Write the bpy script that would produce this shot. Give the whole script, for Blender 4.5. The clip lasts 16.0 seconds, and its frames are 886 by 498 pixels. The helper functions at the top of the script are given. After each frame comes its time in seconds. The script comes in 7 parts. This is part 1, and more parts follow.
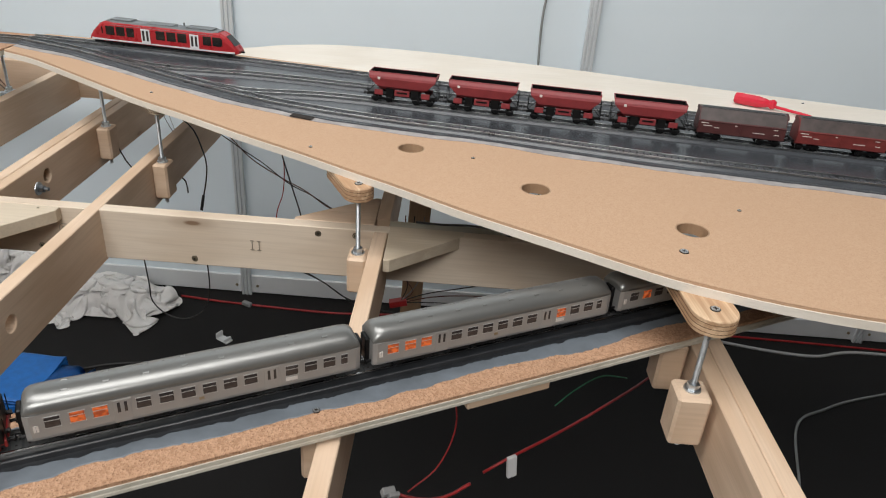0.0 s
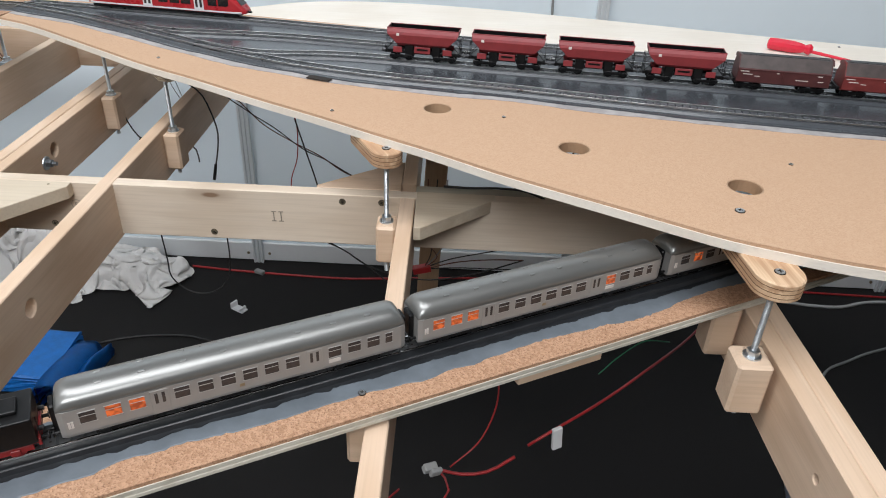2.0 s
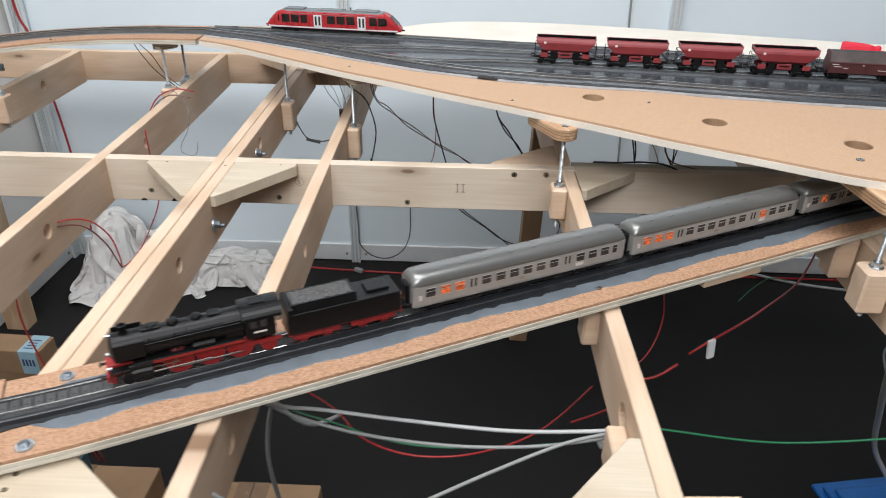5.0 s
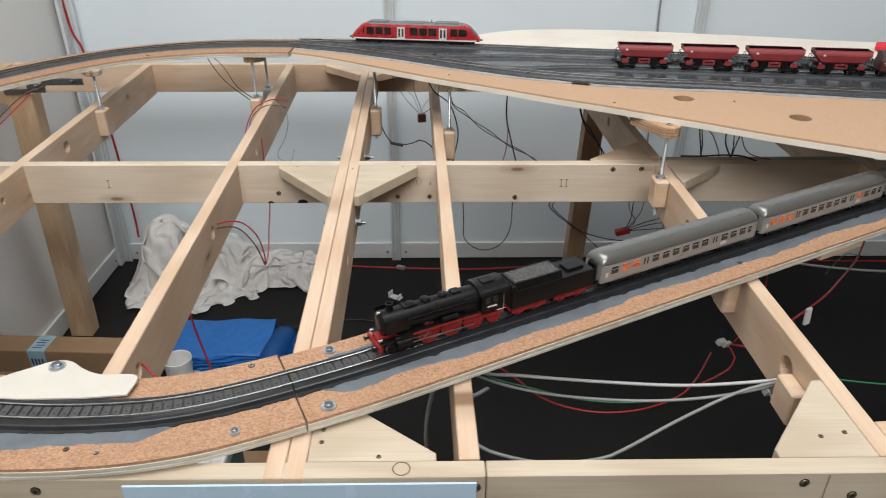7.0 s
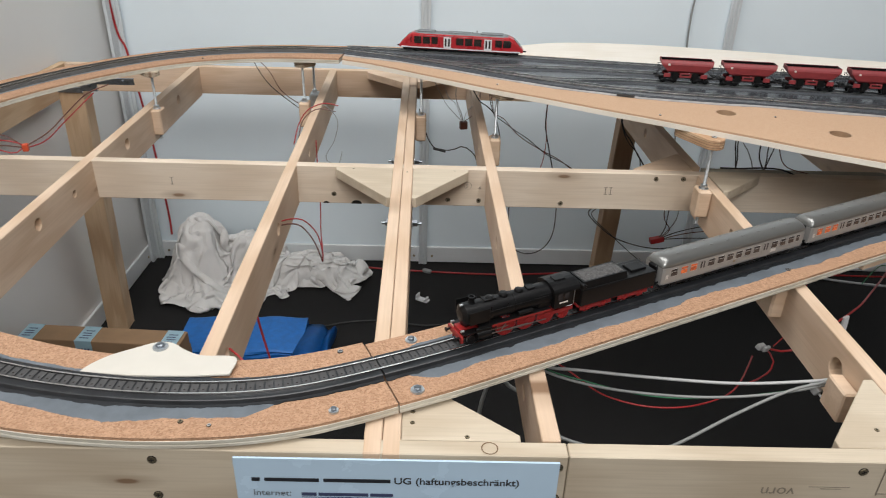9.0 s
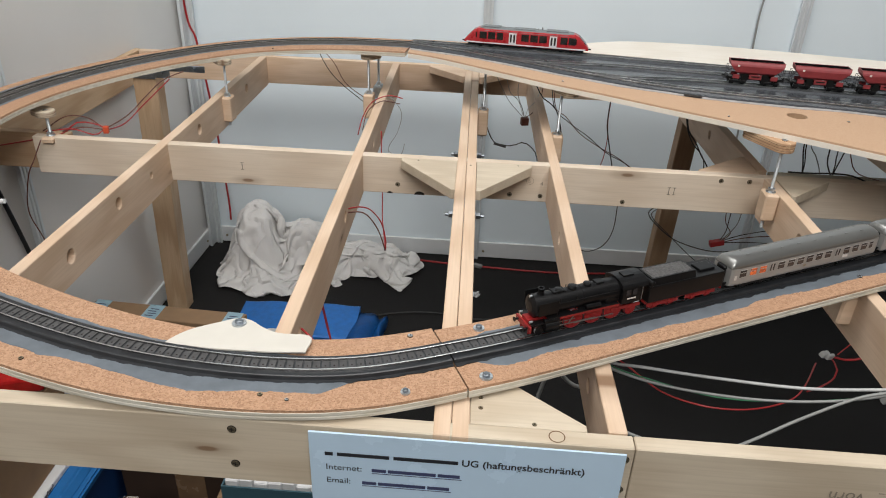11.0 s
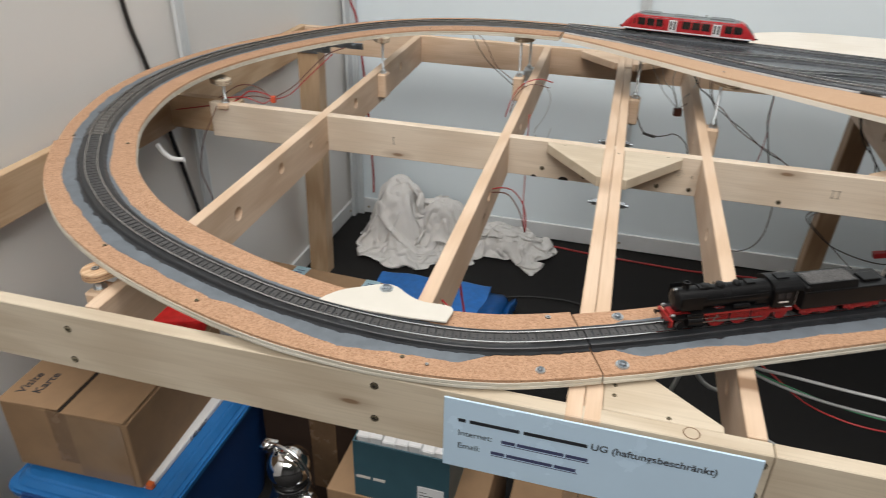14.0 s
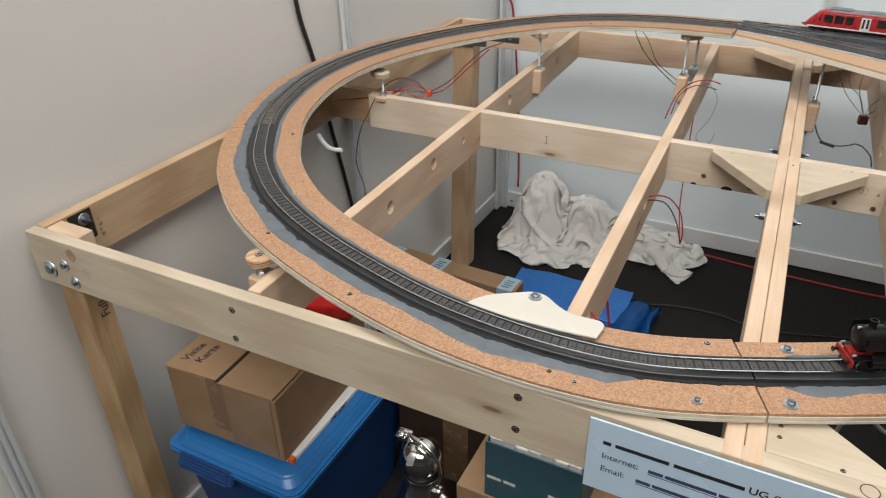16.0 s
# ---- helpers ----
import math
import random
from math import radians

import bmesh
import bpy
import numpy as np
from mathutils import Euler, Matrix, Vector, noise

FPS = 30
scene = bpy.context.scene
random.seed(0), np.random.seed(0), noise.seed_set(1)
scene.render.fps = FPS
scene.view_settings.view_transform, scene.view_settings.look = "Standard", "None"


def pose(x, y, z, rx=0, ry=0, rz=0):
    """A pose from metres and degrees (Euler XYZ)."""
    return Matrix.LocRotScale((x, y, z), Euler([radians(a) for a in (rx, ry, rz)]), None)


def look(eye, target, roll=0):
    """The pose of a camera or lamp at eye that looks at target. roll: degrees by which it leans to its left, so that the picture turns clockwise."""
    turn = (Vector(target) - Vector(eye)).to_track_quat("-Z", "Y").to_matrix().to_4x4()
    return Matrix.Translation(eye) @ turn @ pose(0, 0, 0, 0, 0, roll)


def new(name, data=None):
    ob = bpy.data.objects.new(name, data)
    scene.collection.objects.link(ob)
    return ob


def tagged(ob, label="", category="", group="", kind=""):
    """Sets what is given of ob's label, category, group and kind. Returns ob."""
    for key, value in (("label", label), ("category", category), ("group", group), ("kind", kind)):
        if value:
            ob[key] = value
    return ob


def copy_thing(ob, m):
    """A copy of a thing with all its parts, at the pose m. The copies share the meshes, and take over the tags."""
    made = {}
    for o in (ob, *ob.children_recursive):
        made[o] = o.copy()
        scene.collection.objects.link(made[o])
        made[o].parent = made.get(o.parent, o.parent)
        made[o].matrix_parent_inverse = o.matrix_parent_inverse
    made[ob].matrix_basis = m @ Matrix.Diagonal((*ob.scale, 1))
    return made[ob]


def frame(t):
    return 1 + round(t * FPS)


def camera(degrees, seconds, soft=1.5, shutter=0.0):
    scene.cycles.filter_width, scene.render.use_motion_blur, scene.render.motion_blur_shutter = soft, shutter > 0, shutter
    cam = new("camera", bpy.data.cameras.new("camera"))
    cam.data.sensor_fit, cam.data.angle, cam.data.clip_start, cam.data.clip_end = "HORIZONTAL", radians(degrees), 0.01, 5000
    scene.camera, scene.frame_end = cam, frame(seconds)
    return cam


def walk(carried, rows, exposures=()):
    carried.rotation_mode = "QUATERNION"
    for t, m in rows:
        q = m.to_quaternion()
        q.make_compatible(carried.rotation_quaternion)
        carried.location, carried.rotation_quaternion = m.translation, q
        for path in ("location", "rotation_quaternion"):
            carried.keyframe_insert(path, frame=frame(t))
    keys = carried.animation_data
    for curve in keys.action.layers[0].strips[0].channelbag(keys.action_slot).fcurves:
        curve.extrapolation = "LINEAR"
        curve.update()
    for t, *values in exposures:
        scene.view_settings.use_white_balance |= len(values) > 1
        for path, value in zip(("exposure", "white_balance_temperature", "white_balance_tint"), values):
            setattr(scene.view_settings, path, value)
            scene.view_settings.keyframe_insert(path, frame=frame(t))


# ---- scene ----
cam = camera(64.0, 16.0, soft=1.0, shutter=0.5)
PATH = [
    (0, (0.377, -0.142, 1.224), (0.363, 1.627, 0.29), 4.3),
    (0.5, (0.378, -0.153, 1.22), (0.371, 1.594, 0.245), 4.4),
    (1, (0.353, -0.118, 1.205), (0.338, 1.589, 0.162), 3.4),
    (1.5, (0.341, -0.106, 1.211), (0.293, 1.591, 0.154), 2.9),
    (2, (0.339, -0.103, 1.211), (0.326, 1.607, 0.175), 2.5),
    (2.5, (0.332, -0.124, 1.211), (0.28, 1.583, 0.171), 1.4),
    (3, (0.329, -0.142, 1.205), (0.302, 1.556, 0.149), 1.7),
    (3.5, (0.308, -0.167, 1.211), (0.329, 1.526, 0.145), 1.4),
    (4, (0.276, -0.227, 1.207), (0.1, 1.484, 0.185), -0.9),
    (4.2, (0.258, -0.255, 1.209), (0.08, 1.478, 0.226), -0.2),
    (6.3, (-0.086, -0.441, 1.254), (0.028, 1.311, 0.296), 0.5),
    (6.5, (-0.095, -0.448, 1.256), (-0.004, 1.301, 0.289), 0.4),
    (7, (-0.126, -0.464, 1.266), (-0.092, 1.29, 0.304), 0.3),
    (7.5, (-0.159, -0.477, 1.272), (-0.13, 1.283, 0.322), 0.6),
    (8, (-0.176, -0.495, 1.278), (-0.123, 1.271, 0.34), 0.8),
    (8.5, (-0.191, -0.505, 1.277), (-0.161, 1.255, 0.329), 0.9),
    (9, (-0.211, -0.514, 1.279), (-0.184, 1.25, 0.337), 1.7),
    (9.5, (-0.23, -0.528, 1.281), (-0.299, 1.232, 0.333), 1.4),
    (9.7, (-0.235, -0.532, 1.281), (-0.32, 1.228, 0.336), 1.5),
    (11.8, (-0.248, -0.534, 1.271), (-0.319, 1.209, 0.293), 2.9),
    (12, (-0.25, -0.538, 1.257), (-0.281, 1.194, 0.257), 3.3),
    (12.5, (-0.248, -0.522, 1.268), (-0.301, 1.209, 0.266), 3.2),
    (13, (-0.261, -0.53, 1.267), (-0.351, 1.203, 0.274), 3.1),
    (13.5, (-0.265, -0.545, 1.28), (-0.503, 1.172, 0.281), 2.3),
    (14, (-0.259, -0.554, 1.282), (-0.701, 1.119, 0.28), 1.3),
    (14.5, (-0.267, -0.547, 1.284), (-0.841, 1.08, 0.272), 0.3),
    (15, (-0.274, -0.535, 1.285), (-0.938, 1.061, 0.278), 0.2),
    (15.5, (-0.282, -0.536, 1.286), (-1.025, 1.028, 0.285), -0.9),
    (16, (-0.286, -0.539, 1.291), (-1.075, 0.984, 0.263), -1.1),
]
walk(cam, [(t, look(eye, target, roll)) for t, eye, target, roll in PATH], exposures=[(0, -0.1, 6600, 10), (1.2, 0.07, 6350, 10), (2.5, 0.06, 6200, 10), (4, 0.31, 6150, 10), (6.5, -0.05, 6600, 10), (9.5, -0.09, 6550, 10), (12, -0.11, 6700, 10), (14, -0.06, 6750, 10), (16, -0.09, 6850, 10)])

# ---- light ----
world = bpy.data.worlds.new("hall_light")
scene.world = world
world.use_nodes = True
world.node_tree.nodes["Background"].inputs[0].default_value = (0.86, 0.93, 1.0, 1)
world.node_tree.nodes["Background"].inputs[1].default_value = 0.25


def area_lamp(name, eye, target, sx, sy, watts, colour):
    data = bpy.data.lights.new(name, "AREA")
    data.shape, data.size, data.size_y, data.energy, data.color = "RECTANGLE", sx, sy, watts, colour
    ob = new(name, data)
    ob.matrix_basis = look(eye, target)
    return ob


# rows of hall lamps under the ceiling
area_lamp("hall_lamp", (0.3, -0.5, 3.3), (0.3, 0.1, 0), 2.4, 1.0, 8, (0.99, 0.985, 1.0))
area_lamp("hall_lamp", (-0.4, 0.15, 3.3), (-0.25, 0.8, 0), 2.9, 1.0, 60, (0.985, 0.975, 0.97))
area_lamp("hall_lamp", (0.0, -2.2, 3.2), (-0.2, 0.4, 0.6), 2.2, 1.0, 76, (0.99, 0.98, 0.97))

# ---- helpers of the scene ----
def part(name, bm, material, parent=None, label="", m=None, smooth=False):
    """Links a bmesh as one mesh object; its matrix is its place in the world, also under a parent."""
    mesh = bpy.data.meshes.new(name)
    bm.to_mesh(mesh)
    bm.free()
    return place(name, mesh, material, parent, label, m, smooth)


def place(name, mesh, material, parent=None, label="", m=None, smooth=False):
    if material and not mesh.materials:
        for one in material if isinstance(material, (list, tuple)) else [material]:
            mesh.materials.append(one)
    if smooth:
        mesh.shade_smooth()
    ob = new(name, mesh)
    if m is not None:
        ob.matrix_basis = m
    if parent:
        ob.parent = parent
        ob.matrix_parent_inverse = parent.matrix_basis.inverted()
    if label:
        tagged(ob, label)
    return ob


def thing(name, at, label, category, group="", kind="", turn=0):
    ob = new(name)
    ob.empty_display_size = 0.02
    ob.matrix_basis = pose(*at, 0, 0, turn)
    return tagged(ob, label, category, group, kind)


def add_box(bm, x0, x1, y0, y1, z0, z1, bevel=0.0, seg=1, m=None):
    made = bmesh.ops.create_cube(bm, size=1)["verts"]
    bmesh.ops.transform(bm, verts=made, matrix=Matrix.LocRotScale(((x0 + x1) / 2, (y0 + y1) / 2, (z0 + z1) / 2), None, (abs(x1 - x0), abs(y1 - y0), abs(z1 - z0))))
    if bevel:
        edges = list({e for v in made for e in v.link_edges})
        out = bmesh.ops.bevel(bm, geom=edges, offset=bevel, segments=seg, affect="EDGES", profile=0.5)
        made = list({v for f in out["faces"] for v in f.verts} | {v for v in made if v.is_valid})
    if m is not None:
        bmesh.ops.transform(bm, verts=made, matrix=m)
    return made


def add_cyl(bm, p0, p1, r0, r1=None, n=16, caps=True):
    p0, p1 = Vector(p0), Vector(p1)
    way = p1 - p0
    m = Matrix.Translation((p0 + p1) / 2) @ way.to_track_quat("Z", "Y").to_matrix().to_4x4()
    return bmesh.ops.create_cone(bm, cap_ends=caps, segments=n, radius1=r0, radius2=r0 if r1 is None else r1, depth=way.length, matrix=m)["verts"]


def box(*a, **k):
    bm = bmesh.new()
    add_box(bm, *a, **k)
    return bm


def cyl(*a, **k):
    bm = bmesh.new()
    add_cyl(bm, *a, **k)
    return bm


def prism(outline, z0, z1, bevel=0.0):
    """A plate with the outline (x, y), from z0 to z1."""
    bm = bmesh.new()
    low = [bm.verts.new((x, y, z0)) for x, y in outline]
    top = [bm.verts.new((x, y, z1)) for x, y in outline]
    n = len(outline)
    bm.faces.new(top)
    bm.faces.new(low[::-1])
    for i in range(n):
        bm.faces.new((low[i], low[(i + 1) % n], top[(i + 1) % n], top[i]))
    bmesh.ops.recalc_face_normals(bm, faces=bm.faces)
    if bevel:
        rim = [e for e in bm.edges if abs(e.verts[0].co.z - e.verts[1].co.z) < 1e-6]
        bmesh.ops.bevel(bm, geom=rim, offset=bevel, segments=1, affect="EDGES")
    return bm


def spline(points, step=0.01):
    """Evenly spaced points on a smooth line through the given ones."""
    p = [Vector(q) for q in points]
    p = [2 * p[0] - p[1]] + p + [2 * p[-1] - p[-2]]
    dense = []
    for a, b, c, d in zip(p, p[1:], p[2:], p[3:]):
        for i in range(40):
            u = i / 40
            dense.append(0.5 * (2 * b + (c - a) * u + (2 * a - 5 * b + 4 * c - d) * u * u + (3 * b - a - 3 * c + d) * u ** 3))
    dense.append(p[-2])
    out, left = [dense[0]], 0.0
    for a, b in zip(dense, dense[1:]):
        span = (b - a).length
        at = step - left
        while at <= span and span > 0:
            out.append(a.lerp(b, at / span))
            at += step
        left = (left + span) % step if span else left
    out.append(dense[-1])
    return out


def ways(line):
    """The flat direction along the line at each of its points."""
    out = []
    for i in range(len(line)):
        d = line[min(i + 1, len(line) - 1)] - line[max(i - 1, 0)]
        d.z = 0
        out.append(d.normalized())
    return out


def sweep(bm, line, profile, closed=True):
    """Profile (side, up) along a line, kept upright; side is to the left of the way. A profile may be a function of the step."""
    rings = []
    for i, (p, d) in enumerate(zip(line, ways(line))):
        side = Vector((-d.y, d.x, 0))
        rings.append([bm.verts.new(p + side * s + Vector((0, 0, u))) for s, u in (profile(i) if callable(profile) else profile)])
    n = len(rings[0])
    for a, b in zip(rings, rings[1:]):
        for i in range(n if closed else n - 1):
            bm.faces.new((a[i], a[(i + 1) % n], b[(i + 1) % n], b[i]))
    if closed:
        bm.faces.new(rings[0])
        bm.faces.new(rings[-1][::-1])
    bmesh.ops.recalc_face_normals(bm, faces=bm.faces)


def tube(bm, points, r, n=8, step=0.012):
    """A round cord through the points."""
    line = spline(points, step)
    rings, up = [], Vector((0, 0, 1))
    for i, p in enumerate(line):
        d = (line[min(i + 1, len(line) - 1)] - line[max(i - 1, 0)]).normalized()
        u = d.cross(up)
        u = d.cross(Vector((1, 0, 0))) if u.length < 0.05 else u
        u.normalize()
        v = d.cross(u)
        if rings and u.dot(last) < 0:
            u, v = -u, -v
        last = u.copy()
        rings.append([bm.verts.new(p + r * (u * math.cos(a) + v * math.sin(a))) for a in (2 * math.pi * k / n for k in range(n))])
    for a, b in zip(rings, rings[1:]):
        for i in range(n):
            bm.faces.new((a[i], a[(i + 1) % n], b[(i + 1) % n], b[i]))
    bm.faces.new(rings[0])
    bm.faces.new(rings[-1])
    bmesh.ops.recalc_face_normals(bm, faces=bm.faces)


def lathe(bm, profile, n=24, m=None):
    """Turns (radius, height) round z."""
    rings = []
    for r, z in profile:
        rings.append([bm.verts.new((r * math.cos(2 * math.pi * k / n), r * math.sin(2 * math.pi * k / n), z)) for k in range(n)])
    for a, b in zip(rings, rings[1:]):
        for i in range(n):
            bm.faces.new((a[i], a[(i + 1) % n], b[(i + 1) % n], b[i]))
    bm.faces.new(rings[0][::-1])
    bm.faces.new(rings[-1])
    if m is not None:
        bmesh.ops.transform(bm, verts=[v for ring in rings for v in ring], matrix=m)
    bmesh.ops.recalc_face_normals(bm, faces=bm.faces)


# ---- materials ----
class Nodes:
    def __init__(self, name):
        self.mat = bpy.data.materials.new(name)
        self.mat.use_nodes = True
        self.tree = self.mat.node_tree
        self.bsdf = self.tree.nodes["Principled BSDF"]

    def add(self, kind, **inputs):
        node = self.tree.nodes.new(kind)
        for key, value in inputs.items():
            self.put(node.inputs[key.replace("_", " ")], value)
        return node

    def put(self, socket, value):
        if isinstance(value, bpy.types.NodeSocket):
            self.tree.links.new(value, socket)
        else:
            socket.default_value = value

    def where(self, scale=(1, 1, 1), shift=True):
        """Object coordinates, scaled, moved by a random step for each object."""
        at = self.add("ShaderNodeTexCoord").outputs["Object"]
        node = self.add("ShaderNodeMapping", Vector=at, Scale=scale)
        if shift:
            info = self.add("ShaderNodeObjectInfo")
            mul = self.add("ShaderNodeMath")
            mul.operation = "MULTIPLY"
            self.put(mul.inputs[0], info.outputs["Random"])
            mul.inputs[1].default_value = 37.0
            self.put(node.inputs["Location"], mul.outputs[0])
        return node.outputs[0]

    def noise(self, at, scale, detail=4.0, rough=0.55):
        return self.add("ShaderNodeTexNoise", Vector=at, Scale=scale, Detail=detail, Roughness=rough).outputs["Fac"]

    def ramp(self, fac, *stops):
        node = self.add("ShaderNodeValToRGB", Fac=fac)
        while len(node.color_ramp.elements) < len(stops):
            node.color_ramp.elements.new(0.5)
        for e, (pos, col) in zip(node.color_ramp.elements, stops):
            e.position = pos
            e.color = (*col, 1) if len(col) == 3 else col
        return node.outputs[0]

    def mix(self, fac, a, b, blend="MIX"):
        node = self.add("ShaderNodeMix")
        node.data_type, node.blend_type = "RGBA", blend
        for i, v in ((0, fac), (6, a), (7, b)):
            self.put(node.inputs[i], (*v, 1) if isinstance(v, tuple) and len(v) == 3 else v)
        return node.outputs[2]

    def bump(self, height, strength, distance):
        node = self.add("ShaderNodeBump", Height=height, Strength=strength, Distance=distance)
        self.put(self.bsdf.inputs["Normal"], node.outputs[0])

    def set(self, **inputs):
        for key, value in inputs.items():
            value = (*value, 1) if isinstance(value, tuple) and len(value) == 3 else value
            self.put(self.bsdf.inputs[key.replace("_", " ")], value)
        return self.mat


def grey(v):
    return (v, v, v)


def wood(name, light, dark, knot=(0.16, 0.08, 0.035), rough=0.6, fine=1.0, knots=1.0):
    """Sawn softwood with its grain along local x."""
    n = Nodes(name)
    at = n.where((1.6, 14 * fine, 14 * fine))
    broad = n.noise(at, 2.2, 3.0)
    wave = n.add("ShaderNodeTexWave", Vector=n.where((0.5, 9 * fine, 9 * fine)), Scale=3.0, Distortion=5.0, Detail=3.0, Detail_Scale=1.2).outputs["Fac"]
    streak = n.noise(n.where((5, 190, 190)), 2.0, 3.0)
    col = n.mix(n.ramp(wave, (0.25, grey(0)), (0.95, grey(0.75))), light, dark)
    col = n.mix(n.ramp(broad, (0.35, grey(0)), (0.75, grey(0.55))), col, dark)
    col = n.mix(n.ramp(streak, (0.45, grey(0)), (0.75, grey(0.25))), col, tuple(c * 0.72 for c in dark))
    cells = n.add("ShaderNodeTexVoronoi", Vector=n.where((4.5, 15, 15)), Scale=0.62)
    cells.voronoi_dimensions = "2D"
    some = n.ramp(n.add("ShaderNodeSeparateColor", Color=cells.outputs["Color"]).outputs[0], (0.35, grey(0)), (0.75, grey(knots)))
    spot = n.ramp(cells.outputs["Distance"], (0.022, grey(0.85)), (0.038, grey(0.35)), (0.11, grey(0.0)))
    col = n.mix(n.mix(1.0, spot, some, "MULTIPLY"), col, knot)
    n.bump(streak, 0.12, 0.0006)
    return n.set(Base_Color=col, Roughness=rough)


def cork(name, light, dark, fleck, scale, depth):
    """Pressed cork granules."""
    n = Nodes(name)
    at = n.where((1, 1, 1))
    cells = n.add("ShaderNodeTexVoronoi", Vector=at, Scale=scale)
    tint = n.add("ShaderNodeSeparateColor", Color=cells.outputs["Color"]).outputs[0]
    fine = n.noise(at, scale * 1.5, 3.0)
    broad = n.noise(at, 9.0, 4.0)
    col = n.mix(n.ramp(tint, (0.2, grey(0)), (0.85, grey(1))), light, dark)
    col = n.mix(n.ramp(fine, (0.56, grey(0)), (0.68, grey(0.85))), col, fleck)
    col = n.mix(n.ramp(broad, (0.3, grey(0)), (0.8, grey(0.35))), col, dark)
    n.bump(n.mix(0.5, cells.outputs["Distance"], fine), 0.8, depth)
    return n.set(Base_Color=col, Roughness=0.85)


def plain(name, colour, rough=0.5, metal=0.0, vary=0.12, scale=30.0, bump=0.0, **more):
    """Paint, plastic or metal with faint stains and wear."""
    n = Nodes(name)
    at = n.where((1, 1, 1))
    blot = n.noise(at, scale, 5.0)
    col = n.mix(n.ramp(blot, (0.3, grey(0)), (0.75, grey(1))), tuple(c * (1 - vary) for c in colour), tuple(min(1, c * (1 + vary)) for c in colour))
    fine = n.noise(at, scale * 6, 2.0)
    gloss = n.ramp(blot, (0.3, grey(max(0.02, rough - 0.03))), (0.7, grey(min(1, rough + 0.04))))
    if bump:
        n.bump(fine, 0.4, bump)
    return n.set(Base_Color=col, Roughness=gloss, Metallic=metal, **more)


PINE = wood("pine", (0.70, 0.535, 0.395), (0.585, 0.415, 0.28))
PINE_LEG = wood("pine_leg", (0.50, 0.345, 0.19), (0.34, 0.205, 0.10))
PINE_MID = wood("pine_white", (0.705, 0.605, 0.49), (0.60, 0.49, 0.375))
PINE_PALE = wood("pine_pale", (0.595, 0.515, 0.40), (0.48, 0.395, 0.29))
PINE_WARM = wood("pine_warm", (0.60, 0.43, 0.275), (0.45, 0.295, 0.17))
PINE_DARK = wood("pine_brown", (0.46, 0.31, 0.19), (0.33, 0.20, 0.115))
# pine with shade mixed into its colour, darker and greyer
PINE_SHADED = wood("pine_shaded", (0.43, 0.40, 0.325), (0.34, 0.315, 0.25))
PLY_EDGE = wood("plywood_edge", (0.66, 0.63, 0.55), (0.50, 0.46, 0.38), fine=3.0, knots=0.0)
PLY_FACE = wood("plywood_face", (0.79, 0.74, 0.66), (0.73, 0.67, 0.58), fine=0.5, knots=0.0)
PAD_PLY = wood("plywood_pad", (0.70, 0.51, 0.33), (0.42, 0.24, 0.13), fine=4.0, knots=0.0)
CORK_FINE = cork("cork_sheet_fine", (0.53, 0.355, 0.230), (0.49, 0.317, 0.20), (0.36, 0.215, 0.13), 520.0, 0.0003)
CORK_COARSE = cork("cork_sheet_coarse", (0.52, 0.318, 0.198), (0.38, 0.216, 0.126), (0.14, 0.066, 0.035), 480.0, 0.0013)
BALLAST_DARK = plain("dark_track_bed", (0.018, 0.020, 0.023), 0.36, vary=0.3, scale=60, bump=0.0002)
BALLAST_GLOSS = plain("glossy_grey_track_bed", (0.058, 0.064, 0.072), 0.20, vary=0.15, scale=18)
GREY_PAINT = plain("blue_grey_paint", (0.130, 0.152, 0.174), 0.5, vary=0.2, scale=45, bump=0.0002)
PALE_PAINT = plain("thin_grey_paint", (0.36, 0.34, 0.335), 0.7, vary=0.25, scale=60)
SLEEPER = plain("grey_sleeper_plastic", (0.064, 0.064, 0.065), 0.62, vary=0.25, scale=120)
SLEEPER_PALE = plain("pale_grey_sleeper_plastic", (0.150, 0.142, 0.132), 0.8, vary=0.2, scale=160)
BALLAST_GREY = plain("matt_grey_track_bed", (0.060, 0.058, 0.056), 0.75, vary=0.3, scale=60, bump=0.0003)
SLEEPER_GLOSS = plain("glossy_sleeper_plastic", (0.056, 0.061, 0.068), 0.28, vary=0.15, scale=60)
RAIL_DULL = plain("weathered_rail", (0.27, 0.26, 0.25), 0.30, 1.0, vary=0.25, scale=40)
RAIL_MID = plain("bright_worn_rail", (0.50, 0.50, 0.50), 0.30, 1.0, vary=0.2, scale=40)
RAIL_STEEL = plain("nickel_silver_rail", (0.58, 0.57, 0.56), 0.13, 1.0, vary=0.08, scale=90)
STEEL_DARK = plain("dull_bolt_steel", (0.27, 0.30, 0.33), 0.38, 1.0, vary=0.2, scale=200)
STEEL = plain("zinc_plated_steel", (0.60, 0.64, 0.67), 0.40, 1.0, vary=0.15, scale=150)
DARK_SCREW = plain("brown_screw", (0.36, 0.31, 0.21), 0.4, 0.9, vary=0.2, scale=150)
CHROME = plain("polished_steel", (0.80, 0.80, 0.80), 0.07, 1.0, vary=0.03, scale=20)
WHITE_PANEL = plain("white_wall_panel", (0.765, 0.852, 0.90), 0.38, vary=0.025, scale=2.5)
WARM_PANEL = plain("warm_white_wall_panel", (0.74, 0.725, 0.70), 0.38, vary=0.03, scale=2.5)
ALU = plain("anodised_aluminium", (0.70, 0.74, 0.76), 0.35, 0.25, vary=0.04, scale=12)
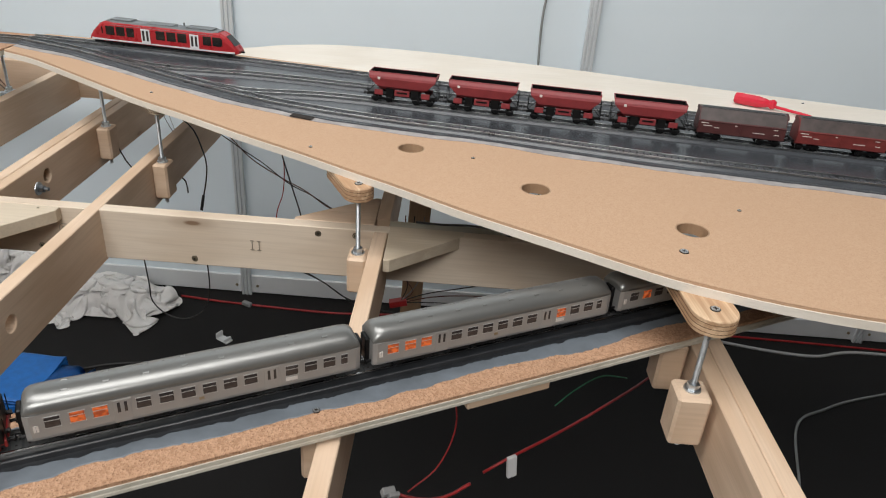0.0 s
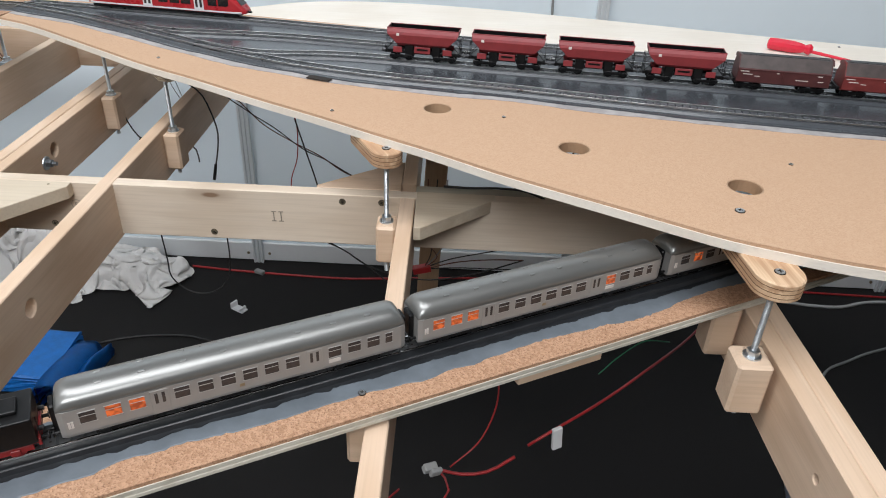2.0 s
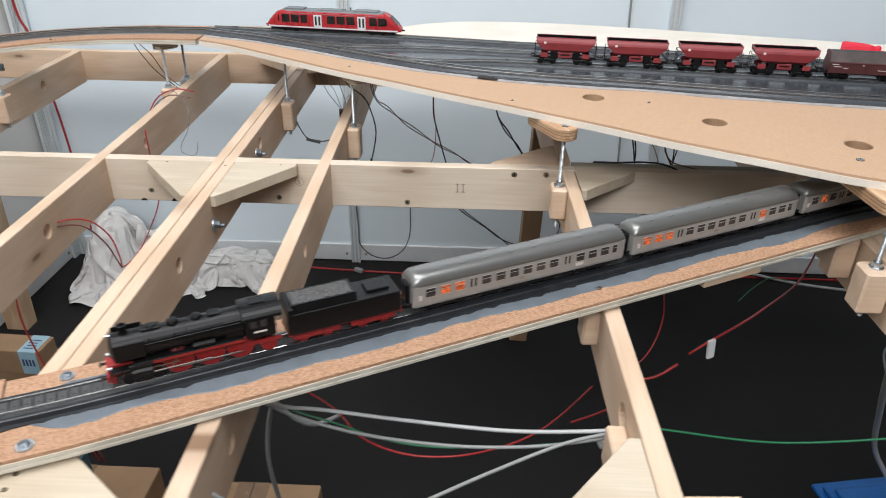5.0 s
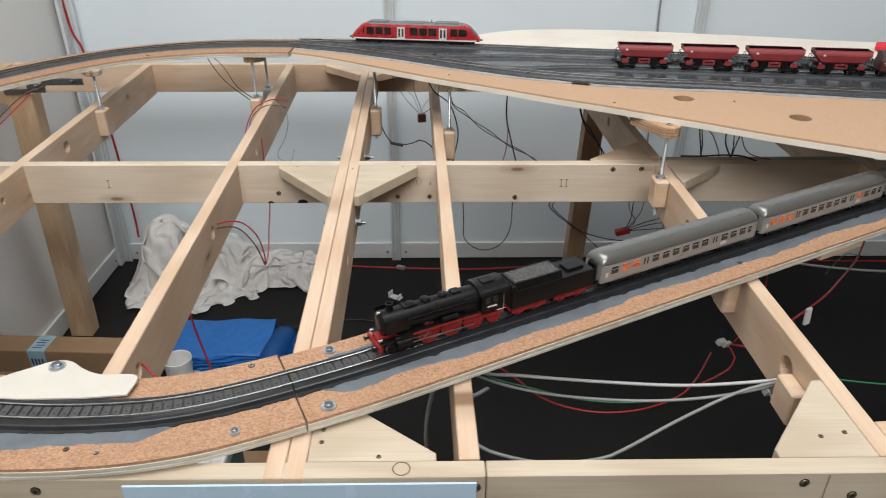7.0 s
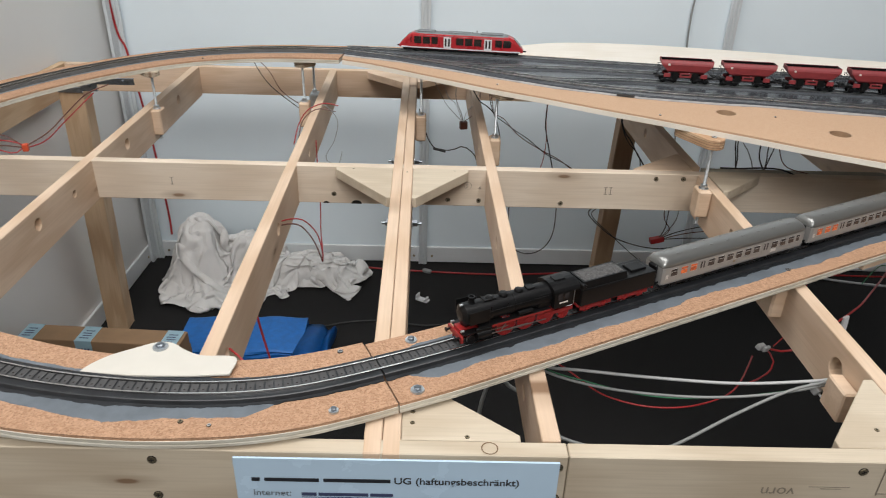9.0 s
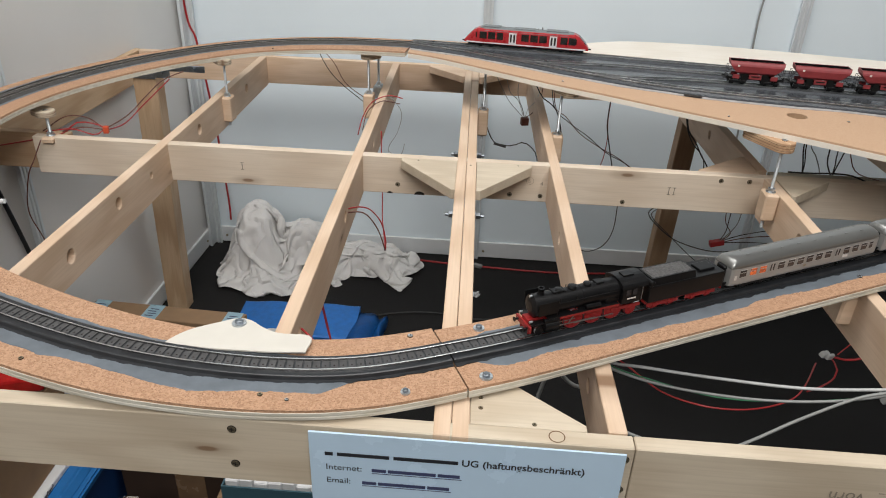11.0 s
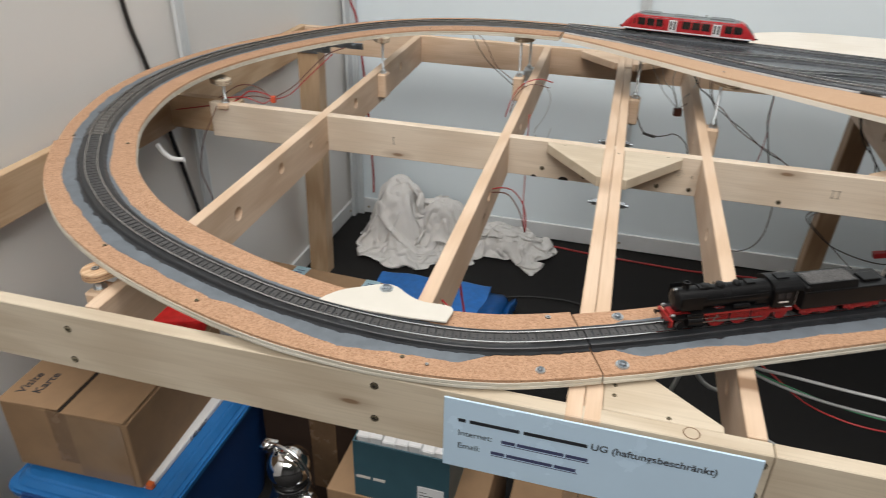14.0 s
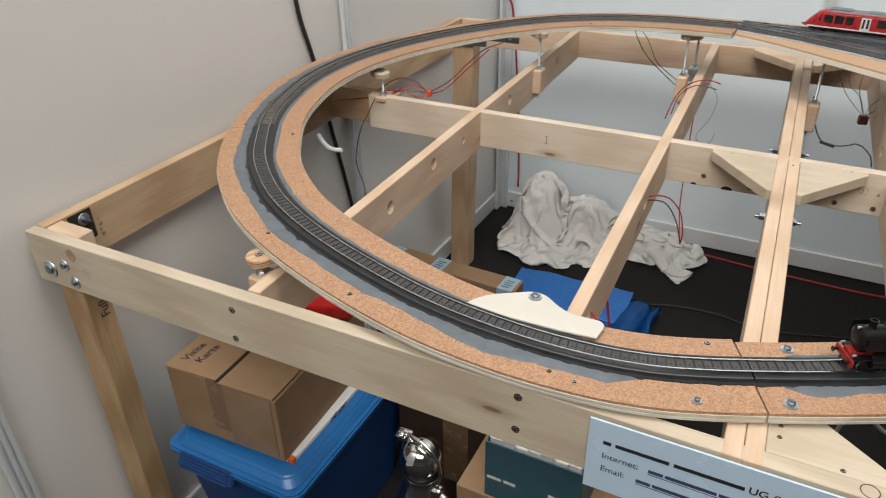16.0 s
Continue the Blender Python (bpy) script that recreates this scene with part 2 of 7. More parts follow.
BASE_WHITE = plain("white_base_rail", (0.72, 0.745, 0.76), 0.35, vary=0.04, scale=12)
CARPET = plain("black_carpet", (0.0066, 0.0059, 0.0058), 0.95, vary=0.4, scale=260, bump=0.002)
HALL_WHITE = plain("hall_white", (0.56, 0.55, 0.54), 0.8, vary=0.05, scale=3)
GLUE = plain("plywood_glue_line", (0.17, 0.085, 0.04), 0.6, vary=0.2)
DARK_HOLE = plain("dark_recess", (0.02, 0.015, 0.012), 0.9, vary=0.2)

# ---- room ----
T = 0.793  # top of the timber frame


def plate(outline, holes, t, bevel=0.0):
    """A plate in local x, y with round or oval holes (x, y, rx, ry), from z = -t/2 to t/2."""
    bm = bmesh.new()
    loops = [list(outline)]
    for x, y, rx, ry in holes:
        loops.append([(x + rx * math.cos(a), y + ry * math.sin(a)) for a in (2 * math.pi * k / 18 for k in range(18))])
    edges = []
    for loop in loops:
        vs = [bm.verts.new((x, y, t / 2)) for x, y in loop]
        edges += [bm.edges.new((vs[i], vs[(i + 1) % len(vs)])) for i in range(len(vs))]
    bmesh.ops.triangle_fill(bm, edges=edges, use_beauty=True, use_dissolve=False)
    faces = list(bm.faces)
    out = bmesh.ops.extrude_face_region(bm, geom=faces)
    bmesh.ops.translate(bm, verts=[g for g in out["geom"] if isinstance(g, bmesh.types.BMVert)], vec=(0, 0, -t))
    bmesh.ops.recalc_face_normals(bm, faces=bm.faces)
    if bevel:
        rim = [e for e in bm.edges if len(e.link_faces) == 2 and e.calc_face_angle(0) > 1.0]
        bmesh.ops.bevel(bm, geom=rim, offset=bevel, segments=1, affect="EDGES")
    return bm


floor = part("floor", box(-6, 6, -6, 6, -0.05, 0.0), CARPET)
tagged(floor, "flat black felt carpet over the hall floor", "floor", kind="structure")


def stall_wall(name, p0, p1, posts, label, mat=WHITE_PANEL):
    """White panels from p0 to p1, 2.5 m high, with a base rail and grooved aluminium posts; its inner face is to the right of the way."""
    p0, p1 = Vector(p0), Vector(p1)
    d = (p1 - p0)
    length = d.length
    m = Matrix.Translation((p0.x, p0.y, 0)) @ Matrix.Rotation(math.atan2(d.y, d.x), 4, "Z")
    wall = part(name, box(0, length, 0, 0.04, 0, 2.5), mat, m=m)
    tagged(wall, label, "wall", kind="structure")
    part("base_rail", box(0, length, -0.010, -0.0005, 0.004, 0.066, 0.002), BASE_WHITE, wall, "white metal base rail", m)
    part("top_rail", box(0, length, -0.010, -0.0005, 2.43, 2.49, 0.002), BASE_WHITE, wall, "", m)
    for s in posts:
        bm = bmesh.new()
        for u in (-0.0150, -0.0035, 0.0080):
            add_box(bm, s + u, s + u + 0.0075, -0.021, -0.0105, 0.0, 2.5, 0.0012)
        add_box(bm, s - 0.014, s + 0.0145, -0.016, -0.0102, 0.0, 2.5)
        part("wall_post", bm, ALU, wall, "grooved aluminium post", m)
        for side in (-0.032, 0.034):
            part("rail_screw", cyl((s + side, -0.0102, 0.030), (s + side, -0.0125, 0.030), 0.0045, n=10), DARK_SCREW, wall, "dark screw", m)
    return wall


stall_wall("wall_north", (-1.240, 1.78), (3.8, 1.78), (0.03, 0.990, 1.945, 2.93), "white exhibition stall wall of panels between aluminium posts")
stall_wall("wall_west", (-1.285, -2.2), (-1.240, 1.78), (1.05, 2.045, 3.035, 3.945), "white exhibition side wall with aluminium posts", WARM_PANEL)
for name, a in (("wall_south", (-6, 6, -6.1, -6)), ("wall_east", (6, 6.1, -6, 6)), ("wall_far_north", (-6, 6, 6, 6.1)), ("wall_far_west", (-6.1, -6, -6, 6))):
    tagged(part(name, box(*a, 0, 3.6), HALL_WHITE), "plain pale hall wall", "wall", kind="structure")
tagged(part("ceiling", box(-6.1, 6.1, -6.1, 6.1, 3.6, 3.7), HALL_WHITE), "plain white hall ceiling", "ceiling", kind="structure")

# ---- timber frame of the layout ----
BH, BT = 0.078, 0.019
table = thing("layout_frame", (-0.2, 0.7, 0), "unpainted pine grid frame of a model railway on legs", "table frame")


def beam(name, a, b, height=BH, thick=BT, top=T, holes=(), mat=PINE, label="", parent=None):
    """A board on edge from a to b (x, y); holes: (metres from a, metres under the top, radius)."""
    a, b = Vector(a), Vector(b)
    d = (b - a)
    n = d.length
    d = d / n
    m = Matrix(((d.x, 0, d.y, a.x), (d.y, 0, -d.x, a.y), (0, 1, 0, top), (0, 0, 0, 1)))
    bm = plate([(0, -height), (n, -height), (n, 0), (0, 0)], [(s, -z, r, r) for s, z, r in holes], thick, 0.0011)
    return part(name, bm, mat, parent or table, label, m)


def upright(x, y, z):
    """A frame of a face that looks towards -y: local x to the right, local y up."""
    return Matrix(((1, 0, 0, x), (0, 0, -1, y), (0, 1, 0, z), (0, 0, 0, 1)))


FY = -0.016  # front face of the frame
front = beam("front_beam", (-1.244, FY + 0.010), (-0.0785, FY + 0.010), 0.083, mat=PINE_PALE)
front_right = beam("front_beam", (-0.0775, FY + 0.010), (1.95, FY + 0.010), 0.083, mat=PINE_PALE)
mid = beam("middle_beam", (-1.108, 0.719), (0.6545, 0.719), 0.074, mat=PINE_MID)
rear = beam("rear_beam", (-1.2205, 1.423), (1.95, 1.423), 0.074)
west = beam("side_beam", (-1.2365, FY + 0.021), (-1.2315, 1.433), 0.083, mat=PINE_WARM)
mid_west = beam("middle_beam", (-1.2235, 0.742), (-1.050, 0.742), 0.074, mat=PINE_WARM, top=T - 0.001)
cross_a = beam("cross_beam", (-0.836, 0.005), (-0.866, 1.412), holes=((0.33, 0.038, 0.011), (0.49, 0.026, 0.010), (0.62, 0.03, 0.006), (0.87, 0.028, 0.011), (1.21, 0.034, 0.011)), top=T + 0.0008)
cross_b = beam("cross_beam", (-0.458, 0.005), (-0.494, 1.412), holes=((0.165, 0.029, 0.009), (0.505, 0.032, 0.010), (0.863, 0.034, 0.009)), top=T + 0.0008)
cross_c = beam("cross_beam", (-0.2650, FY), (-0.2930, 1.412), thick=0.0175, top=T + 0.0006)
cross_d = beam("cross_beam", (-0.2468, FY), (-0.2748, 1.412), thick=0.0175, holes=((0.45, 0.035, 0.010), (0.88, 0.026, 0.011)), top=T + 0.0002)
cross_e = beam("cross_beam", (-0.092, 0.005), (-0.121, 1.412), holes=((0.12, 0.04, 0.009), (0.48, 0.035, 0.010), (0.9, 0.035, 0.010)), top=T + 0.0008)
cross_f = beam("cross_beam", (0.292, 0.005), (0.285, 0.709), holes=((0.172, 0.036, 0.014), (0.52, 0.030, 0.009)))
cross_g = beam("cross_beam", (0.284, 0.749), (0.274, 1.412), holes=((0.3, 0.035, 0.010),))
cross_h = beam("cross_beam", (0.661, 0.005), (0.647, 1.412), thick=0.0185, holes=((0.09, 0.038, 0.012), (0.30, 0.033, 0.004)), top=T + 0.0004)
cross_i = beam("cross_beam", (0.680, 0.005), (0.666, 1.412), thick=0.0185)
# the yard board's shade on this piece is put into its wood colour
mid_right = beam("middle_beam", (0.294, 0.719 + 0.020), (0.644, 0.719 + 0.020), 0.074, mat=PINE_SHADED, top=T - 0.001)
mid_far = beam("middle_beam", (0.684, 0.719), (1.95, 0.719), 0.074)
cross_j = beam("cross_beam", (1.06, 0.005), (1.06, 0.708))


def gusset(pts, mat=PINE, top=T, t=0.018):
    bm = prism([(x, y) for x, y in pts], top - t, top, 0.0009)
    return part("gusset", bm, mat, table)


gusset([(-0.2880, 0.7085), (-0.2855, 0.575), (-0.292, 0.575), (-0.392, 0.697), (-0.392, 0.7085)], PINE_PALE, T + 0.0003)
gusset([(-0.2515, 0.7085), (-0.2490, 0.575), (-0.242, 0.575), (-0.150, 0.697), (-0.150, 0.7085)], PINE_PALE, T + 0.0003)
gusset([(-0.2380, 0.0045), (-0.2400, 0.100), (-0.232, 0.100), (-0.122, 0.013), (-0.122, 0.0045)], PINE_PALE, T - 0.0005)
gusset([(0.2820, 0.0045), (0.2805, 0.112), (0.270, 0.112), (0.190, 0.015), (0.190, 0.0045)], PINE_PALE, T - 0.0005)
gusset([(0.3025, 0.0045), (0.3020, 0.050), (0.346, 0.052), (0.352, 0.035), (0.352, 0.0045)], PINE, T - 0.0005)
gusset([(0.2740, 0.730), (0.2730, 0.82), (0.265, 0.82), (0.163, 0.737), (0.163, 0.730)], PINE, T - 0.0005)
gusset([(0.2955, 0.728), (0.2970, 0.632), (0.305, 0.632), (0.398, 0.715), (0.398, 0.728)], PINE_PALE, T + 0.0006)
gusset([(-0.3015, 1.4125), (-0.2995, 1.315), (-0.307, 1.315), (-0.400, 1.400), (-0.400, 1.4125)], PINE, T - 0.0005)
gusset([(-0.2645, 1.4125), (-0.2625, 1.315), (-0.254, 1.315), (-0.163, 1.400), (-0.163, 1.4125)], PINE, T - 0.0005)


def leg(x, y, z1, size=(0.055, 0.045), lean=(0, 0), mat=PINE):
    """A square leg from the floor to z1."""
    bm = box(0, z1, -size[0] / 2, size[0] / 2, -size[1] / 2, size[1] / 2, 0.002)
    way = Vector((lean[0], lean[1], z1)).normalized()
    side = Vector((0, 1, 0)).cross(way).normalized()
    m = Matrix((( way.x, side.x, 0, x), (way.y, side.y, 1, y), (way.z, side.z, 0, 0), (0, 0, 0, 1)))
    return part("leg", bm, mat, table, "square pine leg", m)


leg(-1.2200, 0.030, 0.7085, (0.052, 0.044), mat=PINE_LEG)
part("corner_block", box(-1.2255, -1.158, FY + 0.0205, FY + 0.0490, T - 0.080, T - 0.0015, 0.002), PINE, table, "pine block in the corner")
# the browner wood paints in the shade on this far leg
leg(-1.180, 1.33, 0.745, (0.064, 0.05), (0.016, 0), mat=PINE_WARM)
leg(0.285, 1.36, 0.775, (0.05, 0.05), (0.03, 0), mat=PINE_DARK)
leg(1.90, 1.36, 0.775)
leg(1.90, 0.06, 0.775)


# steel angle bracket at the far corner leg
bm = bmesh.new()
add_box(bm, -1.194, -1.130, 1.2985, 1.3040, 0.7455, 0.7600, 0.0008)
add_box(bm, -1.096, -0.992, 1.2985, 1.3040, 0.7690, 0.7860, 0.0008)
add_box(bm, -1.134, -1.090, 1.2990, 1.3050, 0.7500, 0.7740, 0.0008)
add_cyl(bm, (-1.110, 1.288, 0.766), (-1.110, 1.2985, 0.766), 0.0065, n=6)
add_cyl(bm, (-1.020, 1.291, 0.778), (-1.020, 1.2985, 0.778), 0.0050, n=6)
part("angle_bracket", bm, STEEL_DARK, table, "zinc-plated steel angle bracket")


def screw(x, y, z, n, r=0.0045, mat=DARK_SCREW, parent=None):
    """A countersunk screw head on a face with the normal n."""
    n = Vector(n)
    p = Vector((x, y, z))
    bm = bmesh.new()
    add_cyl(bm, p - n * 0.001, p + n * 0.0008, r, r * 0.9, 12)
    ob = part("screw", bm, mat, parent or table)
    turn = n.to_track_quat("Z", "Y").to_matrix().to_4x4() @ Matrix.Rotation(p.x * 40, 4, "Z")
    bm = bmesh.new()
    add_box(bm, -r * 0.55, r * 0.55, -r * 0.13, r * 0.13, 0.0006, 0.0010)
    add_box(bm, -r * 0.13, r * 0.13, -r * 0.55, r * 0.55, 0.0006, 0.00105)
    # dark disc that paints the shade of the countersink round the head
    add_cyl(bm, (0, 0, -0.0008), (0, 0, 0.0002), r * 1.10, n=14)
    part("recess", bm, DARK_HOLE, ob, "dark cross recess and painted countersink shade", Matrix.Translation(p) @ turn)


for x, z in ((-0.858, 0.022), (-0.861, 0.068), (-0.473, 0.013), (-0.474, 0.059), (-0.087, 0.014), (-0.087, 0.054), (0.206, 0.012), (0.253, 0.028), (0.282, 0.062), (0.64, 0.03), (0.64, 0.06)):
    screw(x, FY, T - z, (0, -1, 0), 0.0042)
for x, z in ((0.027, 0.064), (0.200, 0.010), (0.251, 0.009), (-0.128, 0.062), (-0.186, 0.062), (-0.32, 0.062), (-0.4, 0.055), (-0.87, 0.02)):
    screw(x, 0.7095, T - z, (0, -1, 0), 0.004)


def bolt(p, n, r=0.006, parent=None, stud=True):
    """A zinc-plated hexagon bolt head with its washer."""
    p, n = Vector(p), Vector(n)
    bm = bmesh.new()
    add_cyl(bm, p, p + n * 0.0016, r * 1.75, r * 1.65, 20)
    ob = part("bolt", bm, STEEL, parent or table, "zinc-plated hexagon bolt with a washer")
    bm = bmesh.new()
    high = 0.009 if stud else 0.0042
    add_cyl(bm, p + n * 0.0014, p + n * high, r, n=6)
    add_cyl(bm, p + n * high, p + n * (high + 0.0007), r * 0.92, r * 0.70, 12)
    add_cyl(bm, p + n * 0.002, p + n * (0.016 if stud else 0.0052), r * 0.5, n=10)
    part("bolt_head", bm, STEEL_DARK, ob)
    return ob


bolt((-0.2845, 0.575, T - 0.047), (-1, 0, 0))
bolt((-0.2485, 0.575, T - 0.047), (1, 0, 0))
bolt((-0.2895, 0.832, T - 0.034), (-1, 0, 0))
bolt((-0.2538, 0.832, T - 0.034), (1, 0, 0))
for x, z, r in ((-1.210, 0.056, 0.0080), (-1.174, 0.040, 0.0055), (-1.161, 0.066, 0.0055)):
    bolt((x, FY, T - z), (0, -1, 0), r, None, False)
bm = bmesh.new()
lathe(bm, [(0.0105, 0.0), (0.0103, 0.0012), (0.0085, 0.0034), (0.005, 0.0046), (0.0005, 0.0050)], 20)
part("cup_bolt", bm, STEEL_DARK, table, "dark steel cup-head bolt", upright(0.308, FY, T - 0.025), True)
part("recess", box(-1.2268, -1.2258, 0.042, 0.083, T - 0.054, T - 0.004), DARK_HOLE, west, "dark recess cut into the side beam")
bolt((-1.2258, 0.068, T - 0.018), (1, 0, 0), 0.006)
bolt((-1.158, 0.016, T - 0.036), (1, 0, 0), 0.006)


def support(x, y, side, pad_z, pad_turn=0, pad_len=0.034, pad_r=0.0175, nut_z=None, block_mat=PINE, block_h=0.058, block_top=T - 0.004, round_pad=True, rod=True, half=0.0118, pad_mat=None, pad_t=0.012):
    """A block screwed to a beam with a threaded rod that carries a plywood pad; side: to which side of the rod the beam lies."""
    block = part("support_block", box(x - half, x + half, y - 0.017, y + 0.017, block_top - block_h, block_top, 0.003), block_mat, table, "chamfered wooden block")
    if not rod:
        return block
    bm = bmesh.new()
    line = [(0.0031 if k % 2 else 0.0026, block_top - 0.07 + 0.0009 * k) for k in range(int((pad_z - block_top + 0.07) / 0.0009))]
    lathe(bm, line, 10, Matrix.Translation((x, y, 0)))
    part("threaded_rod", bm, STEEL, block, "zinc-plated threaded rod")
    bm = bmesh.new()
    add_cyl(bm, (x, y, block_top), (x, y, block_top + 0.0015), 0.0085, n=18)
    add_cyl(bm, (x, y, block_top + 0.0015), (x, y, block_top + 0.0075), 0.0062, n=6)
    part("nut", bm, STEEL, block)
    outline = []
    for k in range(24):
        a = 2 * math.pi * k / 24
        outline.append((pad_r * math.cos(a) + (pad_len - pad_r if math.cos(a) > 0.01 else 0.0), pad_r * math.sin(a)))
    bm = prism(outline, pad_z - pad_t, pad_z, 0.0012)
    part("pad", bm, pad_mat or PAD_PLY, block, "rounded plywood pad", Matrix.Translation((x, y, 0)) @ Matrix.Rotation(radians(pad_turn), 4, "Z"))
    for z in (pad_t * 0.25, pad_t * 0.5, pad_t * 0.75) if pad_t > 0.015 else (0.0042, 0.0082):
        bm = prism([(u * 1.008, v * 1.012) for u, v in outline], pad_z - z - 0.0006, pad_z - z)
        part("glue_line", bm, GLUE, block, "dark glue line of the plywood", Matrix.Translation((x, y, 0)) @ Matrix.Rotation(radians(pad_turn), 4, "Z"))
    screw(x, y, pad_z + 0.0004, (0, 0, 1), 0.0045, STEEL, block)
    return block

# ---- the railway boards ----
ZL, ZU = 0.809, 0.902  # top of the cork: lower line and yard
RAMP_Y, RAMP_SLOPE = 0.2262, 0.518  # the straight lower line: y = RAMP_Y + RAMP_SLOPE * x
RAMP = [(x, RAMP_Y + RAMP_SLOPE * x, ZL) for x in (1.32, 1.0, 0.7, 0.4, 0.1, -0.1, -0.2)]
LOOP = [(-0.265, 0.0925, 0), (-0.31, 0.0735, 0), (-0.36, 0.0570, 0), (-0.42, 0.0475, 0), (-0.5, 0.0445, 0.002), (-0.6, 0.0525, 0.006), (-0.7, 0.073, 0.012), (-0.8, 0.104, 0.018), (-0.88, 0.140, 0.023), (-0.942, 0.180, 0.027), (-1.010, 0.242, 0.031), (-1.062, 0.312, 0.035),
        (-1.108, 0.390, 0.039), (-1.137, 0.470, 0.043), (-1.156, 0.574, 0.049), (-1.146, 0.690, 0.056), (-1.100, 0.815, 0.063), (-1.020, 0.945, 0.069), (-0.918, 1.058, 0.074), (-0.815, 1.126, 0.079), (-0.700, 1.160, 0.084), (-0.570, 1.167, 0.089), (-0.425, 1.152, 0.093)]
LOOP = [(x, y, ZL + z) for x, y, z in LOOP]
lower_line = spline(RAMP + LOOP, 0.008)
split_a = min(range(len(lower_line)), key=lambda i: abs(lower_line[i].x + 0.268) + abs(lower_line[i].y - 0.091))
split_b = min(range(len(lower_line)), key=lambda i: (lower_line[i] - Vector((-1.090, 0.355, lower_line[i].z))).length)


def thinned(line, k):
    """Every k-th point of the line and its last one."""
    return line[::k] + ([line[-1]] if (len(line) - 1) % k else [])


def brushed(i, base, amount, seed):
    """An uneven painted edge at step i: long sweeps of the brush, shorter ones and bristle marks."""
    return base + amount * (noise.noise(Vector((i * 0.037, seed, 0))) + 0.38 * noise.noise(Vector((i * 0.17, seed + 3, 0))) + 0.22 * noise.noise(Vector((i * 0.83, seed + 9, 0))))


def rails(line, parent, lift, low=False, ties=SLEEPER, steel=RAIL_STEEL):
    """Two rails and the sleepers between them, on a bed whose top is lift above the line."""
    for s in (-0.00885, 0.00885):
        bm = bmesh.new()
        sweep(bm, line, [(s - 0.0005, lift + 0.0004), (s + 0.0005, lift + 0.0004), (s + 0.0005, lift + 0.0015), (s + 0.00085, lift + 0.0019), (s + 0.00085, lift + 0.0026), (s + 0.0006, lift + 0.0028), (s - 0.0006, lift + 0.0028), (s - 0.00085, lift + 0.0026), (s - 0.00085, lift + 0.0019), (s - 0.0005, lift + 0.0015)])
        part("rail", bm, steel, parent, "metal rail")
    verts, faces = [], []
    fine = spline(thinned(line, 6), 0.0023)[2:-2:4] if low else spline(thinned(line, 6), 0.0066)
    for p, d in zip(fine, ways(fine)):
        side = Vector((-d.y, d.x, 0))
        k = len(verts)
        for z in (lift - 0.0006, lift + (0.0006 if low else 0.0008)):
            for a, b in ((-1, -1), (1, -1), (1, 1), (-1, 1)):
                verts.append(p + d * ((0.0036 if low else 0.0015) * a) + side * ((0.0079 if low else 0.0148) * b) + Vector((0, 0, z)))
        faces += [tuple(k + v for v in f) for f in ((4, 5, 6, 7), (0, 1, 5, 4), (1, 2, 6, 5), (2, 3, 7, 6), (3, 0, 4, 7))]
    mesh = bpy.data.meshes.new("sleeper_strip")
    studs = len(faces)
    if low:
        for p, d in zip(fine, ways(fine)):
            side = Vector((-d.y, d.x, 0))
            k = len(verts)
            for u in range(6):
                verts.append(p + d * (0.0011 * math.cos(u * math.pi / 3)) + side * (0.0012 + 0.0011 * math.sin(u * math.pi / 3)) + Vector((0, 0, lift + 0.0007)))
            faces.append(tuple(range(k, k + 6)))
    mesh.from_pydata(verts, [], faces)
    mesh.materials.append(ties)
    mesh.materials.append(DARK_HOLE)
    for face in mesh.polygons[studs:]:
        face.material_index = 1
    tagged(place("sleeper_strip", mesh, ties, parent, "dark grey plastic sleepers in a row"), kind="stuff")


